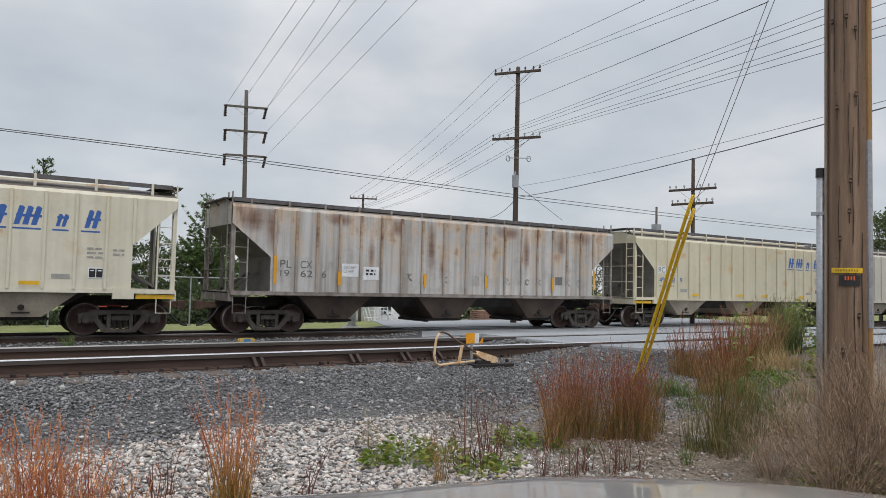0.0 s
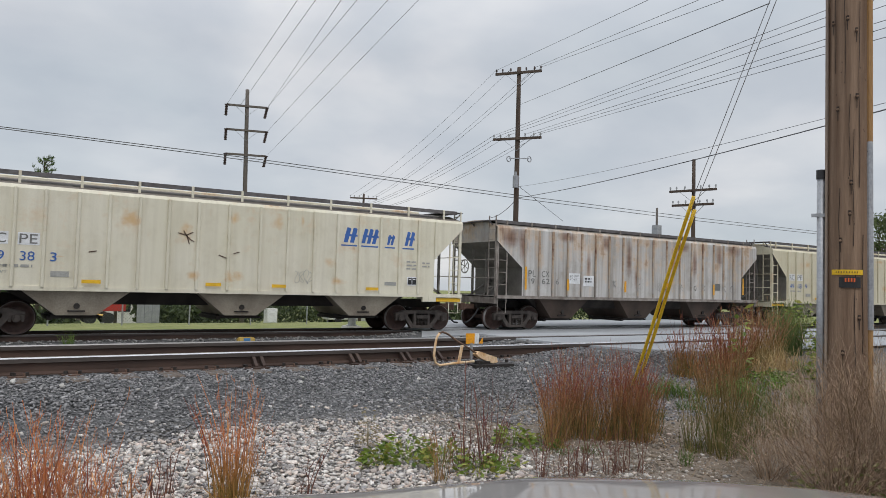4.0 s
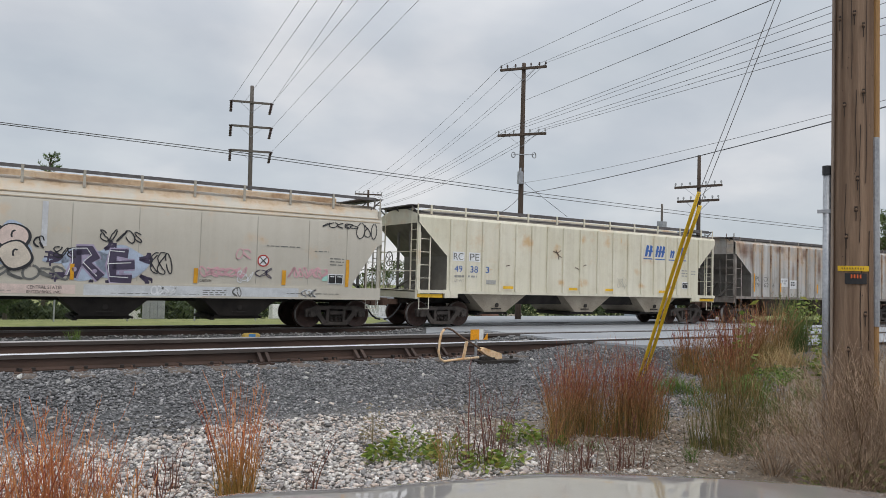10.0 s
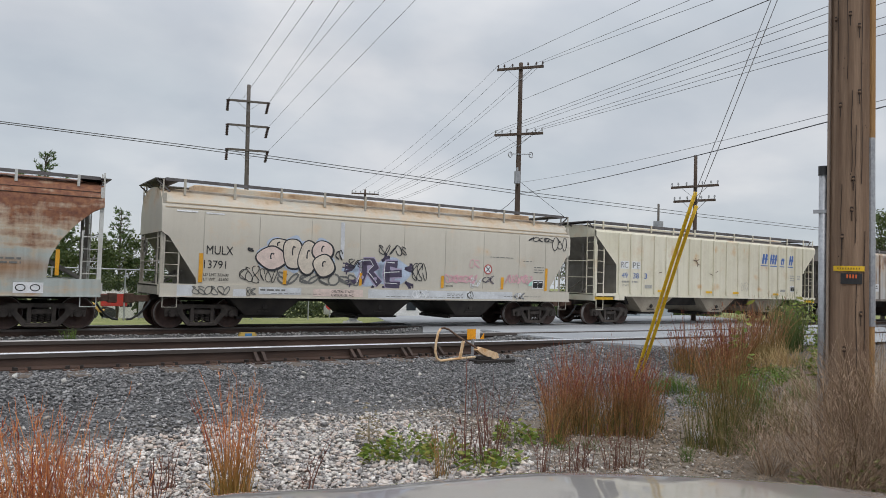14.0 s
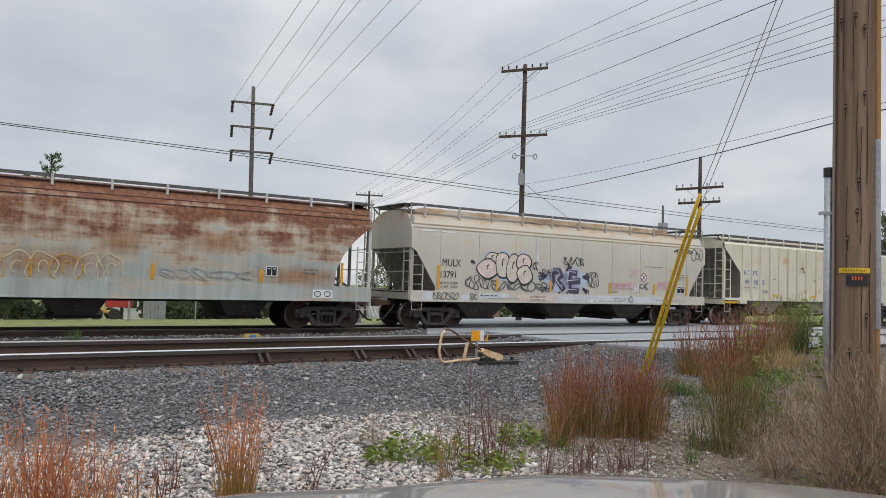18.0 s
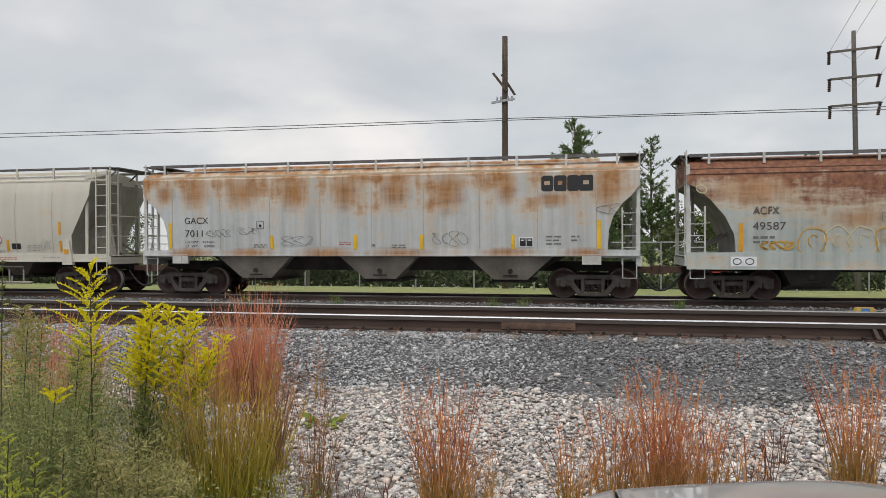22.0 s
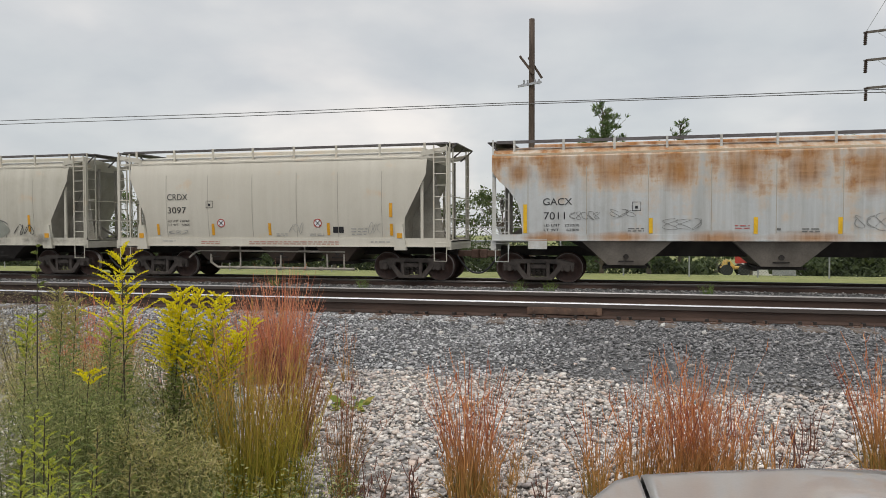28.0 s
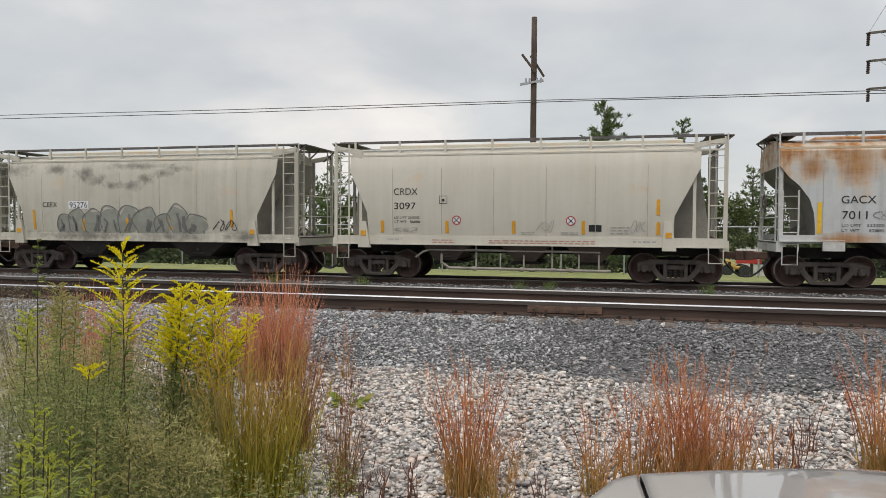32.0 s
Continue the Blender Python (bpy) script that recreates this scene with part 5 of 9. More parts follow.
scribble(bm, 0.55, 1.2, 1.04, 1.3, 4, 0.04)
scribble(bm, 5.1, 5.6, 1.0, 1.3, 3, 0.05)
for v in bm.verts:
    v.co.y = -1.584
tagged(part("graffiti", bm, M_patch, car_mulx), kind="stuff")

# rust-covered car
lettering(car_acfx, E, "AC FX", -6.31, 2.50, 0.23, M_spray_grey, 0.62)
lettering(car_acfx, E, "ACFX", -6.36, 2.50, 0.20, M_letter_brown, 0.72)
lettering(car_acfx, E, "49587", -6.36, 2.06, 0.22, M_letter_brown, 0.88)
bars(car_acfx, E, "small_print", lines_of_print(rng, -6.35, 1.82, 0.6, 2, 0.06, 0.07), M_spray_grey)
reflectors(car_acfx, E, [(-6.74, -6.62, 1.45, 2.25), (-1.98, -1.88, 1.5, 1.95), (1.08, 1.19, 1.5, 1.95), (4.27, 4.38, 1.47, 1.88), (7.0, 7.1, 1.5, 2.2)], M_rivet)
data_panel(car_acfx, E, 4.47, 4.85, 1.68, 2.0)
bm = B()
stroke(bm, [(-3.02, 2.28), (-2.80, 2.28), (-2.80, 2.51), (-3.02, 2.51), (-3.02, 2.27)], 0.02)
stroke(bm, [(-2.94, 2.38), (-2.88, 2.38)], 0.07)
part("plate_mark", decal_mesh(bm, car_acfx, E, 5.0, 0.012), M_spray_grey, car_acfx)
bars(car_acfx, E, "small_print", lines_of_print(rng, 5.7, 1.9, 0.5, 2, 0.05, 0.06), M_spray_grey)
for k, x in enumerate((-4.80, -4.15, -3.50, -2.85, -2.25, -1.65, -1.08, -0.52, 0.02)):
    bm = B()
    p = blob(x, 1.72, 0.36, 0.42, 2 + k % 3, k * 1.3)
    stroke(bm, p + p[:1], 0.032)
    q = blob(x + 0.03, 1.74, 0.13, 0.17, 1 + k % 2, k)
    stroke(bm, q[3:20], 0.028)
    part("graffiti", decal_mesh(bm, car_acfx, E, 0.2, 0.014), M_spray_cream if k % 3 else M_spray_gold, car_acfx)
tag(car_acfx, E, -6.15, -5.3, 1.48, 1.75, 4, 0.05, M_spray_gold, 0.016)
tag(car_acfx, E, 1.3, 4.0, 1.5, 1.85, 6, 0.03, M_faint, 0.016)
tag(car_acfx, E, -7.9, -7.6, 3.1, 3.4, 1, 0.03, M_spray_cream, 0.016)
for x0 in (-7.0, 6.0):
    on_sill(car_acfx, "lettering_patch", [(x0 + 0.05, x0 + 0.75, 1.02, 1.3)], M_patch, -1.577)

for x0 in (-7.0, 6.0):
    for dx in (0.22, 0.56):
        bm = B()
        p = blob(x0 + dx, 1.16, 0.11, 0.075, 0, 0)
        stroke(bm, p + p[:1], 0.025)
        for v in bm.verts:
            v.co.y = -1.581
        part("plate_mark", bm, M_black, car_acfx)

# pale blue car
lettering(car_gacx, TALL, "GACX", -6.58, 2.38, 0.21, M_black, 0.86)
lettering(car_gacx, TALL, "7011", -6.56, 1.95, 0.22, M_black, 0.63)
lettering(car_gacx, TALL, "LD LMT   223200", -6.56, 1.74, 0.075, M_black, 1.05)
lettering(car_gacx, TALL, "LT WT     62800", -6.56, 1.60, 0.075, M_black, 1.05)
reflectors(car_gacx, TALL, [(-7.18, -7.07, 1.54, 2.41), (-3.51, -3.40, 1.53, 1.98), (-0.66, -0.55, 1.52, 1.99), (1.51, 1.62, 1.52, 1.98), (4.35, 4.46, 1.52, 1.96), (6.91, 7.02, 1.52, 2.38)], M_yellow)
data_panel(car_gacx, TALL, 4.59, 5.03, 1.58, 1.88)
for x0, x1, gap in ((5.27, 5.62, 0.5), (5.64, 6.02, 0.35), (6.04, 6.38, 0.0), (6.38, 6.80, 0.4)):  # the owner's mark as plain dark shapes
    bm = B()
    bm.faces.new([bm.verts.new((x, 0, z)) for x, z in ((x0, 3.31), (x0 + 0.05, 3.26), (x1 - 0.03, 3.26), (x1, 3.30), (x1, 3.45), (x0, 3.45))])
    bm.faces.new([bm.verts.new((x, 0, z)) for x, z in ((x0, 3.57), (x1, 3.57), (x1, 3.69), (x1 - 0.04, 3.73), (x0 + 0.06, 3.73), (x0, 3.68))])
    w = (x1 - x0) * (1 - gap) / 2
    for a, b in ((x0, x0 + w), (x1 - w, x1)):
        bm.faces.new([bm.verts.new((x, 0, z)) for x, z in ((a, 3.45), (b, 3.45), (b, 3.57), (a, 3.57))])
    part("owner_mark", decal_mesh(bm, car_gacx, TALL, 0.06, 0.008), M_black, car_gacx)
bm = B()
stroke(bm, [(-3.98, 2.2), (-3.74, 2.2), (-3.74, 2.45), (-3.98, 2.45), (-3.98, 2.19)], 0.02)
stroke(bm, [(-3.90, 2.30), (-3.82, 2.30)], 0.08)
part("plate_mark", decal_mesh(bm, car_gacx, TALL, 5.0, 0.012), M_black, car_gacx)
for x0, x1, z0, z1, n in ((-5.8, -4.9, 1.92, 2.2, 5), (-4.6, -3.9, 2.0, 2.25, 3), (-3.1, -2.0, 1.6, 2.0, 3), (1.9, 3.0, 1.6, 2.1, 4), (6.9, 7.6, 2.5, 2.9, 2)):
    tag(car_gacx, TALL, x0, x1, z0, z1, n, 0.012, M_spray_grey)
bars(car_gacx, TALL, "small_print", lines_of_print(rng, -4.1, 1.66, 0.45, 2, 0.03, 0.04) + lines_of_print(rng, -0.05, 1.62, 0.1, 1, 0.06, 0.04) + lines_of_print(rng, 0.6, 1.64, 0.45, 2, 0.03, 0.04) + lines_of_print(rng, 5.4, 1.88, 0.45, 3, 0.04, 0.07) + lines_of_print(rng, 6.15, 1.88, 0.25, 2, 0.04, 0.07), M_spray_grey)
bars(car_gacx, TALL, "small_print", lines_of_print(rng, -1.15, 1.74, 0.4, 2, 0.02, 0.05), M_red)

# clean short car
R_ = ROUND
lettering(car_crdx, R_, "CRDX", -3.95, 2.67, 0.21, M_black, 0.78)
lettering(car_crdx, R_, "3097", -3.94, 2.22, 0.21, M_black, 0.71)
lettering(car_crdx, R_, "LD LMT 230000", -3.95, 1.92, 0.075, M_black, 0.83)
lettering(car_crdx, R_, "LT WT   56000", -3.93, 1.79, 0.075, M_black, 0.83)
reflectors(car_crdx, R_, [(-4.40, -4.30, 1.48, 1.86), (-2.28, -2.18, 1.47, 1.86), (-0.18, -0.08, 1.47, 1.87), (1.91, 2.01, 1.47, 1.87), (4.05, 4.15, 2.05, 2.5), (4.06, 4.16, 1.46, 1.84)], M_rivet)
bars(car_crdx, R_, "stencil_panel", [(2.12, 2.30, 1.55, 1.75), (2.32, 2.49, 1.55, 1.75)], M_black)
roundel(car_crdx, R_, -1.92, 1.88, 0.13)
roundel(car_crdx, R_, 1.59, 1.87, 0.13)
bm = B()
stroke(bm, [(-2.46, 2.40), (-2.22, 2.40), (-2.22, 2.63), (-2.46, 2.63), (-2.46, 2.39)], 0.02)
stroke(bm, [(-2.38, 2.50), (-2.30, 2.50)], 0.08)
part("plate_mark", decal_mesh(bm, car_crdx, R_, 5.0, 0.012), M_black, car_crdx)
for x0, x1 in ((0.55, 1.1), (3.35, 3.75), (-3.95, -3.2)):
    tag(car_crdx, R_, x0, x1, 1.5, 1.9 if x0 > 0 else 1.65, 3, 0.016, M_faint)
bars(car_crdx, R_, "small_print", lines_of_print(rng, 2.75, 1.66, 0.55, 3, 0.035, 0.05) + lines_of_print(rng, 0.1, 1.5, 0.4, 2, 0.03, 0.03) + lines_of_print(rng, 1.3, 1.5, 0.5, 2, 0.025, 0.03), M_faint)
on_sill(car_crdx, "small_print", lines_of_print(rng, -0.9, 1.24, 3.2, 2, 0.03, 0.04) + lines_of_print(rng, -2.7, 1.24, 0.7, 2, 0.03, 0.04), M_faint_red, -1.512)
on_sill(car_crdx, "small_print", lines_of_print(rng, -4.2, 1.26, 0.5, 1, 0.03, 0.03) + lines_of_print(rng, 3.4, 1.24, 0.7, 1, 0.04, 0.03), M_faint, -1.512)
for car in (car_crdx, car_cefx, car_last):
    for x in (-4.95, 4.42):   # tapered bolster posts
        bm = B()
        loft(bm, [[(x - 0.20, -1.60, 1.0), (x + 0.20, -1.60, 1.0), (x + 0.20, -1.45, 1.0), (x - 0.20, -1.45, 1.0)], [(x - 0.15, -1.60, 1.84), (x + 0.06, -1.60, 1.84), (x + 0.06, -1.45, 1.84), (x - 0.15, -1.45, 1.84)]])
        part("bolster_post", turn_up(bm), M_crdx if car is car_crdx else M_cefx, car)
        bm = B()
        box(bm, x - 0.11, x + 0.06, -1.612, -1.598, 1.38, 1.54)
        part("reflector", turn_up(bm), M_rivet, car)
# sooty short car
lettering(car_cefx, R_, "CEFX", -3.95, 2.30, 0.17, M_black, 0.62)
bars(car_cefx, R_, "lettering_patch", [(-2.85, -2.02, 2.24, 2.50)], M_patch, 0.008)
lettering(car_cefx, R_, "95276", -2.80, 2.27, 0.20, M_black, 0.74)
reflectors(car_cefx, R_, [(-4.40, -4.30, 1.5, 2.2), (-2.3, -2.2, 1.47, 1.86), (-0.5, -0.4, 1.5, 1.9), (1.2, 1.3, 1.5, 1.9), (3.55, 3.65, 1.6, 2.2)], M_rivet)
grng = random.Random(31)
x = -3.3
for k in range(9):   # faded rounded blocks that overlap, no letters
    a, b, lean = grng.uniform(0.30, 0.50), grng.uniform(0.36, 0.60), grng.uniform(-0.2, 0.2)
    z = 1.42 + b * 0.72
    x += a * 0.78
    def slant(pts):
        return [(px + lean * (pz - z), pz) for px, pz in pts]
    bm = B()
    fill(bm, slant(blob(x, z, a * 0.9, b * 0.9, 2 + k % 3, k)))
    part("graffiti", decal_mesh(bm, car_cefx, R_, 0.1, 0.010 + 0.0006 * k), M_greenblue, car_cefx)
    bm = B()
    p = slant(blob(x, z, a, b, 2 + k % 3, k * 1.7))
    stroke(bm, p[2:grng.randint(19, 27)], 0.035)
    for _ in range(2):
        u = grng.uniform(-0.6, 0.6) * a
        stroke(bm, slant([(x + u, z + b * grng.uniform(0.0, 0.6)), (x + u * 0.7 + 0.05, z - b * 0.1), (x + u + grng.uniform(-0.15, 0.15), 1.44)]), grng.uniform(0.05, 0.14))
    part("graffiti", decal_mesh(bm, car_cefx, R_, 0.1, 0.018 + 0.0006 * k), M_spray_grey, car_cefx)
    x += a * 0.78
tag(car_cefx, R_, 2.9, 3.8, 1.45, 1.9, 4, 0.025, M_spray_black)

# ---- utility poles and wires ----
M_pole = surf("dark_pole_wood", (0.055, 0.038, 0.028), (0.10, 0.07, 0.052), 0.9, 2.0, 30, 0.0, 0.4, (5, 5, 0.5))
M_pole_near = surf("brown_pole_wood", (0.135, 0.080, 0.048), (0.29, 0.195, 0.13), 0.85, 1.6, 26, 0.0, 0.6, (9, 9, 0.35))
M_pole_grey = surf("greyed_pole_wood", (0.14, 0.12, 0.105), (0.09, 0.078, 0.068), 0.9, 2.0, 30, 0.0, 0.4, (5, 5, 0.5))
M_insul = plain("brown_porcelain", (0.05, 0.03, 0.028), 0.3)
M_glassy = plain("grey_porcelain", (0.35, 0.36, 0.37), 0.3)
M_wire = plain("weathered_wire", (0.10, 0.10, 0.105), 0.6, 0.3)
M_galv = surf("galvanised_steel", (0.40, 0.41, 0.43), (0.30, 0.31, 0.33), 0.5, 4.0, 40, 0.5, 0.1)
M_tagred = plain("orange_mark", (0.75, 0.14, 0.03), 0.5)
M_tagink = plain("olive_ink", (0.30, 0.20, 0.02), 0.6)
M_knot = plain("dark_wood_knot", (0.04, 0.025, 0.018), 0.9)
M_yellow_guard = surf("yellow_plastic", (0.80, 0.52, 0.02), (0.70, 0.43, 0.015), 0.4, 3.0, 40, 0.0, 0.05)


def polar(az, r):
    return r * math.sin(radians(az)), r * math.cos(radians(az))


def pole_shaft(h, r0, r1, n=14, lean=(0, 0), knots=0):
    bm = B()
    rings = []
    for k in range(9):
        f = k / 8
        r = r0 + (r1 - r0) * f
        rings.append([(lean[0] * f + r * math.cos(2 * math.pi * i / n) * (1 + 0.03 * math.sin(i * 2.3 + k)), lean[1] * f + r * math.sin(2 * math.pi * i / n), -0.6 + (h + 0.6) * f) for i in range(n)])
    loft(bm, rings)
    return smooth(turn_up(bm))


def insulator(bm, p, drop, lean=(0, 0)):
    """A string of discs as one ribbed body."""
    p = Vector(p)
    rings = []
    for k in range(15):
        f = k / 14
        r = 0.12 if k < 2 else (0.105 if k % 2 else 0.06)
        c = p + Vector((lean[0] * f, lean[1] * f, 0.10 - (drop + 0.10) * f))
        rings.append([c + Vector((r * math.cos(a * 0.6283), r * math.sin(a * 0.6283), 0)) for a in range(10)])
    loft(bm, rings)


def pole(label, az, r, h, r0, material, arms=(), lean=(0, 0), r1=None):
    """arms: (height, half length, direction x, y, style)."""
    x, y = polar(az, r)
    z = ground_z(x, y)
    p = hub("utility_pole", pose(x, y, z), label, "utility pole", "utility poles")
    part("shaft", pole_shaft(h - z, r0, r1 or r0 * 0.65, lean=lean), material, p)
    ends = []
    for ha, half, dx, dy, style in arms:
        d = Vector((dx, dy, 0)).normalized()
        f = (ha - z) / (h - z)
        c = Vector((lean[0] * f, lean[1] * f, ha - z)) + Vector((-d.y, d.x, 0)) * -0.12
        bm = B()
        bar(bm, c - d * half, c + d * half, 0.10, 0.12)
        a = part("crossarm", turn_up(bm), material, p)
        bm = B()
        for s in (-1, 1):
            bar(bm, c + d * (half * 0.55 * s) + Vector((0, 0, -0.05)), c + Vector((0, 0, -0.62)), 0.04, 0.015)
        part("brace", turn_up(bm), M_galv if style != "dead" else M_pole, a)
        if style == "strain":
            for s in (-1, 1):
                bm = B()
                insulator(bm, c + d * (half * s) + Vector((0, 0, -0.08)), 0.62, (-0.18 * d.x if s > 0 else -0.05, -0.1))
                part("insulator", turn_up(bm), M_insul, a)
        elif style == "pins":
            for k in (-1.0, -0.72, -0.35, 0.35, 0.72, 1.0):
                bm = B()
                q = c + d * (half * 0.96 * k)
                tube(bm, [q + Vector((0, 0, 0.05)), q + Vector((0, 0, 0.16))], 0.02, 6)
                tube(bm, [q + Vector((0, 0, 0.14)), q + Vector((0, 0, 0.25))], 0.055, 8, 0.035)
                part("insulator", turn_up(bm), M_glassy if ha < 10 else M_insul, a)
        ends.append([Vector((x, y, z)) + c + d * (half * k) for k in (-1, -0.72, -0.35, 0.35, 0.72, 1)])
    return p, ends


pole_a, ends_a = pole("grey wooden pole with three crossarms and hanging insulators", 17.8, 46.0, 13.3, 0.17, M_pole_grey, ((12.25, 1.2, 0.95, -0.30, "strain"), (10.75, 1.2, 0.95, -0.30, "strain"), (9.25, 1.2, 0.95, -0.30, "strain")), (-0.25, 0))
ax, ay = polar(17.8, 46.0)
pole_b, ends_b = pole("tall dark wooden pole with two crossarms and a transformer", 38.67, 36.5, 12.75, 0.16, M_pole, ((12.45, 1.2, 0.75, -1.05, "pins"), (9.1, 1.25, 0.75, -1.05, "pins")))
pole_c, ends_c = pole("dark wooden pole with two short crossarms", 51.98, 40.0, 8.6, 0.13, M_pole, ((6.95, 1.25, 0.30, -1.0, "pins"), (6.2, 1.1, 0.30, -1.0, "pins")))
pole_d, _ = pole("bare pole with a small grey box", 49.37, 66.0, 8.9, 0.14, M_pole_grey)
pole_e, ends_e = pole("far wooden pole with one crossarm", 26.67, 65.0, 9.55, 0.14, M_pole, ((9.15, 1.2, 0.9, -0.4, "pins"),))
pole_f, ends_f = pole("tall dark pole with broken crossarms", -7.0, 40.0, 13.0, 0.19, M_pole, r1=0.15)
bm = B()
bar(bm, (-0.62, -0.2, 11.75), (0.12, -0.2, 10.75), 0.11, 0.13)
part("broken_crossarm", turn_up(bm), M_pole, pole_f)
bm = B()
bar(bm, (-0.2, 0.2, 11.75), (0.52, 0.2, 10.6), 0.11, 0.13)
part("broken_crossarm", turn_up(bm), M_pole, pole_f)
bm = B()
bar(bm, (-0.72, -0.22, 10.13), (0.55, -0.22, 10.31), 0.09, 0.12)
for k in (-0.4, -0.2, 0.2, 0.42):
    tube(bm, [(k, -0.22, 10.2), (k, -0.22, 10.45)], 0.05, 8)
part("crossarm", turn_up(bm), M_galv, pole_f)
bm = B()
box(bm, -0.28, 0.28, -0.3, 0.3, 8.9 - 1.7, 8.9 - 0.7)
part("equipment_box", turn_up(bm), M_galv, pole_d)
# fittings on pole b
bm = B()
tube(bm, [(-0.22, -0.2, 6.75), (-0.22, -0.2, 7.35)], 0.15, 12)
tube(bm, [(-0.22, -0.2, 7.35), (-0.22, -0.2, 7.55)], 0.05, 8)
part("transformer", turn_up(bm), M_galv, pole_b)
for s in (-1, 1):
    bm = B()
    bar(bm, (0, -0.15, 8.25), (0.42 * s, -0.15 - 0.3 * s, 8.25), 0.04, 0.04)
    tube(bm, [(0.42 * s + 0.12 * math.sin(a * 0.7), -0.15 - 0.3 * s, 8.22 + 0.14 * math.cos(a * 0.7)) for a in range(10)], 0.025, 6)
    part("bracket", turn_up(bm), M_galv, pole_b)

# the near pole, with conduits and tags
npx, npy = polar(62.12, 7.2)
npz = ground_z(npx, npy)
near_pole = hub("utility_pole", pose(npx, npy, npz), "stout brown wooden pole with grey conduit and small tags", "utility pole", "utility poles")
part("shaft", pole_shaft(12.5, 0.172, 0.13, 28), M_pole_near, near_pole)
side = Vector((math.cos(radians(62.12)), -math.sin(radians(62.12)), 0))   # to the viewer's right
front = Vector((-math.sin(radians(62.12)), -math.cos(radians(62.12)), 0))  # towards the viewer
def on_pole(s, f, z):
    return side * s + front * f + Vector((0, 0, z - npz))
bm = B()
tube(bm, [on_pole(-0.205, 0.03, npz - 0.2), on_pole(-0.205, 0.03, 2.72)], 0.034, 14)
conduit = part("conduit", smooth(turn_up(bm)), M_galv, near_pole, "grey steel conduit")
bm = B()
tube(bm, [on_pole(-0.205, 0.03, 2.70), on_pole(-0.205, 0.03, 2.78)], 0.040, 14)
part("cap", turn_up(bm), M_black, conduit)
for z in (2.38, 4.62):
    bm = B()
    bar(bm, on_pole(-0.28, 0.05, z), on_pole(-0.16, 0.05, z), 0.03, 0.03)
    part("strap", turn_up(bm), M_galv, near_pole)
bm = B()
bar(bm, on_pole(-0.163, 0.07, npz), on_pole(-0.150, 0.07, 12), 0.024, 0.02)
part("moulding", turn_up(bm), surf("pale_wooden_moulding", (0.34, 0.27, 0.22), (0.26, 0.20, 0.16), 0.85, 3, 30, 0, 0.3, (5, 5, 0.4)), near_pole)
for a0, z0, z1 in ((-8, 3.5, 4.9), (14, 2.1, 3.1), (-22, 1.9, 2.6), (30, 2.6, 4.2), (18, 1.0, 1.9), (-34, 3.6, 5.2), (40, 1.2, 2.2), (4, 2.7, 3.4)):
    bm = B()
    pts = [on_pole(0.1705 * math.sin(radians(a0 + 1.5 * math.sin(k))), 0.1705 * math.cos(radians(a0 + 1.5 * math.sin(k))), z0 + (z1 - z0) * k / 8) for k in range(9)]
    tube(bm, pts, 0.003, 5)
    part("crack", turn_up(bm), M_knot, near_pole)
bm = B()
tube(bm, [on_pole(0.165, 0.05, npz - 0.2), on_pole(0.155, 0.05, 11.5)], 0.026, 10)
part("moulding", turn_up(bm), surf("wooden_moulding", (0.30, 0.16, 0.05), (0.36, 0.21, 0.09), 0.8, 3, 30, 0, 0.3, (5, 5, 0.4)), near_pole)
bm = B()
tube(bm, [on_pole(0.165, 0.055, npz + 1.2), on_pole(0.158, 0.055, 3.0)], 0.030, 10)
part("pipe_sleeve", turn_up(bm), M_galv, near_pole)
def on_front(a, b, z0, z1, lift):
    """A small plate bent round the front of the pole, between two angles."""
    bm = B()
    r = 0.170 + lift
    for k in range(6):
        p, q = a + (b - a) * k / 6, a + (b - a) * (k + 1) / 6
        bm.faces.new([bm.verts.new(on_pole(r * math.sin(radians(t)), r * math.cos(radians(t)), z)) for t, z in ((p, z0), (q, z0), (q, z1), (p, z1))])
    return bm
part("tag", on_front(-43, 39, 1.860, 1.904, 0.006), M_yellow_guard, near_pole, "yellow tag strip")
part("tag", on_front(-22, 33, 1.752, 1.842, 0.005), M_black, near_pole, "black tag with orange bars")
for k in range(4):
    part("tag_bars", on_front(-7 + k * 7, -3 + k * 7, 1.800, 1.832, 0.010), M_tagred, near_pole)
for k in range(9):
    a = -30 + k * 6.5
    part("tag_bars", on_front(a, a + 3, 1.874, 1.890, 0.010), M_tagink, near_pole)
krng = random.Random(3)
for a, z in ((-1, 4.06), (-41, 4.04), (22, 3.95), (23, 3.38), (-26, 3.28), (8, 2.64), (5, 2.38), (-19, 2.15), (30, 1.5), (-12, 1.2), (12, 4.75), (-25, 5.0)):
    # a knot: a dark ragged eye with a pale stub
    part("knot", on_front(a - 4, a + 4, z - 0.02, z + 0.026, 0.003), M_knot, near_pole)
    part("knot", on_front(a - 1.2, a + 1.2, z - 0.10, z - 0.02, 0.0025), M_knot, near_pole)
    bm = B()
    tube(bm, [on_pole(0.168 * math.sin(radians(a)), 0.168 * math.cos(radians(a)), z), on_pole(0.184 * math.sin(radians(a)), 0.184 * math.cos(radians(a)), z + 0.002)], 0.013, 8, 0.008)
    part("knot", turn_up(bm), M_pole_near, near_pole)
for k in range(30):
    a, z = krng.uniform(-60, 60), krng.uniform(0.9, 5.5)
    part("knot", on_front(a, a + 1.6, z, z + 0.012, 0.003), M_knot, near_pole)


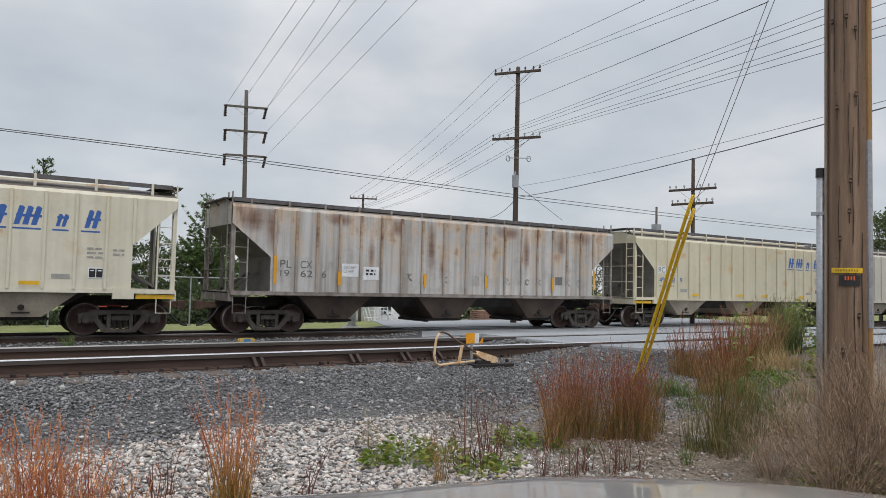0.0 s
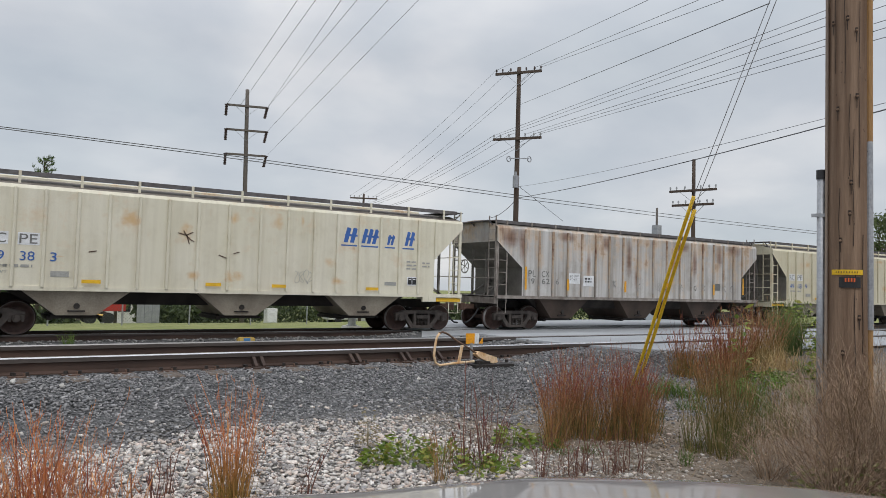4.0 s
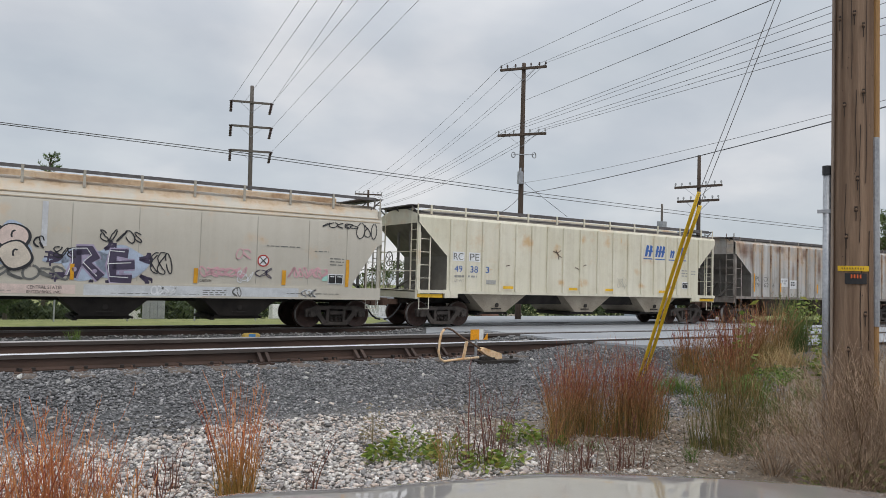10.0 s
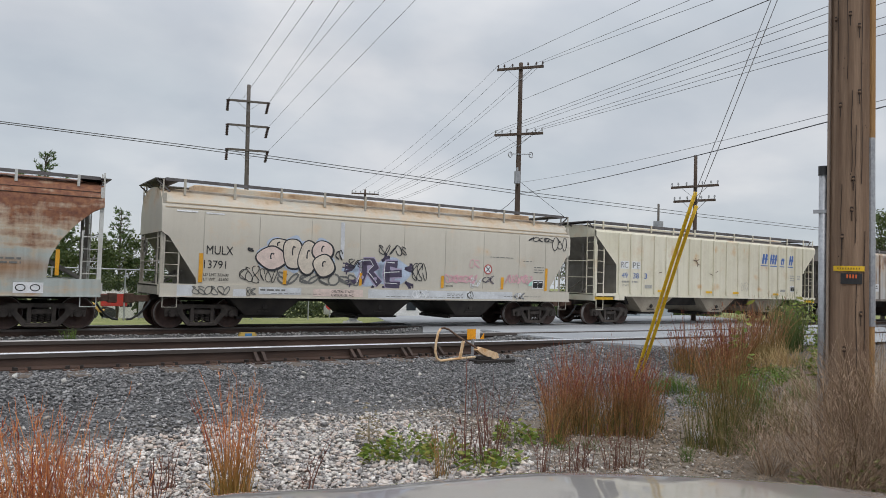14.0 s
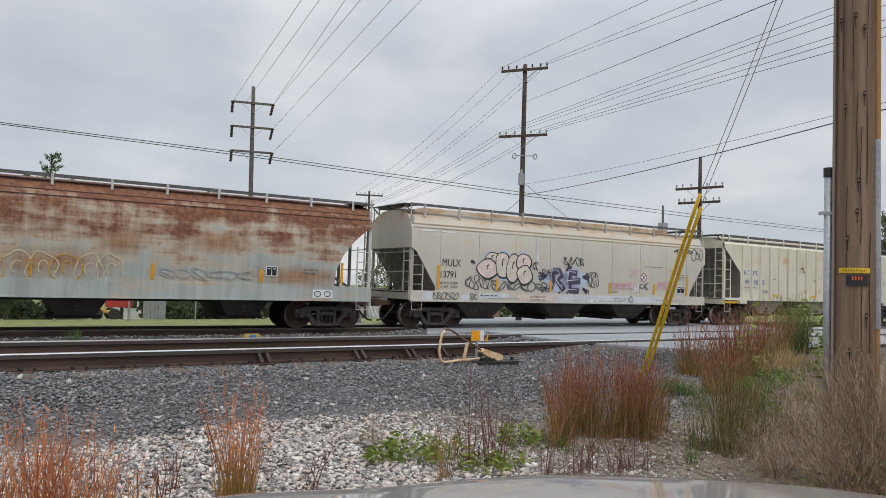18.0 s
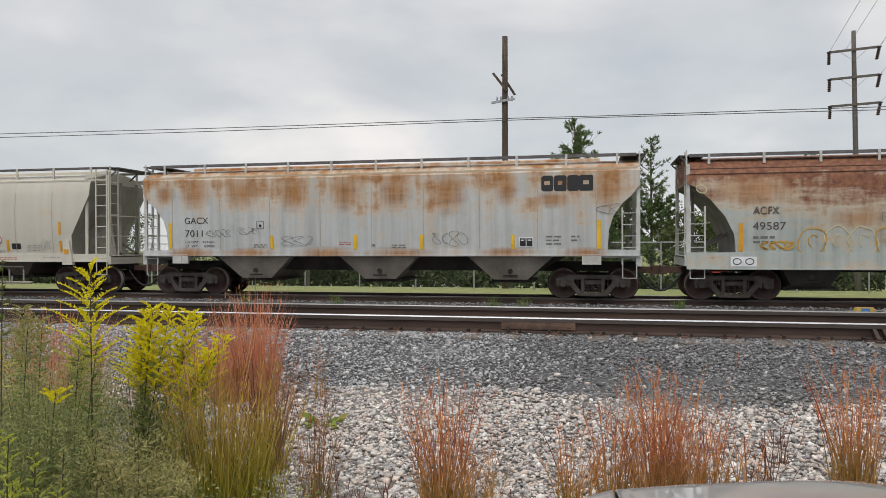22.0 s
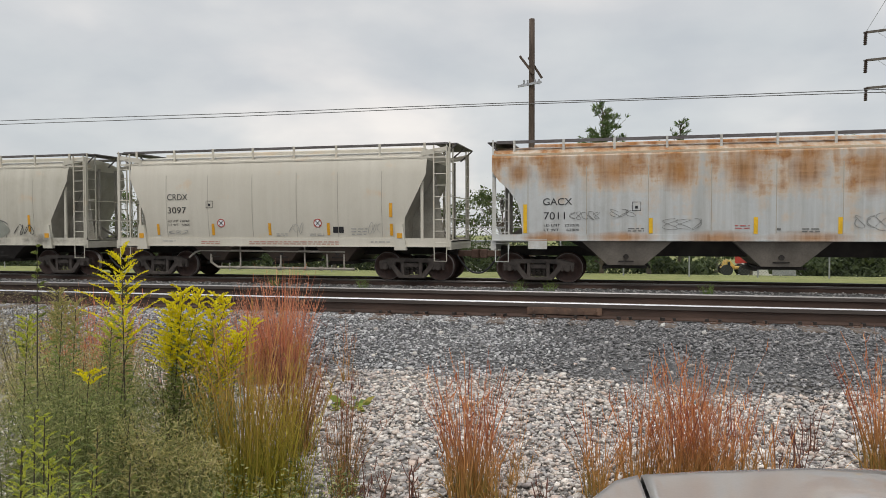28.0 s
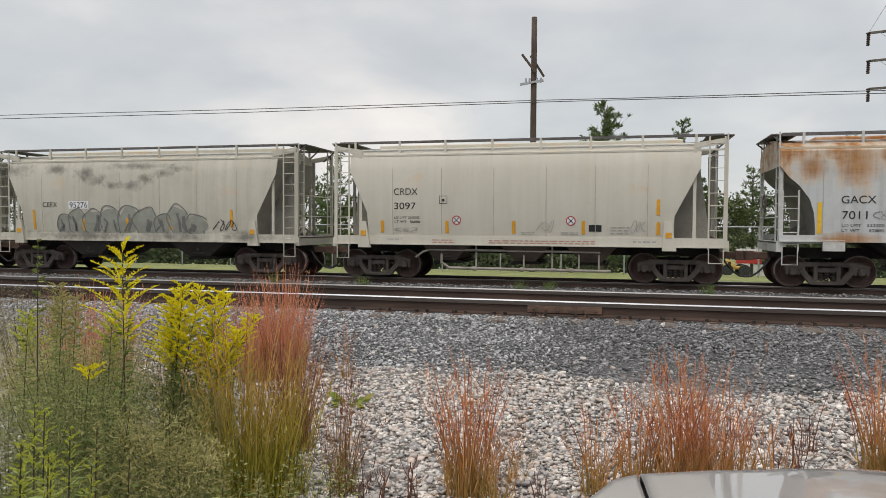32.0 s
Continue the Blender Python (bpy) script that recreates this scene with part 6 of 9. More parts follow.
def wire(label, a, b, sag, r, n=14, name="overhead_wire", more=()):
    a, b = Vector(a), Vector(b)
    pts = [a + (b - a) * (k / n) + Vector((0, 0, -4 * sag * (k / n) * (1 - k / n))) for k in range(n + 1)]
    bm = B()
    tube(bm, pts, r, 4)
    ob = part(name, turn_up(bm), M_wire)
    return tagged(ob, label, "wire", "overhead wires")


# two cables along the line of poles behind the train
WAY = ((-160, 9.3), (-110, 9.0), (-75, 8.75), (-40, 8.83), (-22, 8.62), (-4.9, 8.54), (0.9, 8.47), (12.6, 8.42), (31.8, 8.07), (50, 7.92), (69.6, 7.91), (110, 8.3))
for dz, dy in ((0, 0), (-0.28, -0.2)):
    bm = B()
    xs = np.linspace(-160, 110, 60)
    tube(bm, [(float(x), 39.7 + dy, float(np.interp(x, [w[0] for w in WAY], [w[1] for w in WAY])) + dz * (0.4 + 0.6 * abs(math.sin(x * 0.03)))) for x in xs], 0.022, 5)
    tagged(part("overhead_wire", turn_up(bm), M_wire), "dark telephone cable strung behind the train", "wire", "overhead wires")
# from pole a over the camera
for (arm, k), far in zip(((0, 0), (0, 2), (0, 5), (0, 5), (1, 5), (2, 5)), ((7.89, 20.54, 10.12), (8.39, 20.34, 10.18), (9.09, 20.04, 10.25), (9.52, 19.83, 10.29), (10.36, 19.41, 10.35), (11.17, 18.95, 10.4))):
    a, f = ends_a[arm][k], Vector(far)
    wire("thin bare power wire from a pole with three crossarms", a, a + (f - a) * 2.2, 0.0, 0.009)
# from pole b past the near pole, and on to the far pole
for k, far in zip((0, 1, 2, 3, 4, 5), ((17.33, 9.98, 8.66), (17.4, 9.86, 8.52), (17.44, 9.79, 8.33), (17.44, 9.79, 8.0), (17.44, 9.79, 7.83), (17.44, 9.79, 7.63))):
    a, f = ends_b[1][k] + Vector((0, 0, 0.2)), Vector(far)
    wire("thin power wire between two wooden poles", a, a + (f - a) * 1.7, 0.0, 0.008)
for k, far in zip((0, 4, 5), ((14.95, 13.28, 9.48), (15.76, 12.31, 9.36), (16.12, 11.84, 9.29))):
    a, f = ends_b[0][k] + Vector((0, 0, 0.2)), Vector(far)
    wire("thin power wire between two wooden poles", a, a + (f - a) * 1.9, 0.0, 0.008)
wire("thin power wire between two wooden poles", (22.79, 28.38, 10.82), (10.08, 6.52, 6.13), 0.0, 0.008)
for arm, ks in ((0, (0, 2, 4, 5)), (1, (0, 1, 2, 4, 5))):
    for k in ks:
        wire("thin power wire running to a far pole", ends_b[arm][k] + Vector((0, 0, 0.2)), ends_e[0][k] + Vector((0, 0, 0.2 - 1.2 * arm)), 0.5, 0.010)
wire("thick black service cable", (22.79, 28.38, 6.11), (14.43, 6.91, 5.24), 0.15, 0.013)
wire("thin grey service cable", (22.85, 28.33, 6.68), (14.43, 6.9, 5.37), 0.15, 0.006)
wire("thick black service cable", (22.79, 28.38, 6.11), (28.7, 38.48, 6.18), 0.2, 0.018)
wire("thin guy cable of a pole", (22.85, 28.33, 6.68), (25.58, 28.1, 5.15), 0.0, 0.012)

# guy of the near pole, with yellow plastic markers
g0, g1, g2 = Vector((7.71, 6.83, 0.70)), Vector((7.24, 5.62, 2.82)), Vector((6.73, 4.32, 4.66))
guy = hub("guy_wire", pose(*(g0 - (g1 - g0) * 0.18)), "steel guy wires with leaning yellow plastic markers", "guy wire")
o = guy.location
for off, up in ((-0.03, 1.0), (0.032, 0.94)):
    d = Vector((off * 0.75, -off * 0.65, 0))
    bm = B()
    tube(bm, [Vector((0, 0, -0.15)), g0 - o + d, g1 - o + d, g2 - o + d, g2 - o + (g2 - g1) * 1.0 + d * 2, g2 - o + (g2 - g1) * 2.4 + d * 3], 0.0045, 6)
    part("cable", turn_up(bm), M_galv, guy)
    bm = B()
    e0, e1 = Vector((0, 0, 0)) + d, (g1 - o) * up + d
    tube(bm, [e0 + (e1 - e0) * (k / 8) + Vector((0, 0, -0.02 * math.sin(k * 0.8))) for k in range(9)], 0.022, 10)
    part("marker", smooth(turn_up(bm)), M_yellow_guard, guy)

# ---- by the near track: switch lever, target, rail braces ----
M_lever = surf("peeling_pale_orange_paint", (0.82, 0.64, 0.43), (0.60, 0.33, 0.14), 0.7, 9.0, 40, 0.0, 0.2)
M_lever_dark = surf("bare_rusty_steel", (0.10, 0.065, 0.05), (0.20, 0.12, 0.08), 0.8, 6.0, 50, 0.2, 0.3)
M_orange = plain("orange_target_paint", (0.85, 0.36, 0.01), 0.5)
lever = hub("switch_stand", pose(0, 8.35, 0), "low hand-thrown switch lever in peeling pale orange paint", "switch stand")
bm = B()
tube(bm, [(6.0, 0.0, 0.62), (5.60, 0, 0.60), (5.42, 0, 0.585), (5.36, 0, 0.62), (5.33, 0, 0.72), (5.345, 0, 0.86), (5.37, 0, 0.97), (5.41, 0, 1.02)], 0.017, 8)
part("handle", smooth(turn_up(bm)), M_lever, lever)
bm = B()
tube(bm, [(5.40, 0, 1.02), (5.46, 0.0, 1.035), (5.54, 0.0, 1.01), (5.70, 0, 0.91), (5.86, 0, 0.83), (6.04, 0, 0.73)], 0.014, 8)
part("throw_bar", smooth(turn_up(bm)), M_lever_dark, lever)
bm = B()
plate(bm, [(6.0, 0.72), (6.06, 0.76), (6.36, 0.67), (6.38, 0.60), (6.30, 0.585), (6.10, 0.655)], 1, -0.05, 0.05)
part("lever_foot", turn_up(bm), M_lever, lever)
bm = B()
bar(bm, (5.74, 0, 0.62), (5.79, 0, 0.85), 0.032, 0.032)
part("stop", turn_up(bm), M_lever, lever)
bm = B()
box(bm, 5.95, 6.62, -0.12, 0.9, 0.52, 0.578)
box(bm, 6.06, 6.24, -0.06, 0.10, 0.57, 0.62)
for x in (6.0, 6.5):
    tube(bm, [(x, -0.1, 0.6), (x, -0.1, 0.64)], 0.025, 6)
part("base_plate", turn_up(bm), M_under, lever)
target = hub("switch_target", pose(6.14, 8.62, 0.57), "small switch target with orange and white blades", "switch target")
bm = B()
tube(bm, [(0, 0, 0), (0, 0, 0.28)], 0.02, 8)
part("post", turn_up(bm), M_galv, target)
for x0, x1, y, mat in ((-0.10, 0.05, 0.0, M_orange), (0.052, 0.13, 0.004, M_patch)):
    bm = B()
    box(bm, x0, x1, y - 0.004, y + 0.004, 0.27, 0.42)
    part("blade", turn_up(bm), mat, target)
bm = B()
plate(bm, [(0.13, 0.27), (0.20, 0.27), (0.20, 0.36)], 1, -0.006, 0.002)
part("blade", turn_up(bm), M_orange, target)
for x in (3.09, 4.42, 5.21, 5.73):
    bm = B()
    plate(bm, [(NEAR_Y - 0.075, NEAR_TOP - 0.16), (NEAR_Y - 0.19, NEAR_TOP - 0.175), (NEAR_Y - 0.19, NEAR_TOP - 0.155), (NEAR_Y - 0.05, NEAR_TOP - 0.06), (NEAR_Y - 0.02, NEAR_TOP - 0.06)], 0, x - 0.07, x - 0.03)
    plate(bm, [(NEAR_Y - 0.075, NEAR_TOP - 0.16), (NEAR_Y - 0.19, NEAR_TOP - 0.175), (NEAR_Y - 0.19, NEAR_TOP - 0.155), (NEAR_Y - 0.05, NEAR_TOP - 0.06), (NEAR_Y - 0.02, NEAR_TOP - 0.06)], 0, x + 0.03, x + 0.07)
    box(bm, x - 0.1, x + 0.1, NEAR_Y - 0.24, NEAR_Y - 0.08, NEAR_TOP - 0.195, NEAR_TOP - 0.175)
    part("rail_brace", turn_up(bm), M_rail, track_near)
bm = B()   # joint bar with bolts
box(bm, -1.15, -0.25, NEAR_Y - 0.045, NEAR_Y - 0.012, NEAR_TOP - 0.145, NEAR_TOP - 0.06)
for k in range(6):
    tube(bm, [(-1.08 + k * 0.15, NEAR_Y - 0.07, NEAR_TOP - 0.10), (-1.08 + k * 0.15, NEAR_Y - 0.04, NEAR_TOP - 0.10)], 0.018, 6)
part("joint_bar", turn_up(bm), M_lever_dark, track_near)
tp = B()
box(tp, -0.10, 0.10, -0.17, 0.17, 0.0, 0.02)
for y in (-0.12, 0.12):
    tube(tp, [(0.05, y, 0.02), (0.05, y, 0.05)], 0.014, 6)
TP = part("tie_plate", turn_up(tp), M_coupler, track_near)
TP.matrix_basis = pose(-16.0, NEAR_Y, NEAR_TOP - 0.203)
for k in range(1, 52):
    share("tie_plate", TP, track_near, pose(-16.0 + k * 0.5, NEAR_Y, NEAR_TOP - 0.203))
sk = B()
box(sk, -0.018, 0.018, -0.03, 0.03, 0.0, 0.035)
box(sk, -0.012, 0.012, -0.012, 0.012, -0.06, 0.0)
SK = part("spike", turn_up(sk), M_under, track_near)
SK.matrix_basis = pose(-16.05, NEAR_Y - 0.085, NEAR_TOP - 0.182)
for k in range(1, 52):
    for dx in (-0.06, 0.07):
        share("spike", SK, track_near, pose(-16.0 + k * 0.5 + dx + rng.uniform(-0.015, 0.015), NEAR_Y - 0.088, NEAR_TOP - 0.182, 0, rng.uniform(-6, 6), rng.uniform(-20, 20)))
# a painted drum lid lying by the far track
lid = hub("marker_block", pose(7.0, 21.35, ground_z(7.0, 21.35) - 0.02), "low yellow and blue painted block beside the far track", "marker")
bm = B()
box(bm, -0.26, 0.26, -0.1, 0.1, 0, 0.22)
bmesh.ops.bevel(bm, geom=bm.edges[:], offset=0.04, segments=2, affect="EDGES")
part("block", turn_up(bm), plain("faded_yellow_paint", (0.55, 0.38, 0.10), 0.7), lid)
bm = B()
box(bm, -0.10, 0.10, -0.115, -0.098, 0.03, 0.20)
part("band", turn_up(bm), plain("faded_blue_paint", (0.07, 0.22, 0.45), 0.7), lid)

# ---- beyond the train ----
M_shed = surf("pale_blue_grey_cladding", (0.36, 0.41, 0.44), (0.42, 0.46, 0.48), 0.7, 2.0, 30, 0.0, 0.1)
M_shed_dark = surf("shaded_roof_felt", (0.18, 0.19, 0.20), (0.24, 0.25, 0.26), 0.8, 2.0, 30, 0.0, 0.1)
M_concrete = surf("pale_concrete", (0.42, 0.41, 0.39), (0.52, 0.51, 0.48), 0.85, 2.0, 30, 0.0, 0.2)
M_wall_w = surf("off_white_wall", (0.70, 0.70, 0.68), (0.60, 0.60, 0.57), 0.8, 1.0, 20, 0.0, 0.1)
M_wall_c = surf("cream_wall", (0.52, 0.46, 0.36), (0.44, 0.38, 0.30), 0.8, 1.0, 20, 0.0, 0.1)
M_glass = plain("dark_window_glass", (0.03, 0.035, 0.04), 0.12)


def thing(name, label, category, x, y, z=None, turn=0, group=""):
    return hub(name, pose(x, y, ground_z(x, y) if z is None else z, 0, 0, turn), label, category, group)


post = thing("signal_post", "grey steel post on a concrete foot", "post", 13.7, 28.0)
bm = B()
tube(bm, [(0, 0, 0.15), (0, 0, 0.95)], 0.17, 14)
tube(bm, [(0, 0, 0.12), (0, 0, 0.2)], 0.25, 14)
part("shaft", turn_up(bm), M_galv, post)
bm = B()
loft(bm, [[(-0.42, -0.42, -0.2), (0.42, -0.42, -0.2), (0.42, 0.42, -0.2), (-0.42, 0.42, -0.2)], [(-0.30, -0.30, 0.16), (0.30, -0.30, 0.16), (0.30, 0.30, 0.16), (-0.30, 0.30, 0.16)]])
part("foot", turn_up(bm), M_concrete, post)


def building(label, x, y, w, d, h, wall, roof, gable=True, turn=0, windows=2, name="building"):
    b = thing(name, label, "building", x, y, None, turn)
    bm = B()
    if gable:
        plate(bm, [(-w / 2, -0.5), (w / 2, -0.5), (w / 2, h), (0, h + w * 0.28), (-w / 2, h)], 1, -d / 2, d / 2)
    else:
        box(bm, -w / 2, w / 2, -d / 2, d / 2, -0.5, h)
    part("wall", turn_up(bm), wall, b)
    bm = B()
    if gable:
        for s in (-1, 1):
            plate(bm, [(s * (w / 2 + 0.15), h - 0.08), (0, h + w * 0.28 + 0.02), (0, h + w * 0.28 + 0.12), (s * (w / 2 + 0.15), h + 0.02)], 1, -d / 2 - 0.2, d / 2 + 0.2)
    else:
        box(bm, -w / 2 - 0.15, w / 2 + 0.15, -d / 2 - 0.15, d / 2 + 0.15, h, h + 0.18)
    part("roof", turn_up(bm), roof, b)
    for k in range(windows):
        xk = -w / 2 + w * (k + 0.5) / windows
        bm = B()
        box(bm, xk - 0.5, xk + 0.5, -d / 2 - 0.03, -d / 2 + 0.05, h * 0.45, h * 0.85)
        part("window", turn_up(bm), M_glass, b)
    return b


building("small pale blue-grey gabled shed beside the road", 42.0, 37.0, 2.6, 3.0, 1.05, M_shed, M_shed_dark, True, -20, 0, "shed")
building("low off-white building behind the hedge", 33.0, 60.0, 5.0, 4.0, 1.9, M_wall_w, M_shed_dark, False, 0, 2)
building("long low cream building across the road", 45.0, 62.0, 6.5, 5.0, 1.6, M_wall_c, M_shed_dark, False, -10, 3)
building("low off-white building among far trees", -16.0, 70.0, 9.0, 5.0, 3.2, M_wall_w, M_shed_dark, False, 0, 4)
building("low off-white building among far trees", 13.0, 72.0, 5.0, 5.0, 3.3, M_wall_w, M_shed_dark, False, 0, 2)

stop = thing("stop_sign", "red octagonal stop sign on a steel post", "road sign", 27.0, 60.0)
bm = B()
tube(bm, [(0, 0, -0.3), (0, 0, 1.55)], 0.04, 8)
part("post", turn_up(bm), M_galv, stop)
bm = B()
plate(bm, [(0.40 * math.cos(radians(22.5 + 45 * k)), 1.25 + 0.40 * math.sin(radians(22.5 + 45 * k))) for k in range(8)], 1, -0.08, -0.05)
part("plate", turn_up(bm), M_red, stop)
bm = B()
box(bm, -0.26, 0.26, -0.09, -0.078, 1.17, 1.33)
part("legend_bar", turn_up(bm), M_patch, stop)


def vehicle(name, label, x, y, body_mat, L, h, cab, turn):
    v = thing(name, label, "vehicle", x, y, None, turn)
    bm = B()
    box(bm, -L / 2, L / 2, -0.9, 0.9, 0.4, h * 0.55)
    loft(bm, [[(-L / 2 + cab[0], -0.88, h * 0.55), (L / 2 - cab[1], -0.88, h * 0.55), (L / 2 - cab[1], 0.88, h * 0.55), (-L / 2 + cab[0], 0.88, h * 0.55)], [(-L / 2 + cab[0] + 0.2, -0.78, h), (L / 2 - cab[1] - 0.35, -0.78, h), (L / 2 - cab[1] - 0.35, 0.78, h), (-L / 2 + cab[0] + 0.2, 0.78, h)]])
    bmesh.ops.bevel(bm, geom=bm.edges[:], offset=0.06, segments=2, affect="EDGES")
    part("body", turn_up(bm), body_mat, v)
    bm = B()
    box(bm, -L / 2 + cab[0] + 0.35, L / 2 - cab[1] - 0.5, -0.90, -0.80, h * 0.60, h * 0.90)
    part("window", turn_up(bm), M_glass, v)
    for s in (-1, 1):
        for y_ in (-0.8, 0.8):
            bm = B()
            tube(bm, [(s * L * 0.32, y_ - 0.1, 0.34), (s * L * 0.32, y_ + 0.1, 0.34)], 0.34, 18)
            part("wheel", turn_up(bm), M_black, v)
    return v


vehicle("delivery_van", "white van with dark windows parked beyond the grass", 30.0, 62.0, M_wall_w, 4.6, 2.2, (0.1, 1.0), 0)
vehicle("truck", "yellow work truck parked beyond the grass", 6.46, 47.0, plain("work_truck_yellow", (0.62, 0.40, 0.08), 0.5), 1.5, 0.95, (0.1, 0.7), 0)
sign = thing("sign_board", "red board with a white edge beyond the grass", "sign", 7.43, 48.0)
bm = B()
box(bm, -0.75, 0.75, -0.05, 0.0, 0.75, 1.65)
part("board", turn_up(bm), M_red, sign)
bm = B()
box(bm, -0.75, 0.75, -0.06, -0.045, 1.50, 1.65)
part("edge", turn_up(bm), M_patch, sign)
for s in (-0.6, 0.6):
    bm = B()
    box(bm, s - 0.05, s + 0.05, 0.0, 0.08, -0.3, 1.6)
    part("leg", turn_up(bm), M_galv, sign)
stack = thing("sheet_stack", "upright grey metal sheets leaning together", "metal sheets", 8.9, 45.0)
for k in range(6):
    bm = B()
    plate(bm, [(-0.62 + k * 0.21, 0.0), (-0.42 + k * 0.21, 0.0), (-0.42 + k * 0.21, 1.25 + 0.05 * (k % 3)), (-0.62 + k * 0.21, 1.28 - 0.05 * (k % 2))], 1, -0.04 + 0.03 * (k % 2), 0.04 + 0.03 * (k % 2))
    part("sheet", turn_up(bm), M_galv, stack)
whitebox = thing("utility_cabinet", "small white utility cabinet on the grass", "cabinet", 15.2, 42.0)
bm = B()
box(bm, -0.32, 0.32, -0.3, 0.3, -0.1, 0.85)
bmesh.ops.bevel(bm, geom=bm.edges[:], offset=0.03, segments=2, affect="EDGES")
part("case", turn_up(bm), M_wall_w, whitebox)
bm = B()
box(bm, -0.27, 0.27, -0.315, -0.295, 0.05, 0.78)
part("door", turn_up(bm), M_patch, whitebox)
pallets = thing("pallet_stack", "stack of reddish wooden pallets by the road", "pallets", 33.0, 45.0)
for k in range(5):
    bm = B()
    for j in range(5):
        box(bm, -0.8 + j * 0.34, -0.55 + j * 0.34, -0.5, 0.5, 0.12 + k * 0.15, 0.15 + k * 0.15)
    for yy in (-0.45, 0.0, 0.4):
        box(bm, -0.8, 0.8, yy, yy + 0.07, 0.02 + k * 0.15, 0.12 + k * 0.15)
    part("pallet", turn_up(bm), surf("reddish_pallet_wood", (0.30, 0.16, 0.11), (0.38, 0.24, 0.17), 0.85, 4, 30, 0, 0.2) if k == 0 else bpy.data.materials["reddish_pallet_wood"], pallets)
rack = thing("pipe_rack", "rack of pale pipes and posts beyond the road", "pipe rack", 25.5, 47.0)
prng = random.Random(8)
for k in range(26):
    x = prng.uniform(-1.3, 1.3)
    bm = B()
    if k % 3:
        tube(bm, [(x, prng.uniform(-0.5, 0.5), 0), (x + prng.uniform(-0.25, 0.25), prng.uniform(-0.5, 0.5), prng.uniform(0.7, 1.25))], 0.035, 6)
    else:
        z = prng.uniform(0.2, 1.1)
        tube(bm, [(x - 0.6, 0.1 * k % 1 - 0.5, z), (x + 0.7, 0.1 * k % 1 - 0.5, z + prng.uniform(-0.1, 0.1))], 0.035, 6)
    part("pipe", turn_up(bm), M_wall_w, rack)

fence = hub("chain_link_fence", pose(0, 36.0, 0), "tall chain-link fence with a pipe rail along the grass", "fence")
M_mesh = plain("dull_fence_wire", (0.16, 0.19, 0.17), 0.6, 0.5)
for k in range(-14, 6):
    bm = B()
    x = k * 3.0
    tube(bm, [(x, 0, -0.8), (x, 0, 1.78)], 0.035, 8)
    part("post", turn_up(bm), M_galv, fence)
bm = B()
tube(bm, [(-42, 0, 1.74), (15, 0, 1.74)], 0.028, 8)
part("top_rail", turn_up(bm), M_galv, fence)
fv, ff = [], []
for k in range(380):
    x = -42 + k * 0.15
    for s in (-1, 1):
        a = len(fv)
        fv += [(x, -0.004 * s, -0.6), (x + 0.007, -0.004 * s, -0.6), (x + s * 2.3 + 0.007, -0.004 * s, 1.72), (x + s * 2.3, -0.004 * s, 1.72)]
        ff.append((a, a + 1, a + 2, a + 3))
tagged(raw("wire_mesh", fv, ff, M_mesh, fence), kind="stuff")

# ---- the parked car's bonnet, in front of the camera ----
def car_paint():
    m, ns, ls, b = shader("dusty_grey_car_paint", 0.3, 0.2)
    dust = ramp(ns, ls, noise_node(ns, ls, 3.0, 6), 0.35, 0.75)
    c = mixed(ns, ls, times(ns, ls, dust, 0.35), (0.30, 0.28, 0.272), (0.40, 0.375, 0.355))
    c = mixed(ns, ls, 0.25, c, ramp(ns, ls, noise_node(ns, ls, 160, 2), 0.3, 0.7, (0.8, 0.8, 0.8), (1.15, 1.15, 1.15)), "MULTIPLY")
    ls.new(c, b.inputs["Base Color"])
    ls.new(ramp(ns, ls, dust, 0, 1, (0.32,) * 3, (0.50,) * 3), b.inputs["Roughness"])
    b.inputs["Coat Weight"].default_value, b.inputs["Coat Roughness"].default_value = 1.0, 0.03
    b.inputs["Coat IOR"].default_value = 1.6
    return m


M_car = car_paint()
M_trim = plain("black_rubber", (0.015, 0.015, 0.016), 0.6)
NOSE = ((-0.10, 1.45), (-0.07, 1.60), (-0.018, 1.735), (0.034, 1.784), (0.193, 1.851), (0.39, 1.908), (0.587, 1.945), (0.75, 1.90), (0.93, 1.84), (1.194, 1.80), (1.452, 1.745), (1.681, 1.633), (1.936, 1.469), (2.138, 1.275), (2.236, 1.134))


def sweep(u):
    """Direction back along the bonnet at u across."""
    return Vector((0.16 - 0.5 * u, -0.97))



def bonnet_z(u, v):
    """Height over the bonnet: u across from 0 to 1, v back from the nose."""
    roll = -0.07 * max(0.0, 1 - v / 0.05) ** 2
    ridge = 0.010 * (1 / (1 + math.exp(-(u - 0.34 - 0.12 * v) * 60))) * (1 / (1 + math.exp((u - 0.80 + 0.10 * v) * 60)))
    return 1.098 + roll + ridge * min(1.0, v / 0.12) + 0.115 * v


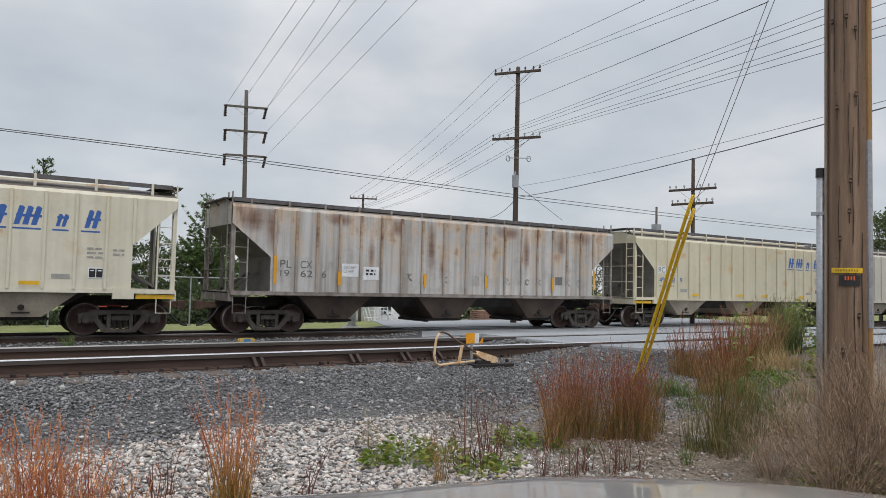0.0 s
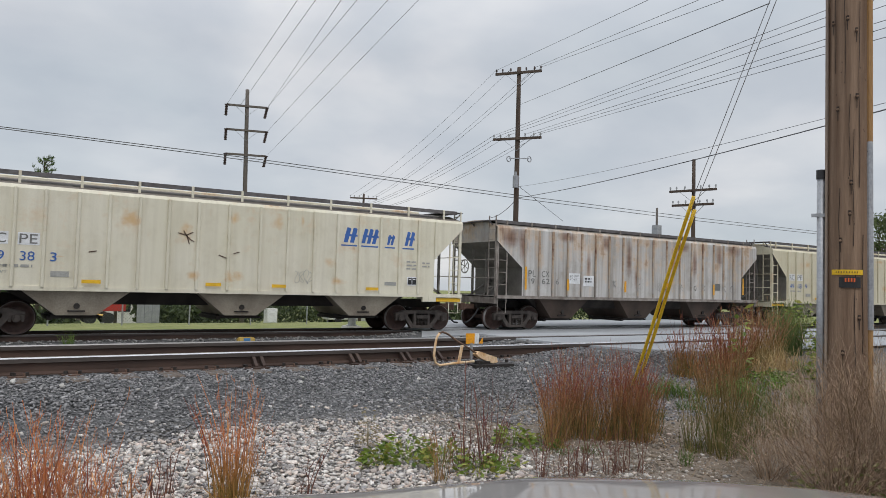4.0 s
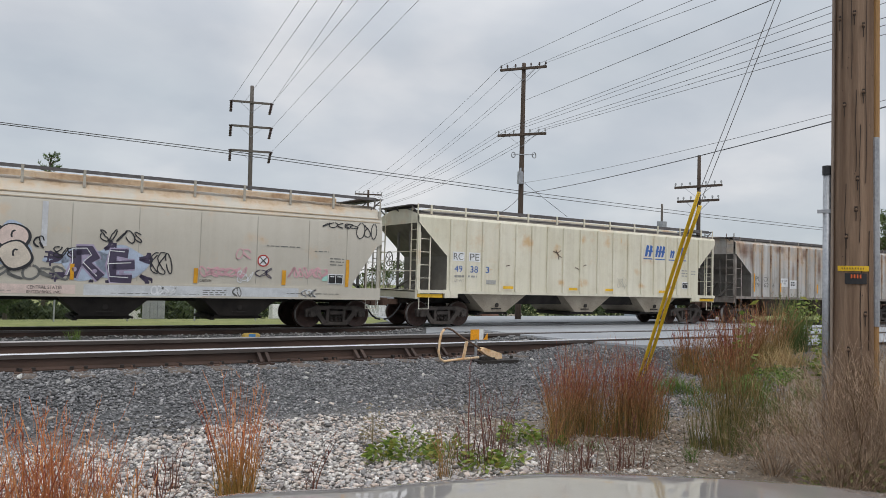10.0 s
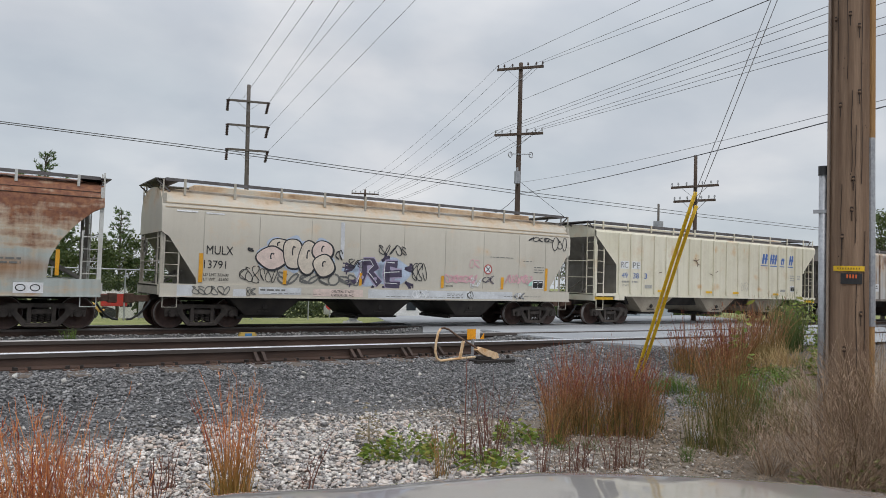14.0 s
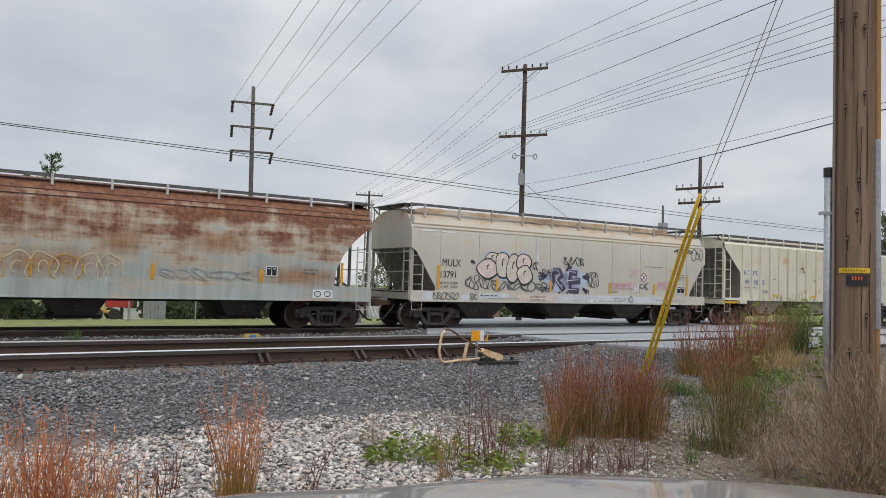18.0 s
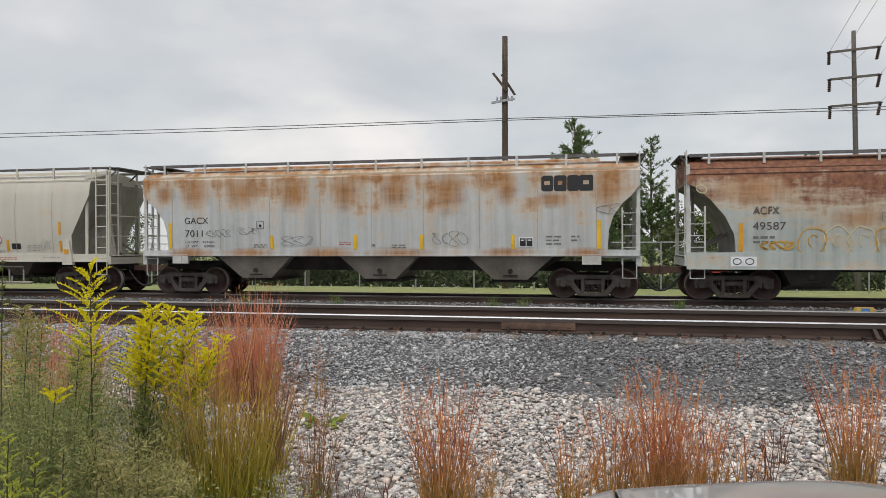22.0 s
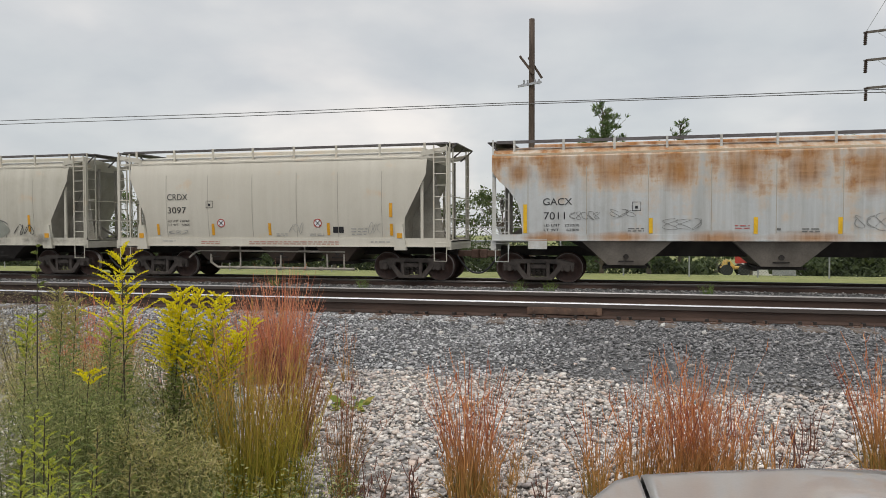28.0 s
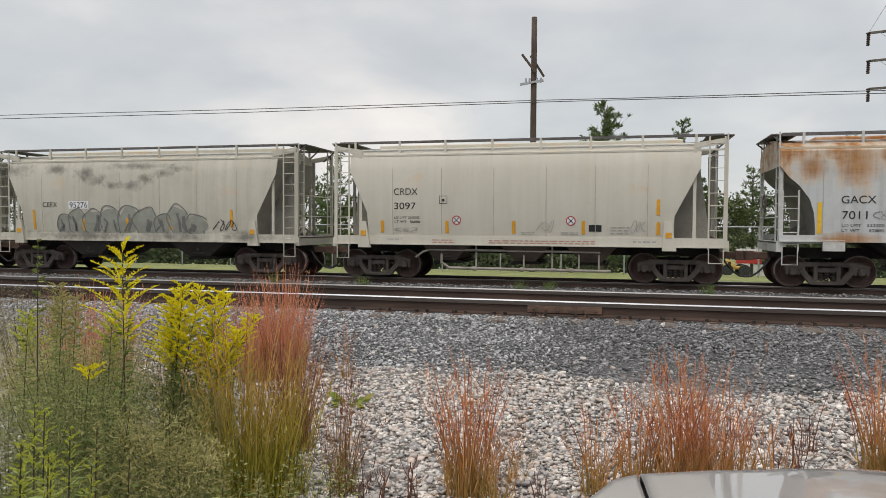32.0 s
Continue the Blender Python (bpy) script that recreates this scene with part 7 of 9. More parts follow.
def bonnet_patch(u0, u1, nu):
    vs, fs = [], []
    steps = (0.0, 0.008, 0.02, 0.035, 0.06, 0.1, 0.2, 0.32, 0.45, 0.6, 0.75, 0.88)
    us = np.interp(np.linspace(u0, u1, nu), np.linspace(0, 1, len(NOSE)), np.arange(len(NOSE)))
    for k in range(nu):
        u = u0 + (u1 - u0) * k / (nu - 1)
        f = u * (len(NOSE) - 1)
        x, y = (float(np.interp(f, range(len(NOSE)), [p[i] for p in NOSE])) for i in (0, 1))
        c = Vector((x, y))
        for s in (-0.012,) + steps:
            d = c + sweep(u) * s
            vs.append((d.x, d.y, bonnet_z(u, max(0, s)) - (0.10 if s < 0 else 0)))
    m = len(steps) + 1
    for k in range(nu - 1):
        for j in range(m - 1):
            fs.append((k * m + j, (k + 1) * m + j, (k + 1) * m + j + 1, k * m + j + 1))
    return vs, fs


auto = hub("parked_car", pose(0, 0, 0), "dusty silver-grey car with its bonnet in view", "car")
for name, u0, u1, n in (("fender", 0.0, 0.2125, 16), ("bonnet", 0.2175, 1.0, 48)):
    vs, fs = bonnet_patch(u0, u1, n)
    vs = [tuple(v) for v in vs]
    o = raw(name, vs, fs, M_car, auto, smooth=True)
    sol = o.modifiers.new("thick", "SOLIDIFY")
    sol.thickness, sol.offset = 0.006, -1
vs, fs = bonnet_patch(0.19, 0.99, 30)
raw("seam_seal", [(a, b, c - 0.028) for a, b, c in vs], fs, M_trim, auto)
# the rest of the car, plain: body, cabin, glass, wheels
AFT = Vector((0.163, -0.987))
SIDE = Vector((0.987, 0.163))
MID = Vector((1.07, 1.0))


def inward(x, y, d):
    v = Vector((x, y))
    return v + (MID - v).normalized() * d


tail_r, tail_l = Vector(NOSE[-1]) + AFT * 3.9, Vector(NOSE[0]) + AFT * 4.25
ring = [inward(x, y, 0.05) for x, y in NOSE] + [inward(*tail_r, 0.05), inward(*tail_l, 0.05)]
bm = B()
loft(bm, [[(v.x, v.y, z) for v in ring] for z in (1.05, 0.42)])
part("body", turn_up(bm), M_car, auto)
cowl_l, cowl_r = Vector(NOSE[0]) + AFT * 0.62 + SIDE * 0.22, Vector(NOSE[-1]) + AFT * 0.50 - SIDE * 0.22
roof = [cowl_l + AFT * 0.75 + SIDE * 0.10, cowl_r + AFT * 0.75 - SIDE * 0.10, cowl_r + AFT * 2.6 - SIDE * 0.10, cowl_l + AFT * 2.6 + SIDE * 0.10]
base = [cowl_l + AFT * 0.02, cowl_r + AFT * 0.02, cowl_r + AFT * 3.1, cowl_l + AFT * 3.1]
bm = B()
loft(bm, [[(v.x, v.y, 1.05) for v in base], [(v.x, v.y, 1.62) for v in roof]])
bmesh.ops.bevel(bm, geom=bm.edges[:], offset=0.05, segments=2, affect="EDGES")
part("cabin", turn_up(bm), M_car, auto)
M_car_glass = plain("dark_car_glass", (0.02, 0.022, 0.025), 0.08)
for name, (a, b, c, d) in (("windscreen", (base[0], base[1], roof[1], roof[0])), ("side_window", (base[3], base[0], roof[0], roof[3])), ("side_window", (base[1], base[2], roof[2], roof[1]))):
    low = [Vector((v.x, v.y, 1.05)) for v in (a, b)]
    high = [Vector((v.x, v.y, 1.62)) for v in (c, d)]
    m = (low[0] + low[1] + high[0] + high[1]) / 4
    out = (low[1] - low[0]).cross(high[0] - low[1]).normalized() * 0.012
    out = out if out.dot(m - Vector((MID.x + AFT.x * 1.6, MID.y + AFT.y * 1.6, 1.3))) > 0 else -out
    bm = B()
    bm.faces.new([bm.verts.new(m + (v - m) * 0.80 + out) for v in low + high])
    part(name, bm, M_car_glass, auto)
for k in (0.75, 3.35):
    for c in (Vector(NOSE[0]) + SIDE * 0.16, Vector(NOSE[0]) + SIDE * 2.1):
        w = c + AFT * k
        bm = B()
        tube(bm, [(w.x - SIDE.x * 0.11, w.y - SIDE.y * 0.11, 0.55), (w.x + SIDE.x * 0.11, w.y + SIDE.y * 0.11, 0.55)], 0.35, 24)
        part("wheel", turn_up(bm), M_trim, auto)


# ---- plants ----
def grassy(name, low, high, z_mid, spread=0.5, trans=0.25):
    """Blades that change colour along their height; each blade varies."""
    m, ns, ls, b = shader(name, 0.8)
    co = ns.new("ShaderNodeTexCoord")
    sp = ns.new("ShaderNodeSeparateXYZ")
    ls.new(co.outputs["Object"], sp.inputs[0])
    g = ns.new("ShaderNodeNewGeometry")
    def pick(cols):
        r = ns.new("ShaderNodeValToRGB")
        e = r.color_ramp.elements
        while len(e) < len(cols):
            e.new(0.5)
        for i, c in enumerate(cols):
            e[i].position, e[i].color = i / (len(cols) - 1), (*c, 1)
        ls.new(g.outputs["Random Per Island"], r.inputs[0])
        return r.outputs[0]
    mr = ns.new("ShaderNodeMapRange")
    mr.inputs[1].default_value, mr.inputs[2].default_value = z_mid * 0.35, z_mid * 1.3
    ls.new(sp.outputs["Z"], mr.inputs[0])
    c = mixed(ns, ls, mr.outputs[0], pick(low), pick(high))
    ls.new(c, b.inputs["Base Color"])
    t = ns.new("ShaderNodeBsdfTranslucent")
    ls.new(c, t.inputs[0])
    mx = ns.new("ShaderNodeMixShader")
    mx.inputs[0].default_value = trans
    ls.new(b.outputs[0], mx.inputs[1]); ls.new(t.outputs[0], mx.inputs[2])
    ls.new(mx.outputs[0], ns["Material Output"].inputs[0])
    return m


RED_TOP = ((0.22, 0.040, 0.034), (0.24, 0.062, 0.034), (0.34, 0.12, 0.05), (0.065, 0.020, 0.020), (0.44, 0.24, 0.10), (0.23, 0.042, 0.045), (0.28, 0.10, 0.04))
M_grass_red = grassy("red_bunch_grass", ((0.10, 0.13, 0.028), (0.40, 0.21, 0.075), (0.06, 0.085, 0.018), (0.52, 0.30, 0.12), (0.09, 0.07, 0.025), (0.44, 0.20, 0.06)), RED_TOP, 0.42, trans=0.12)
M_grass_mixed = grassy("green_based_bunch_grass", ((0.08, 0.11, 0.024), (0.13, 0.14, 0.035), (0.22, 0.17, 0.055), (0.05, 0.07, 0.018), (0.38, 0.27, 0.12)), ((0.14, 0.038, 0.026), (0.22, 0.066, 0.038), (0.30, 0.14, 0.06), (0.09, 0.09, 0.025), (0.48, 0.34, 0.18)), 0.66, trans=0.12)
M_grass_copper = grassy("copper_bunch_grass", ((0.448, 0.231, 0.070), (0.246, 0.179, 0.040), (0.582, 0.284, 0.090), (0.179, 0.158, 0.040)), ((0.426, 0.126, 0.050), (0.627, 0.242, 0.085), (0.224, 0.053, 0.040), (0.717, 0.357, 0.150), (0.269, 0.063, 0.050)), 0.3, trans=0.15)
M_grass_green = grassy("green_bunch_grass", ((0.300, 0.284, 0.027), (0.435, 0.365, 0.044), (0.180, 0.189, 0.025), (0.570, 0.405, 0.075)), ((0.540, 0.257, 0.069), (0.390, 0.270, 0.050), (0.360, 0.115, 0.050), (0.660, 0.378, 0.112)), 0.70, trans=0.15)
M_grass_pink = grassy("pale_red_grass", ((0.529, 0.275, 0.137), (0.391, 0.198, 0.095)), ((0.667, 0.264, 0.137), (0.529, 0.176, 0.089), (0.736, 0.374, 0.210), (0.345, 0.110, 0.074)), 0.3, trans=0.2)
M_grass_tawny = grassy("tawny_bunch_grass", ((0.30, 0.20, 0.07), (0.16, 0.14, 0.04), (0.42, 0.27, 0.11)), ((0.26, 0.10, 0.045), (0.38, 0.19, 0.08), (0.16, 0.05, 0.035), (0.46, 0.29, 0.14), (0.12, 0.11, 0.035)), 0.4, trans=0.12)
M_straw = grassy("dry_straw", ((0.50, 0.36, 0.17), (0.40, 0.27, 0.12)), ((0.56, 0.42, 0.21), (0.44, 0.32, 0.15)), 0.2, trans=0.2)
M_grass_deep = grassy("deep_green_grass", ((0.05, 0.085, 0.018), (0.08, 0.12, 0.03)), ((0.10, 0.15, 0.035), (0.15, 0.19, 0.055), (0.20, 0.19, 0.07)), 0.5, trans=0.15)
M_stalk = grassy("dark_red_stalks", ((0.13, 0.06, 0.05), (0.18, 0.09, 0.06)), ((0.20, 0.07, 0.06), (0.14, 0.05, 0.05), (0.26, 0.12, 0.08)), 0.3)
M_turf = grassy("short_green_grass", ((0.06, 0.115, 0.018), (0.10, 0.16, 0.03)), ((0.13, 0.22, 0.04), (0.20, 0.26, 0.07)), 0.15)
M_leaf = island("fresh_green_leaves", ((0.07, 0.12, 0.018), (0.15, 0.22, 0.03), (0.24, 0.30, 0.05), (0.32, 0.27, 0.06)), 0.6, 0.2, 0.25)
M_feather = island("grey_green_foliage", ((0.091, 0.118, 0.033), (0.150, 0.185, 0.053), (0.247, 0.272, 0.087), (0.408, 0.390, 0.164), (0.097, 0.134, 0.036)), 0.8, 0.2, 0.2)
M_goldleaf = island("narrow_green_leaves", ((0.105, 0.155, 0.031), (0.180, 0.236, 0.052), (0.270, 0.311, 0.078), (0.375, 0.392, 0.111)), 0.6, 0.2, 0.25)
M_olive = island("olive_seed_foliage", ((0.365, 0.330, 0.107), (0.494, 0.433, 0.165), (0.258, 0.268, 0.087), (0.559, 0.464, 0.232), (0.194, 0.217, 0.068)), 0.85, 0.2, 0.25)
M_gold = island("yellow_flower_plumes", ((0.76, 0.64, 0.012), (0.88, 0.75, 0.025), (0.78, 0.70, 0.02), (0.62, 0.60, 0.03)), 0.8, 0.2, 0.4)
M_lime = island("lime_flower_buds", ((0.44, 0.48, 0.06), (0.58, 0.58, 0.09), (0.32, 0.40, 0.06)), 0.8, 0.2, 0.35)
M_tan = island("tan_seed_heads", ((0.30, 0.24, 0.14), (0.38, 0.31, 0.19), (0.24, 0.20, 0.11), (0.22, 0.21, 0.10)), 0.85, 0.2, 0.25)
M_twig = island("grey_brown_twigs", ((0.184, 0.119, 0.077), (0.331, 0.220, 0.143), (0.497, 0.370, 0.260), (0.120, 0.075, 0.050), (0.276, 0.194, 0.101)), 0.9, 0.2)
M_turfleaf = island("bright_low_leaves", ((0.07, 0.13, 0.02), (0.12, 0.20, 0.03), (0.20, 0.30, 0.05)), 0.6, 0.2, 0.25)
M_stem = plain("dark_stem", (0.06, 0.05, 0.03), 0.8)
M_bark = surf("grey_brown_bark", (0.10, 0.08, 0.06), (0.16, 0.13, 0.10), 0.95, 4, 30, 0, 0.5, (4, 4, 1))
M_pine = island("pine_needles", ((0.052, 0.092, 0.030), (0.088, 0.140, 0.047), (0.14, 0.20, 0.072), (0.20, 0.26, 0.10)), 0.7, 0.2, 0.2)
M_tree = island("broad_leaves", ((0.04, 0.065, 0.018), (0.07, 0.10, 0.03), (0.10, 0.13, 0.04), (0.12, 0.14, 0.05)), 0.7, 0.2, 0.25)
M_hedge = island("hedge_leaves", ((0.035, 0.055, 0.018), (0.06, 0.085, 0.028), (0.09, 0.115, 0.04)), 0.75, 0.2, 0.2)


class Blades:
    """Collects thin ribbons and small leaves, then makes one mesh of them."""
    def __init__(self):
        self.v, self.f = [], []

    def ribbon(self, pts, w0, w1=0.0, face=None):
        a = face if face is not None else random.uniform(0, math.pi)
        s = Vector((math.cos(a), math.sin(a), 0))
        base = len(self.v)
        n = len(pts)
        for i, p in enumerate(pts):
            w = (w0 + (w1 - w0) * i / (n - 1)) / 2
            self.v += [tuple(Vector(p) - s * w), tuple(Vector(p) + s * w)]
        for i in range(n - 1):
            k = base + 2 * i
            self.f.append((k, k + 1, k + 3, k + 2))

    def leaf(self, p, d, length, w):
        d = Vector(d).normalized()
        s = d.cross(Vector((random.uniform(-1, 1), random.uniform(-1, 1), random.uniform(-0.4, 1)))).normalized() * (w / 2)
        p = Vector(p)
        k = len(self.v)
        self.v += [tuple(p), tuple(p + d * length * 0.5 + s), tuple(p + d * length), tuple(p + d * length * 0.5 - s)]
        self.f.append((k, k + 1, k + 2, k + 3))

    def make(self, name, material, parent=None):
        return raw(name, self.v, self.f, material, parent)


def tuft(label, x, y, h, w, n, material, lean=0.22, blade=0.007, droop=0.12, name="grass_clump", group="bunch grass", dz=0.0, heads=0.55):
    """A clump of fine stems from one foot: low leaves, tall stems and side spikelets."""
    p = hub(name, pose(x, y, ground_z(x, y) + dz), label, "grass", group)
    b, sp = Blades(), Blades()
    for k in range(n):
        a, q = random.uniform(0, 2 * math.pi), math.sqrt(random.random())
        low = k % 3 == 0
        hh = h * (random.uniform(0.15, 0.5) if low else 0.30 + 0.78 * random.random()) * (1.08 - 0.25 * q * q)
        o = Vector((math.cos(a), math.sin(a), 0)) * (q * w * 0.36 * random.uniform(0.6, 1.2)) + Vector((0, 0, -0.02))
        out = Vector((math.cos(a), math.sin(a), 0)) * (q * 0.28)
        d = (Vector((random.gauss(0, lean), random.gauss(0, lean), 0)) * 0.8 + out) * hh * (1.2 if low else 0.85)
        if low and k % 4 == 0:
            d *= 3.0
        bend = (0.9 if low else droop) * d.length * random.uniform(0.3, 2.0)
        wob = Vector((random.gauss(0, 0.012), random.gauss(0, 0.012), 0))
        pts = [o + d * f ** 1.5 + wob * math.sin(f * 5) + Vector((0, 0, hh * f - bend * f ** 3)) for f in (0, 0.25, 0.5, 0.75, 1.0)]
        wd = blade * random.uniform(0.55, 1.3)
        b.ribbon(pts, wd, wd * 0.3)
        if not low and random.random() < heads:   # spikelets along the upper stem
            for j in range(random.randint(2, 5)):
                f = random.uniform(1.9, 3.9)
                q = pts[int(f)].lerp(pts[int(f) + 1], f % 1)
                e = Vector((random.gauss(0, 0.022), random.gauss(0, 0.022), random.uniform(0.03, 0.075)))
                sp.ribbon([q, q + e * 0.5 + Vector((e.x, e.y, 0)) * 0.2, q + e], wd * 0.8, wd * 0.35)
    tagged(b.make("grass_foliage", material, p), kind="stuff")
    if sp.v:
        tagged(sp.make("seed_fringe", material, p), kind="stuff")
    return p


random.seed(21)
REDL = "clump of red-brown bunch grass growing in gravel"
COPL = "clump of copper-coloured dry bunch grass in pale gravel"
for x, y, h, w, n in ((4.63, 5.13, 0.80, 0.30, 150), (4.90, 5.35, 0.92, 0.36, 230), (5.42, 5.66, 0.82, 0.50, 330), (5.16, 5.30, 0.90, 0.40, 280), (5.52, 5.16, 0.93, 0.50, 420), (5.85, 5.30, 0.84, 0.45, 280), (6.04, 5.25, 0.78, 0.42, 220), (5.86, 4.24, 0.98, 0.50, 330), (6.12, 4.34, 1.08, 0.44, 240), (6.40, 4.42, 0.80, 0.40, 120), (6.9, 4.5, 0.75, 0.5, 160), (7.2, 4.45, 0.70, 0.5, 170)):
    turf = M_grass_mixed if y < 4.6 else M_grass_red
    tuft(REDL, x, y, h, w, int(n * 0.72), turf, 0.13, 0.0075)
    for _ in range(2):   # ragged outliers of the same clump
        tuft(REDL, x + random.gauss(0, w * 0.35), y + random.gauss(0, w * 0.3), h * random.uniform(0.55, 1.08), w * 0.45, int(n * 0.16), turf, 0.2, 0.0075)
for x, y, h, w, n in ((9.1, 7.2, 0.88, 0.7, 340), (9.8, 7.0, 0.95, 0.8, 420), (10.5, 7.1, 0.98, 0.8, 420), (11.1, 7.2, 1.0, 0.7, 340), (9.4, 6.7, 0.85, 0.6, 320), (8.6, 6.4, 0.70, 0.5, 200)):
    tuft(REDL, x, y, h, w, n, M_grass_tawny if x > 10 else M_grass_red, 0.2, 0.010)
for x, y in ((11.9, 7.45), (12.3, 7.5)):
    tuft("tall dark green grass beside the conduit", x, y, 1.0, 0.5, 380, M_grass_deep, 0.12, 0.011)
for x, y in ((10.3, 6.75), (10.7, 6.8), (11.1, 6.85)):
    tuft("fallen pale straw under tall grass", x, y, 0.42, 0.7, 240, M_straw, 0.5, 0.010, 0.4, heads=0.0)
for x, y, h, w, n in ((1.54, 4.86, 0.80, 0.34, 190), (-0.81, 3.86, 0.80, 0.32, 220), (0.10, 4.14, 0.70, 0.26, 110), (0.30, 4.12, 0.82, 0.34, 220), (0.46, 4.18, 0.80, 0.34, 200), (0.62, 4.26, 0.60, 0.26, 60), (-0.12, 4.02, 0.56, 0.26, 80), (0.80, 4.30, 0.50, 0.26, 40)):
    tuft(COPL, x, y, h, w, n, M_grass_copper, 0.15, 0.0085)
tuft(COPL, -0.62, 3.72, 0.40, 0.16, 60, M_grass_copper, 0.2, 0.008)
tuft(COPL, -0.60, 4.15, 0.46, 0.14, 50, M_grass_copper, 0.2, 0.005)
tuft(COPL, -2.49, 6.31, 0.59, 0.12, 26, M_grass_copper, 0.15, 0.006)
tuft(REDL, 3.03, 4.62, 0.47, 0.18, 60, M_grass_red, 0.15, 0.006)
for x, y in ((3.54, 4.76), (3.40, 4.85), (3.66, 4.80)):
    tuft("sparse dark red weed stalks in gravel", x, y, 0.85, 0.20, 22, M_stalk, 0.12, 0.010, name="weed_stalks")
for k in range(13):
    tuft("sparse dark red weed stalks in gravel", 3.75 + k * 0.075, 4.32 - k * 0.015 + random.uniform(-0.12, 0.12), random.uniform(0.34, 0.58), 0.12, 10, M_stalk, 0.12, 0.009, name="weed_stalks")
for x, y, h in ((1.20, 5.19, 0.46), (1.0, 4.6, 0.5), (0.9, 4.5, 0.42), (-1.35, 3.66, 0.38), (-1.22, 3.6, 0.24), (-1.05, 3.62, 0.28), (0.95, 4.25, 0.6), (-0.4, 3.7, 0.22), (2.0, 4.7, 0.4)):
    tuft("sparse dark red weed stalks in gravel", x, y, h * 1.15, 0.08, 9, M_stalk, 0.2, 0.010, name="weed_stalks")
tuft("tall pale red grass behind yellow flowers", -3.07, 6.18, 1.05, 0.60, 620, M_grass_pink, 0.10, 0.008)
tuft("tall pale red grass behind yellow flowers", -3.30, 6.10, 0.9, 0.50, 500, M_grass_pink, 0.12, 0.006)
tuft("pale red grass patch among weeds", -4.30, 5.20, 0.98, 0.8, 560, M_grass_pink, 0.13, 0.008)
tuft("pale red grass patch among weeds", -3.0, 4.5, 0.62, 0.40, 160, M_grass_pink, 0.2, 0.005)
tuft("tall green and brown bunch grass", -1.96, 3.50, 1.0, 0.46, 520, M_grass_green, 0.11, 0.0075)
tuft("tall green and brown bunch grass", -1.80, 3.58, 0.86, 0.36, 260, M_grass_green, 0.12, 0.0075)
tuft(REDL, -2.10, 4.38, 0.86, 0.34, 260, M_grass_red, 0.13, 0.008)
tuft(REDL, -1.50, 3.72, 0.70, 0.22, 150, M_grass_red, 0.15, 0.005)
for x, y, h, w in ((5.20, 4.11, 0.18, 0.15), (4.5, 4.9, 0.12, 0.2), (4.75, 4.8, 0.12, 0.2), (5.9, 4.0, 0.2, 0.2), (6.6, 5.6, 0.15, 0.3)):
    tuft("small tuft of short green grass", x, y, h, w, 60, M_turf, 0.4, 0.005, 0.2)
for k in range(26):
    x, y = random.uniform(7.4, 11.2), random.uniform(5.2, 7.2)
    tuft("patch of green grass near the road", x, y, random.uniform(0.14, 0.34), 0.6, 120, M_turf, 0.4, 0.008, 0.2)
for x, y in ((-7.9, 21.4), (-3.0, 21.5), (-2.1, 21.3), (-11.0, 21.6), (2.3, 21.5)):
    tuft("green weeds in the far ballast", x, y, 0.42, 0.45, 90, M_turf, 0.35, 0.012, 0.2)


def leafy(label, x, y, h, w, n, material=None, size=0.06):
    b = Blades()
    for _ in range(n):
        a, r = random.uniform(0, 2 * math.pi), w / 2 * math.sqrt(random.random())
        z = h * random.uniform(0.05, 1.0) * (1 - 0.55 * (2 * r / w) ** 2)
        b.leaf((math.cos(a) * r, math.sin(a) * r, z), (math.cos(a), math.sin(a), random.uniform(-0.5, 0.6)), size * random.uniform(0.6, 1.4), size * 0.5 * random.uniform(0.7, 1.3))
    for _ in range(10):
        a, r = random.uniform(0, 6.28), w / 2 * random.random()
        b.ribbon([(0, 0, 0), (math.cos(a) * r * 0.6, math.sin(a) * r * 0.6, h * 0.4), (math.cos(a) * r, math.sin(a) * r, h * 0.7)], 0.006, 0.003)
    p = hub("low_plant", pose(x, y, ground_z(x, y)), label, "plant", "low green plants")
    tagged(b.make("leaf_foliage", material or M_leaf, p), kind="stuff")
    return p


for x, y, h, w, n in ((3.10, 5.25, 0.26, 0.46, 240), (2.85, 5.25, 0.18, 0.26, 110), (3.35, 5.05, 0.22, 0.34, 140), (3.45, 4.70, 0.16, 0.36, 130), (3.75, 4.75, 0.13, 0.26, 80), (4.28, 5.30, 0.22, 0.34, 190), (4.55, 5.20, 0.14, 0.3, 90)):
    leafy("low spreading plant with fresh green leaves", x, y, h, w, n)
leafy("small plant with round green leaves", -2.11, 5.44, 0.14, 0.20, 22, size=0.10)
leafy("leafy green shrub beside the pole", 12.9, 7.55, 1.0, 1.0, 620, size=0.10)
for x, y in ((8.9, 6.3), (9.2, 6.5), (9.6, 6.35), (9.9, 6.45), (10.2, 6.4)):
    leafy("low mat of bright green leaves", x, y, 0.20, 0.6, 300, M_turfleaf, 0.05)
leafy("leafy green shrub beside the pole", 10.9, 6.0, 0.9, 0.6, 420, size=0.09)
leafy("leafy green shoot among red grass", 9.7, 6.7, 1.2, 0.2, 40, size=0.12)
leafy("low green weeds under the dry bush", 5.3, 2.75, 0.35, 0.8, 320, M_feather, 0.05)
leafy("green weeds at the foot of tall grass", -1.5, 3.35, 0.35, 0.5, 700, M_feather, 0.02)
leafy("green weeds at the foot of tall grass", -2.0, 3.15, 0.40, 0.6, 900, M_feather, 0.02)
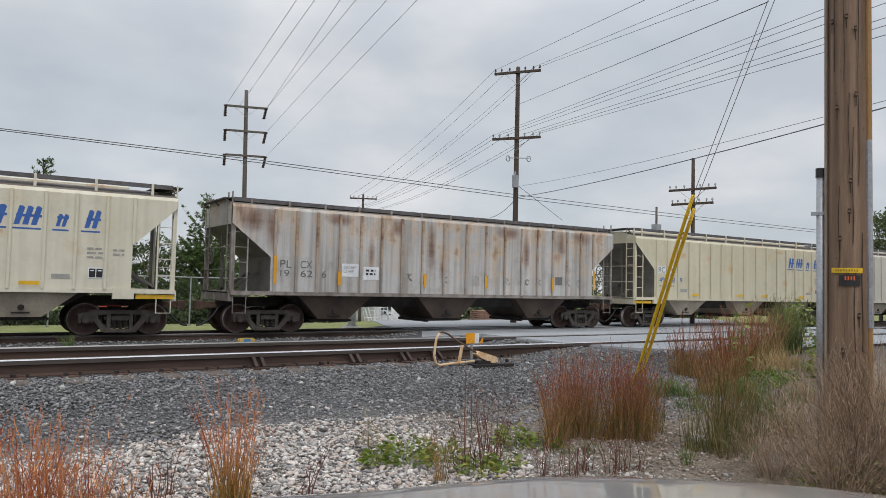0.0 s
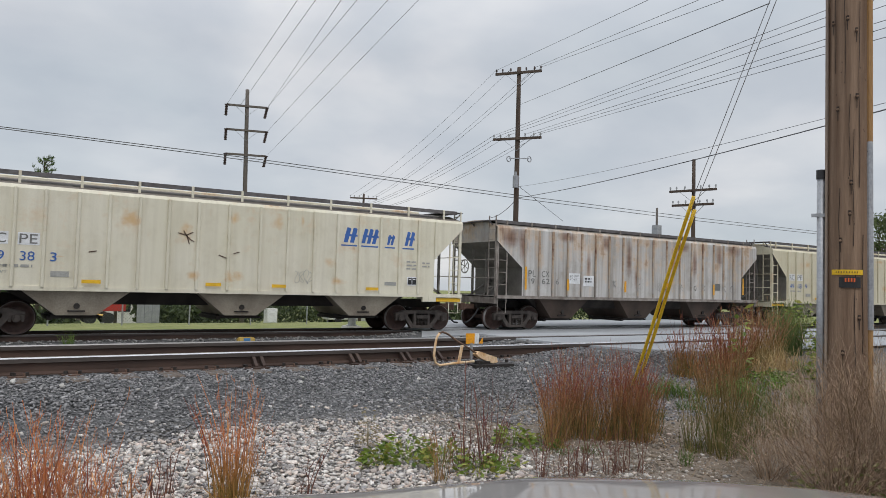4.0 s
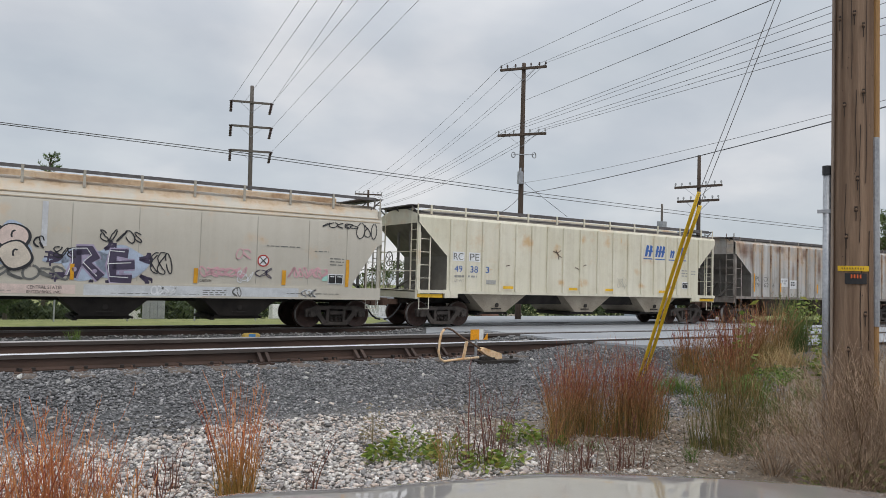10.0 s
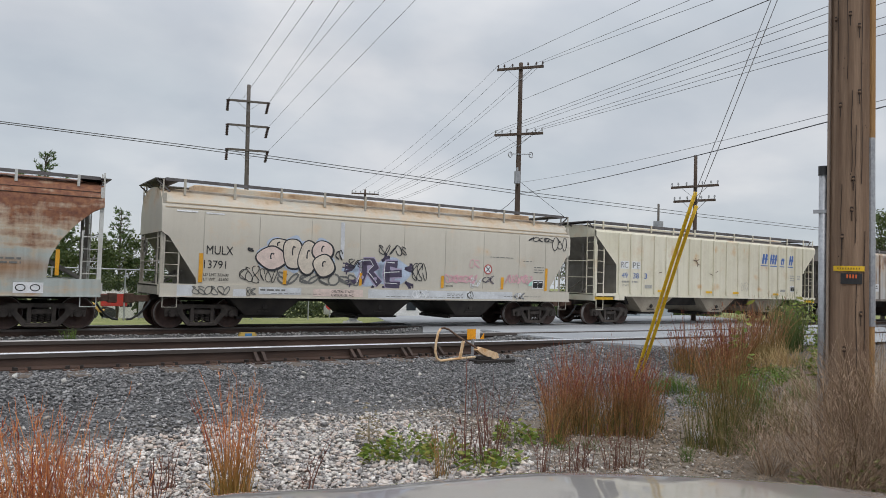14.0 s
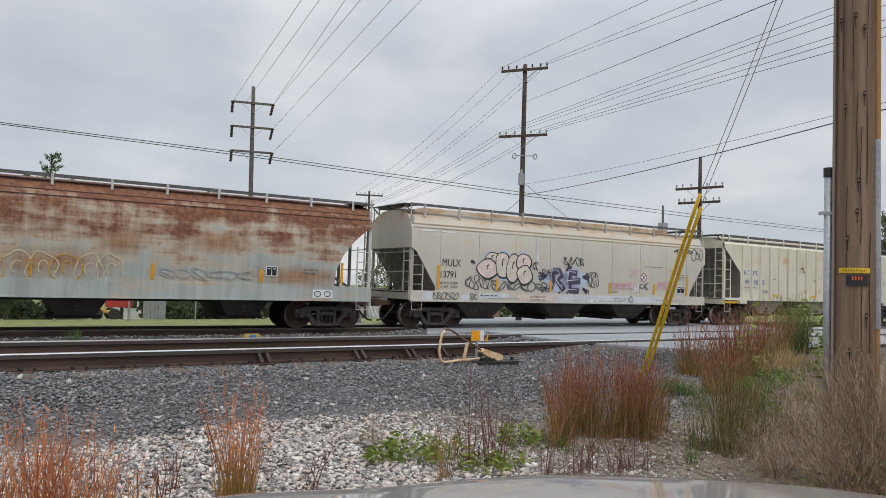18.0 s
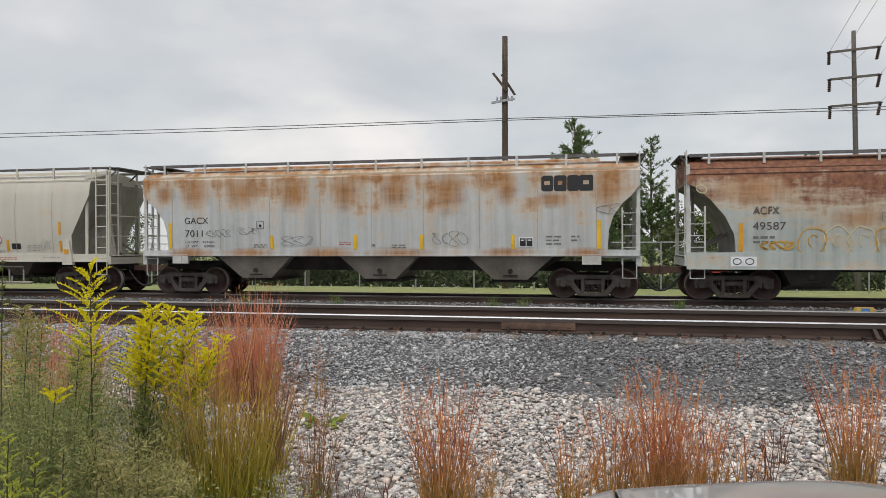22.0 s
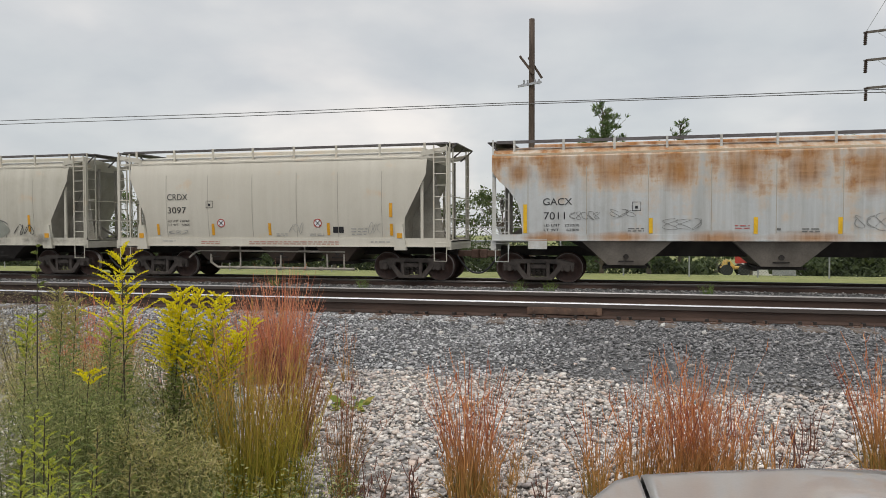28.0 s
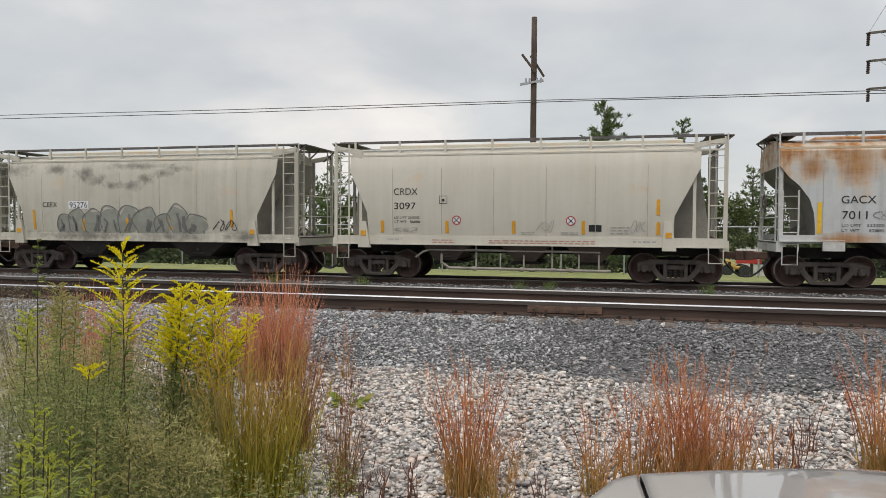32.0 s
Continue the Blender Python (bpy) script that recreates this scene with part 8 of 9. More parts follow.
leafy("tan weed with small seed heads", 3.00, 5.73, 0.37, 0.20, 170, M_tan, 0.03)


def plume_plant(label, x, y, h, lean, plumes, flower, leaves=260, seed=0, spread=0.22, name="goldenrod", low=0.70, floret=1.0):
    """A flowering stem with narrow leaves and arching plumes that shorten towards the tip."""
    r = random.Random(seed)
    p = hub(name, pose(x, y, ground_z(x, y)), label, "wildflower", "yellow wildflowers")
    top = Vector((lean[0], lean[1], h))
    path = [Vector((top.x * f ** 1.5, top.y * f ** 1.5, h * f)) for f in (0, 0.25, 0.5, 0.75, 1.0)]
    bm = B()
    tube(bm, path, 0.006, 6, 0.002)
    part("stem", turn_up(bm), M_stem, p)
    def along(f):
        i = min(3, int(f * 4))
        return path[i].lerp(path[i + 1], f * 4 - i)
    b = Blades()
    for _ in range(leaves):
        f = r.uniform(0.20, 0.86)
        a = r.uniform(0, 6.283)
        b.leaf(along(f), (math.cos(a), math.sin(a), r.uniform(-0.1, 0.8)), r.uniform(0.05, 0.10) * (1.25 - 0.65 * f), r.uniform(0.007, 0.013))
    b.make("leaf_foliage", M_goldleaf, p)
    b = Blades()
    for k in range(plumes):
        f = low + (1 - low) * ((k + r.random()) / plumes) ** 0.9
        a = k * 2.4 + r.uniform(-0.4, 0.4)
        o = along(min(f, 1.0))
        L = spread * r.uniform(0.6, 1.1) * (1.15 - 0.8 * (f - low) / (1 - low))
        d = Vector((math.cos(a), math.sin(a), 0))
        arc = [o + d * (L * t) + Vector((0, 0, L * (1.0 * t - 0.35 * t * t))) for t in (0, 0.25, 0.5, 0.75, 1.0)]
        b.ribbon(arc, 0.004, 0.002)
        for t in range(int(34 + 280 * L)):
            u = r.uniform(0.12, 1.0)
            i = min(3, int(u * 4))
            q = arc[i].lerp(arc[i + 1], u * 4 - i)
            g_ = (1.25 - 0.7 * u) * floret
            b.leaf(q, (r.uniform(-1, 1) + d.x * 0.5, r.uniform(-1, 1) + d.y * 0.5, r.uniform(0.3, 1.4)), r.uniform(0.012, 0.024) * g_, r.uniform(0.006, 0.010) * g_)
    b.make("blossom", flower, p)
    return p


GOLD = "tall goldenrod with bright yellow plumes and thin leaves"
plume_plant(GOLD, -2.53, 3.28, 1.36, (-0.01, 0.0), 28, M_gold, 150, 1, 0.24, low=0.64)
for k, (x, y, h, lx, ly) in enumerate(((-2.42, 3.50, 1.14, 0.06, 0.05), (-2.40, 3.48, 1.13, 0.14, 0.08), (-2.38, 3.52, 1.08, 0.24, 0.12), (-2.42, 3.55, 1.06, -0.02, 0.0), (-2.36, 3.50, 0.96, 0.36, 0.18), (-2.40, 3.56, 1.10, 0.20, 0.1), (-2.36, 3.54, 0.90, 0.32, 0.06), (-2.44, 3.50, 1.10, 0.02, 0.1))):
    plume_plant(GOLD, x, y, h, (lx, ly), 34, M_gold, 150, 10 + k, 0.18, low=0.58)
plume_plant(GOLD, -2.62, 3.30, 0.96, (0.08, 0.03), 7, M_gold, 60, 25, 0.10, low=0.88)
plume_plant(GOLD, -2.66, 3.10, 0.76, (0.08, -0.02), 6, M_gold, 60, 26, 0.12, low=0.90)
for k, (x, y, h) in enumerate(((-3.35, 3.71, 1.02), (-3.62, 3.73, 0.92), (-3.5, 4.0, 1.0), (-3.15, 3.9, 0.92), (-3.9, 4.3, 1.05))):
    plume_plant("fading goldenrod with dull yellow plumes", x, y, h, (0.04, 0.02), 22, M_lime if k % 2 else M_olive, 200, 30 + k, 0.16)
for k, (x, y, h) in enumerate(((-2.25, 2.41, 0.74), (-2.17, 2.21, 0.67), (-2.12, 2.40, 0.68), (-2.04, 2.20, 0.64), (-2.30, 2.35, 0.62), (-1.93, 2.29, 0.58), (-2.38, 2.50, 0.72), (-2.10, 2.28, 0.60))):
    plume_plant("leafy goldenrod spire with lime-yellow buds", x, y, h, (0.01, 0.01), 14, M_lime, 40, 60 + k, 0.075, low=0.60, floret=0.6)
for k, (x, y, h) in enumerate(((-2.17, 2.61, 0.64), (-2.02, 2.62, 0.52), (-1.72, 2.85, 0.36), (-1.60, 2.95, 0.34), (-1.50, 3.05, 0.30))):
    plume_plant("dull green weed spire going to seed", x, y, h, (0.02, 0.0), 20, M_olive, 30, 80 + k, 0.07, low=0.45, floret=0.6)
plume_plant("thin leafy shoot taller than the weeds", -3.15, 3.35, 1.40, (0.02, 0.0), 9, M_goldleaf, 24, 95, 0.05, low=0.70)


def feathery(label, x, y, h, w, stems, material, seed, size=0.034, top=None, name="weed_bush", per=230):
    """A soft bush of many branching stems with tiny leaves."""
    r = random.Random(seed)
    p = hub(name, pose(x, y, ground_z(x, y)), label, "bush", "roadside weeds")
    b, s, t = Blades(), Blades(), Blades()
    for _ in range(stems):
        a, q = r.uniform(0, 6.283), w / 2 * math.sqrt(r.random())
        hh = h * r.uniform(0.55, 1.0)
        e = Vector((math.cos(a) * q, math.sin(a) * q, hh))
        f0 = Vector((math.cos(a) * q * 0.35, math.sin(a) * q * 0.35, 0))
        s.ribbon([f0, f0.lerp(e, 0.5) + Vector((0, 0, 0.05)), e], 0.006, 0.002)
        for _ in range(per):
            u = r.uniform(0.15, 1.0)
            c = f0.lerp(e, u) + Vector((r.gauss(0, 0.045), r.gauss(0, 0.045), r.gauss(0, 0.03)))
            (t if top and u > 0.72 else b).leaf(c, (r.uniform(-1, 1), r.uniform(-1, 1), r.uniform(-0.2, 1)), size * r.uniform(0.5, 1.3), size * 0.11 * r.uniform(0.7, 1.4))
    s.make("stalk_tangle", M_stem, p)
    b.make("foliage", material, p)
    if top:
        t.make("seed_fringe", top, p)
    return p


for k, (x, y, h, w, n, top) in enumerate(((-2.70, 3.10, 0.74, 0.75, 40, None), (-2.95, 3.45, 0.82, 0.8, 40, None), (-2.45, 3.05, 0.66, 0.6, 34, None), (-2.15, 3.10, 0.62, 0.46, 30, M_olive), (-3.4, 3.9, 0.85, 0.9, 34, M_olive), (-2.9, 2.9, 0.6, 0.8, 34, None), (-2.45, 3.6, 0.86, 0.5, 34, None), (-3.9, 4.5, 0.60, 0.9, 26, M_olive), (-2.2, 3.55, 0.82, 0.5, 26, None), (-2.45, 2.65, 0.42, 0.6, 30, None), (-2.0, 3.0, 0.5, 0.4, 22, M_olive))):
    feathery("soft grey-green weeds with fine leaves", x, y, h, w, n, M_feather, 50 + k, size=0.032, top=top, per=330)
for k, (x, y, h, w) in enumerate(((-4.63, 4.90, 1.02, 0.8), (-5.2, 5.4, 1.0, 0.9), (-4.5, 4.6, 0.6, 0.7), (-5.6, 6.0, 0.9, 1.0), (-3.9, 5.1, 0.75, 0.6))):
    feathery("pale dry weeds with tan seed heads", x, y, h, w, 30, M_olive, 70 + k, top=M_tan, per=120)


def dry_bush(label, x, y, h, w, n, seed):
    """A bare bush of pale, crossing twigs."""
    r = random.Random(seed)
    b = Blades()
    for _ in range(int(n * 0.8)):
        a = r.uniform(0, 6.283)
        q = w * 0.62 * r.random() ** 0.6
        e = Vector((math.cos(a) * q, math.sin(a) * q, h * r.uniform(0.3, 1.05) * (1 - 0.30 * (q / w) ** 2)))
        o = Vector((math.cos(a) * q * 0.2, math.sin(a) * q * 0.2, 0))
        m = o.lerp(e, 0.5) + Vector((r.gauss(0, 0.07), r.gauss(0, 0.07), r.uniform(0.02, 0.16)))
        pts = [o, o.lerp(m, 0.5) + Vector((0, 0, 0.03)), m, m.lerp(e, 0.5) + Vector((0, 0, 0.03)), e]
        b.ribbon(pts, 0.006 * r.uniform(0.6, 1.3), 0.002)
        for _ in range(8):
            c = m.lerp(e, r.uniform(-0.2, 1.0))
            d = ((e - m).normalized() * 0.7 + Vector((r.gauss(0, 0.7), r.gauss(0, 0.7), r.gauss(0.1, 0.5)))).normalized() * r.uniform(0.08, 0.32)
            b.ribbon([c, c + d * 0.5 + Vector((0, 0, 0.015)), c + d], 0.0028, 0.0012)
            if r.random() < 0.35:
                b.leaf(c + d, (r.gauss(0, 1), r.gauss(0, 1), 0.4), 0.014, 0.007)
    p = hub("dry_bush", pose(x, y, ground_z(x, y)), label, "bush", "dry bushes")
    tagged(b.make("twig_tangle", M_twig, p), kind="stuff")
    return p


for k, (x, y, h, w, n) in enumerate(((5.50, 2.85, 0.86, 1.2, 400), (5.95, 3.0, 1.12, 1.3, 420), (5.15, 2.8, 0.48, 0.9, 220), (5.75, 2.5, 1.05, 1.2, 380), (5.45, 3.5, 0.38, 0.8, 120))):
    dry_bush("bare dry bush of tangled grey-brown twigs", x, y, h, w, n, 90 + k)


# ---- trees ----
def conifer(label, x, y, top, r0, n_whorl, seed, lo=0.12, clumps=18):
    """A pine: tapered trunk, whorls of limbs, needle tufts along each limb."""
    r = random.Random(seed)
    z0 = ground_z(x, y)
    H = top - z0
    p = hub("pine_tree", pose(x, y, z0), label, "tree", "trees beyond the train")
    bm = B()
    tube(bm, [(0, 0, -0.3), (0.05, 0, H * 0.4), (0, 0.03, H * 0.8), (0, 0, H)], 0.14, 8, 0.015)
    part("trunk", turn_up(bm), M_bark, p)
    limbs, b = B(), Blades()
    for k in range(n_whorl):
        f = lo + (1 - lo) * k / n_whorl
        z = H * f
        reach = r0 * (1.02 - f) ** 0.85 * r.uniform(0.55, 1.25) + 0.22
        for j in range(r.randint(4, 6)):
            a = r.uniform(0, 6.283)
            d = Vector((math.cos(a), math.sin(a), 0))
            L = reach * r.uniform(0.65, 1.15)
            e = d * L + Vector((0, 0, z + L * r.uniform(0.2, 0.6 + 0.9 * f)))
            tube(limbs, [(0, 0, z), e], 0.025, 4, 0.006)
            for c in range(max(2, int(clumps * (1.6 if f < 0.5 else 1.12 * (1.1 - f) ** 1.5)))):
                u = r.uniform(0.25, 1.0)
                q = Vector((0, 0, z)).lerp(e, u) + Vector((r.gauss(0, 0.10 * (1.3 - f)), r.gauss(0, 0.10 * (1.3 - f)), r.gauss(0, 0.06)))
                for _ in range(12):
                    b.leaf(q, (r.gauss(0, 0.8) + d.x, r.gauss(0, 0.8) + d.y, r.gauss(0.9, 0.7)), r.uniform(0.16, 0.36), r.uniform(0.034, 0.068) * (1.25 if f < 0.5 else 0.95))
    part("limb_frame", turn_up(limbs), M_bark, p)
    b.make("needle_foliage", M_pine, p)
    return p


def broadleaf(label, x, y, top, r0, n, seed, material=None, low=0.2, leaf=0.32):
    r = random.Random(seed)
    z0 = ground_z(x, y)
    H = top - z0
    p = hub("tree", pose(x, y, z0), label, "tree", "trees beyond the train")
    bm = B()
    tube(bm, [(0, 0, -0.3), (0.1, 0, H * 0.35), (0, 0.1, H * 0.75)], 0.16, 8, 0.04)
    part("trunk", turn_up(bm), M_bark, p)
    limbs, b = B(), Blades()
    for _ in range(n):
        a, f = r.uniform(0, 6.283), low + (1 - low) * r.random() ** 0.8
        reach = r0 * math.sqrt(max(0.05, 1 - ((f - 0.55) / 0.55) ** 2)) * r.uniform(0.45, 1.1)
        c = Vector((math.cos(a) * reach, math.sin(a) * reach, H * f))
        tube(limbs, [(0, 0, H * f * 0.6), c], 0.03, 4, 0.008)
        for _ in range(60):
            q = c + Vector((r.gauss(0, 0.32), r.gauss(0, 0.32), r.gauss(0, 0.26)))
            b.leaf(q, (r.gauss(0, 1), r.gauss(0, 1), r.gauss(0, 1)), leaf * r.uniform(0.5, 1.1), leaf * 0.5 * r.uniform(0.6, 1.2))
    part("limb_frame", turn_up(limbs), M_bark, p)
    b.make("crown", material or M_tree, p)
    return p


PINE = "young green pine tree with loose upswept branches"
conifer(PINE, -1.25, 44.0, 8.85, 3.5, 40, 1, 0.03, 27)
conifer(PINE, 4.1, 58.0, 9.75, 3.6, 30, 2, 0.05, 18)
conifer(PINE, 15.6, 58.0, 7.9, 4.8, 36, 3, 0.04, 26)
conifer(PINE, 1.6, 50.0, 6.4, 2.2, 18, 4, 0.05)
conifer(PINE, 18.0, 62.0, 7.5, 2.6, 16, 5)
conifer(PINE, -20.6, 50.0, 7.0, 2.4, 18, 6)
conifer(PINE, 9.5, 60.0, 6.4, 2.6, 16, 7)
for k, (x, y, top, r0, n) in enumerate(((-4.5, 56, 4.3, 2.6, 60), (-9.5, 58, 4.6, 3.0, 60), (-26, 56, 5.2, 3.4, 60), (-33, 60, 4.6, 4.0, 60), (-44, 58, 5.0, 4.5, 60), (-60, 64, 6.0, 5.0, 60), (6.5, 56, 3.8, 2.4, 50), (12.0, 60, 4.2, 2.8, 55), (22, 68, 3.6, 3.4, 50), (39, 72, 3.4, 4.0, 50), (60, 60, 4.0, 5.0, 50), (54.5, 26.5, 7.6, 3.6, 90), (75, 45, 5.0, 5.0, 60), (-15, 60, 3.6, 3.0, 50))):
    broadleaf("green broadleaved tree beyond the tracks", x, y, top, r0, n, 200 + k)


def hedge(x0, x1, y, h, n, seed):
    r = random.Random(seed)
    b = Blades()
    for _ in range(n):
        x = r.uniform(x0, x1)
        top = h * (0.6 + 0.4 * noise.noise((x * 0.35, seed, 0)) + 0.15 * noise.noise((x * 1.3, 0, seed)))
        z = ground_z(x, y) + max(0.1, top) * r.random() ** 0.7
        b.leaf((x, y + r.gauss(0, 0.5), z), (r.gauss(0, 1), r.gauss(0, 1), r.gauss(0.3, 1)), r.uniform(0.24, 0.52), r.uniform(0.13, 0.28))
    ob = b.make("hedge", M_hedge)
    return tagged(ob, "uneven dark green hedge and brush beyond the mown grass", "hedge", "", "stuff")


hedge(-75, -6, 53.0, 2.6, 26000, 1)
hedge(8.6, 14.5, 47.0, 2.0, 3000, 2)
hedge(-6, 6, 52.0, 1.6, 2800, 3)
hedge(16, 34, 64.0, 3.0, 4000, 4)
hedge(36, 75, 55.0, 2.4, 6000, 5)


# dead stems and straw lying on the dirt
lr = random.Random(8)
litter = Blades()
for _ in range(1500):
    x, y = lr.uniform(3.5, 7.6), lr.uniform(3.0, 6.0)
    z = ground_z(x, y) + lr.uniform(0.012, 0.03)
    a, L = lr.uniform(0, 6.283), lr.uniform(0.03, 0.22)
    q = Vector((x, y, z))
    d = Vector((math.cos(a), math.sin(a), lr.uniform(-0.05, 0.12))) * L
    litter.ribbon([q, q + d * 0.5 + Vector((0, 0, 0.01)), q + d], 0.005, 0.002, a + 1.57)
tagged(litter.make("straw_litter", M_twig), "dead stems and straw strewn on brown dirt", "plant litter", kind="stuff")

# ---- loose stones ----
M_gravel = island("pale_limestone_gravel", ((0.14, 0.137, 0.135), (0.46, 0.43, 0.41), (0.62, 0.58, 0.53), (0.55, 0.42, 0.35), (0.82, 0.78, 0.73), (0.22, 0.215, 0.22), (0.64, 0.59, 0.54), (0.34, 0.31, 0.30), (0.60, 0.49, 0.42)), 0.9, 0.35)
M_ballast_stone = island("dark_crushed_ballast", ((0.060, 0.061, 0.064), (0.165, 0.163, 0.168), (0.264, 0.260, 0.261), (0.110, 0.111, 0.114), (0.396, 0.384, 0.378), (0.187, 0.184, 0.189), (0.308, 0.298, 0.296)), 0.9, 0.35)
BLOCK = np.array([(x, y, z) for z in (-1, 1) for y in (-1, 1) for x in (-1, 1)]) * 0.72
BLOCK_F = np.array([(0, 2, 3, 1), (4, 5, 7, 6), (0, 1, 5, 4), (2, 6, 7, 3), (0, 4, 6, 2), (1, 3, 7, 5)])


def ground_zs(x, y):
    """ground_z for whole arrays, in the front part of the ground."""
    z = np.interp(y, [p[0] for p in PROFILE], [p[1] for p in PROFILE])
    a = np.interp(y, (7.6, 8.0, 9.0, 10.5, 14.0, 22.8, 26.0, 40.0, 60.0), (10.6, 9.4, 8.8, 8.4, 8.6, 14.0, 14.2, 21.0, 31.0))
    k = np.clip((x - a + 2.2) / 2.2, 0, 1)
    zr = np.interp(y, [p[0] for p in ROAD_PROFILE], [p[1] for p in ROAD_PROFILE]) - 0.03
    k = k * np.clip((y - 4.5) / 4, 0, 1)
    return z + (zr - z) * k * k * (3 - 2 * k)


def stones(name, spots, sizes, material, seed, flat=0.6, rough=0.28, lift=0.25):
    """Many angular stones as one mesh."""
    g = np.random.default_rng(seed)
    n = len(spots)
    v = np.repeat(BLOCK[None], n, 0) + g.uniform(-rough, rough, (n, 8, 3))
    v *= np.stack([g.uniform(0.75, 1.35, n), g.uniform(0.65, 1.1, n), g.uniform(0.75, 1.25, n) * flat], 1)[:, None]
    a, t = g.uniform(0, 6.283, n), g.normal(0, 0.35, n)
    ca, sa, ct, st = np.cos(a), np.sin(a), np.cos(t), np.sin(t)
    x, y, z = v[..., 0], v[..., 1], v[..., 2]
    x, z = x * ct[:, None] + z * st[:, None], z * ct[:, None] - x * st[:, None]
    x, y = x * ca[:, None] - y * sa[:, None], x * sa[:, None] + y * ca[:, None]
    v = np.stack([x, y, z], -1) * sizes[:, None, None]
    v += np.array(spots)[:, None] + np.stack([np.zeros(n), np.zeros(n), sizes * lift], 1)[:, None]
    f = (BLOCK_F[None] + 8 * np.arange(n)[:, None, None]).reshape(-1)
    me = bpy.data.meshes.new(name)
    me.vertices.add(8 * n)
    me.vertices.foreach_set("co", v.reshape(-1).astype(np.float32))
    me.loops.add(len(f))
    me.loops.foreach_set("vertex_index", f.astype(np.int32))
    me.polygons.add(len(f) // 4)
    me.polygons.foreach_set("loop_start", np.arange(0, len(f), 4, dtype=np.int32))
    me.polygons.foreach_set("loop_total", np.full(len(f) // 4, 4, dtype=np.int32))
    me.update(calc_edges=True)
    me.materials.append(material)
    return new(name, me)


EDGE = ((-8, 6.75), (-3, 6.7), (-1.7, 6.64), (-0.6, 6.8), (0.2, 6.57), (0.7, 6.5), (1.1, 6.54), (2.0, 6.7), (3.0, 6.68), (4.3, 6.62), (4.7, 6.2), (5.3, 5.7), (9, 5.5))


def edge_y(x):
    """Where the pale gravel meets the dark ballast."""
    return float(np.interp(x, [e[0] for e in EDGE], [e[1] for e in EDGE])) + 0.12 * noise.noise((x * 1.7, 3.1, 0)) + 0.09 * noise.noise((x * 5.1, 7.7, 0))


EDGE_X = np.linspace(-15, 15, 3001)
EDGE_Y = np.array([edge_y(float(x)) for x in EDGE_X])


def scatter(g, n, x0, x1, y0, y1, keep):
    """n random places in a stretch of ground, thinned by a rule."""
    x, y = g.uniform(x0, x1, n), g.uniform(y0, y1, n)
    ok = keep(x, y, y - np.interp(x, EDGE_X, EDGE_Y), g.random(n))
    return x[ok], y[ok]


def settle(g, x, y, lo, hi):
    return np.stack([x, y, ground_zs(x, y) + g.uniform(lo, hi, len(x))], 1)


def pick_sizes(g, n, mean, sigma, lo, hi):
    return np.clip(g.lognormal(math.log(mean), sigma, n), lo, hi)


g = np.random.default_rng(4)
x, y = scatter(g, 120000, -6.5, 7.0, 2.6, 7.2, lambda x, y, e, r: (np.abs(x) < 1.3 * y + 0.5) & np.where(e > 0, r < 0.05 * np.exp(-e * 4) + 0.008, r > np.clip((x - 3.4) * 0.7, 0, 0.93)))
sizes = pick_sizes(g, len(x), 0.0112, 0.45, 0.0045, 0.032) * np.where(x > 4, 0.75, 1.0)
tagged(stones("gravel", settle(g, x, y, -0.003, 0.014), sizes, M_gravel, 1, 0.52, 0.36, 0.30), "loose pale limestone gravel", "gravel", kind="stuff")
x, y = scatter(g, 150000, -13.5, 13.0, 5.4, 8.98, lambda x, y, e, r: (x > -1.25 * y - 0.5) & (x < 1.6 * y) & ~((x > 8.6) & (y > 8.2)) & ((e > -0.08) | (r < 0.05)))
pale = np.clip((-0.25 - x + 0.7 * np.sin(x * 1.3 + y * 2.1) * np.sin(y * 1.7 - x * 0.6)) * 0.8, 0, 1) * 0.75 > g.random(len(x))
sizes = pick_sizes(g, len(x), 0.0106, 0.38, 0.004, 0.028)
spots = settle(g, x, y, -0.003, 0.012)
tagged(stones("ballast", spots[~pale], sizes[~pale], M_ballast_stone, 2, 0.50, 0.42), "dark crushed stone ballast along the near track", "ballast", kind="stuff")
M_light_stone = island("light_grey_ballast", ((0.15, 0.15, 0.155), (0.30, 0.30, 0.305), (0.42, 0.42, 0.42), (0.60, 0.595, 0.59), (0.24, 0.24, 0.245)), 0.9, 0.35)
tagged(stones("ballast", spots[pale], sizes[pale], M_light_stone, 6, 0.50, 0.42), "light grey crushed stone ballast along the near track", "ballast", kind="stuff")
spots, sizes = [], []
while len(spots) < 13000:
    x, y = g.uniform(3.3, 8.5), g.uniform(2.8, 6.6)
    spots.append((x, y, ground_z(x, y)))
    sizes.append(float(np.clip(g.lognormal(math.log(0.0085), 0.42), 0.004, 0.026)))
M_pebble = island("dirty_pebbles", ((0.12, 0.096, 0.072), (0.23, 0.185, 0.14), (0.36, 0.31, 0.26), (0.18, 0.14, 0.10), (0.52, 0.48, 0.43)), 0.9, 0.35)
tagged(stones("pebbles", spots, np.array(sizes), M_pebble, 5), "small dirty pebbles on brown dirt", "pebbles", kind="stuff")
spots, sizes = [], []
for _ in range(9000):
    x, y = g.uniform(-24, 16), g.choice((g.uniform(21.0, 22.7), g.uniform(9.15, 10.4), g.uniform(10.6, 11.4)))
    if x > road_edges(y)[0] - 0.2:
        continue
    spots.append((x, y, ground_z(x, y) + g.uniform(0, 0.02)))
    sizes.append(float(g.uniform(0.02, 0.045)))
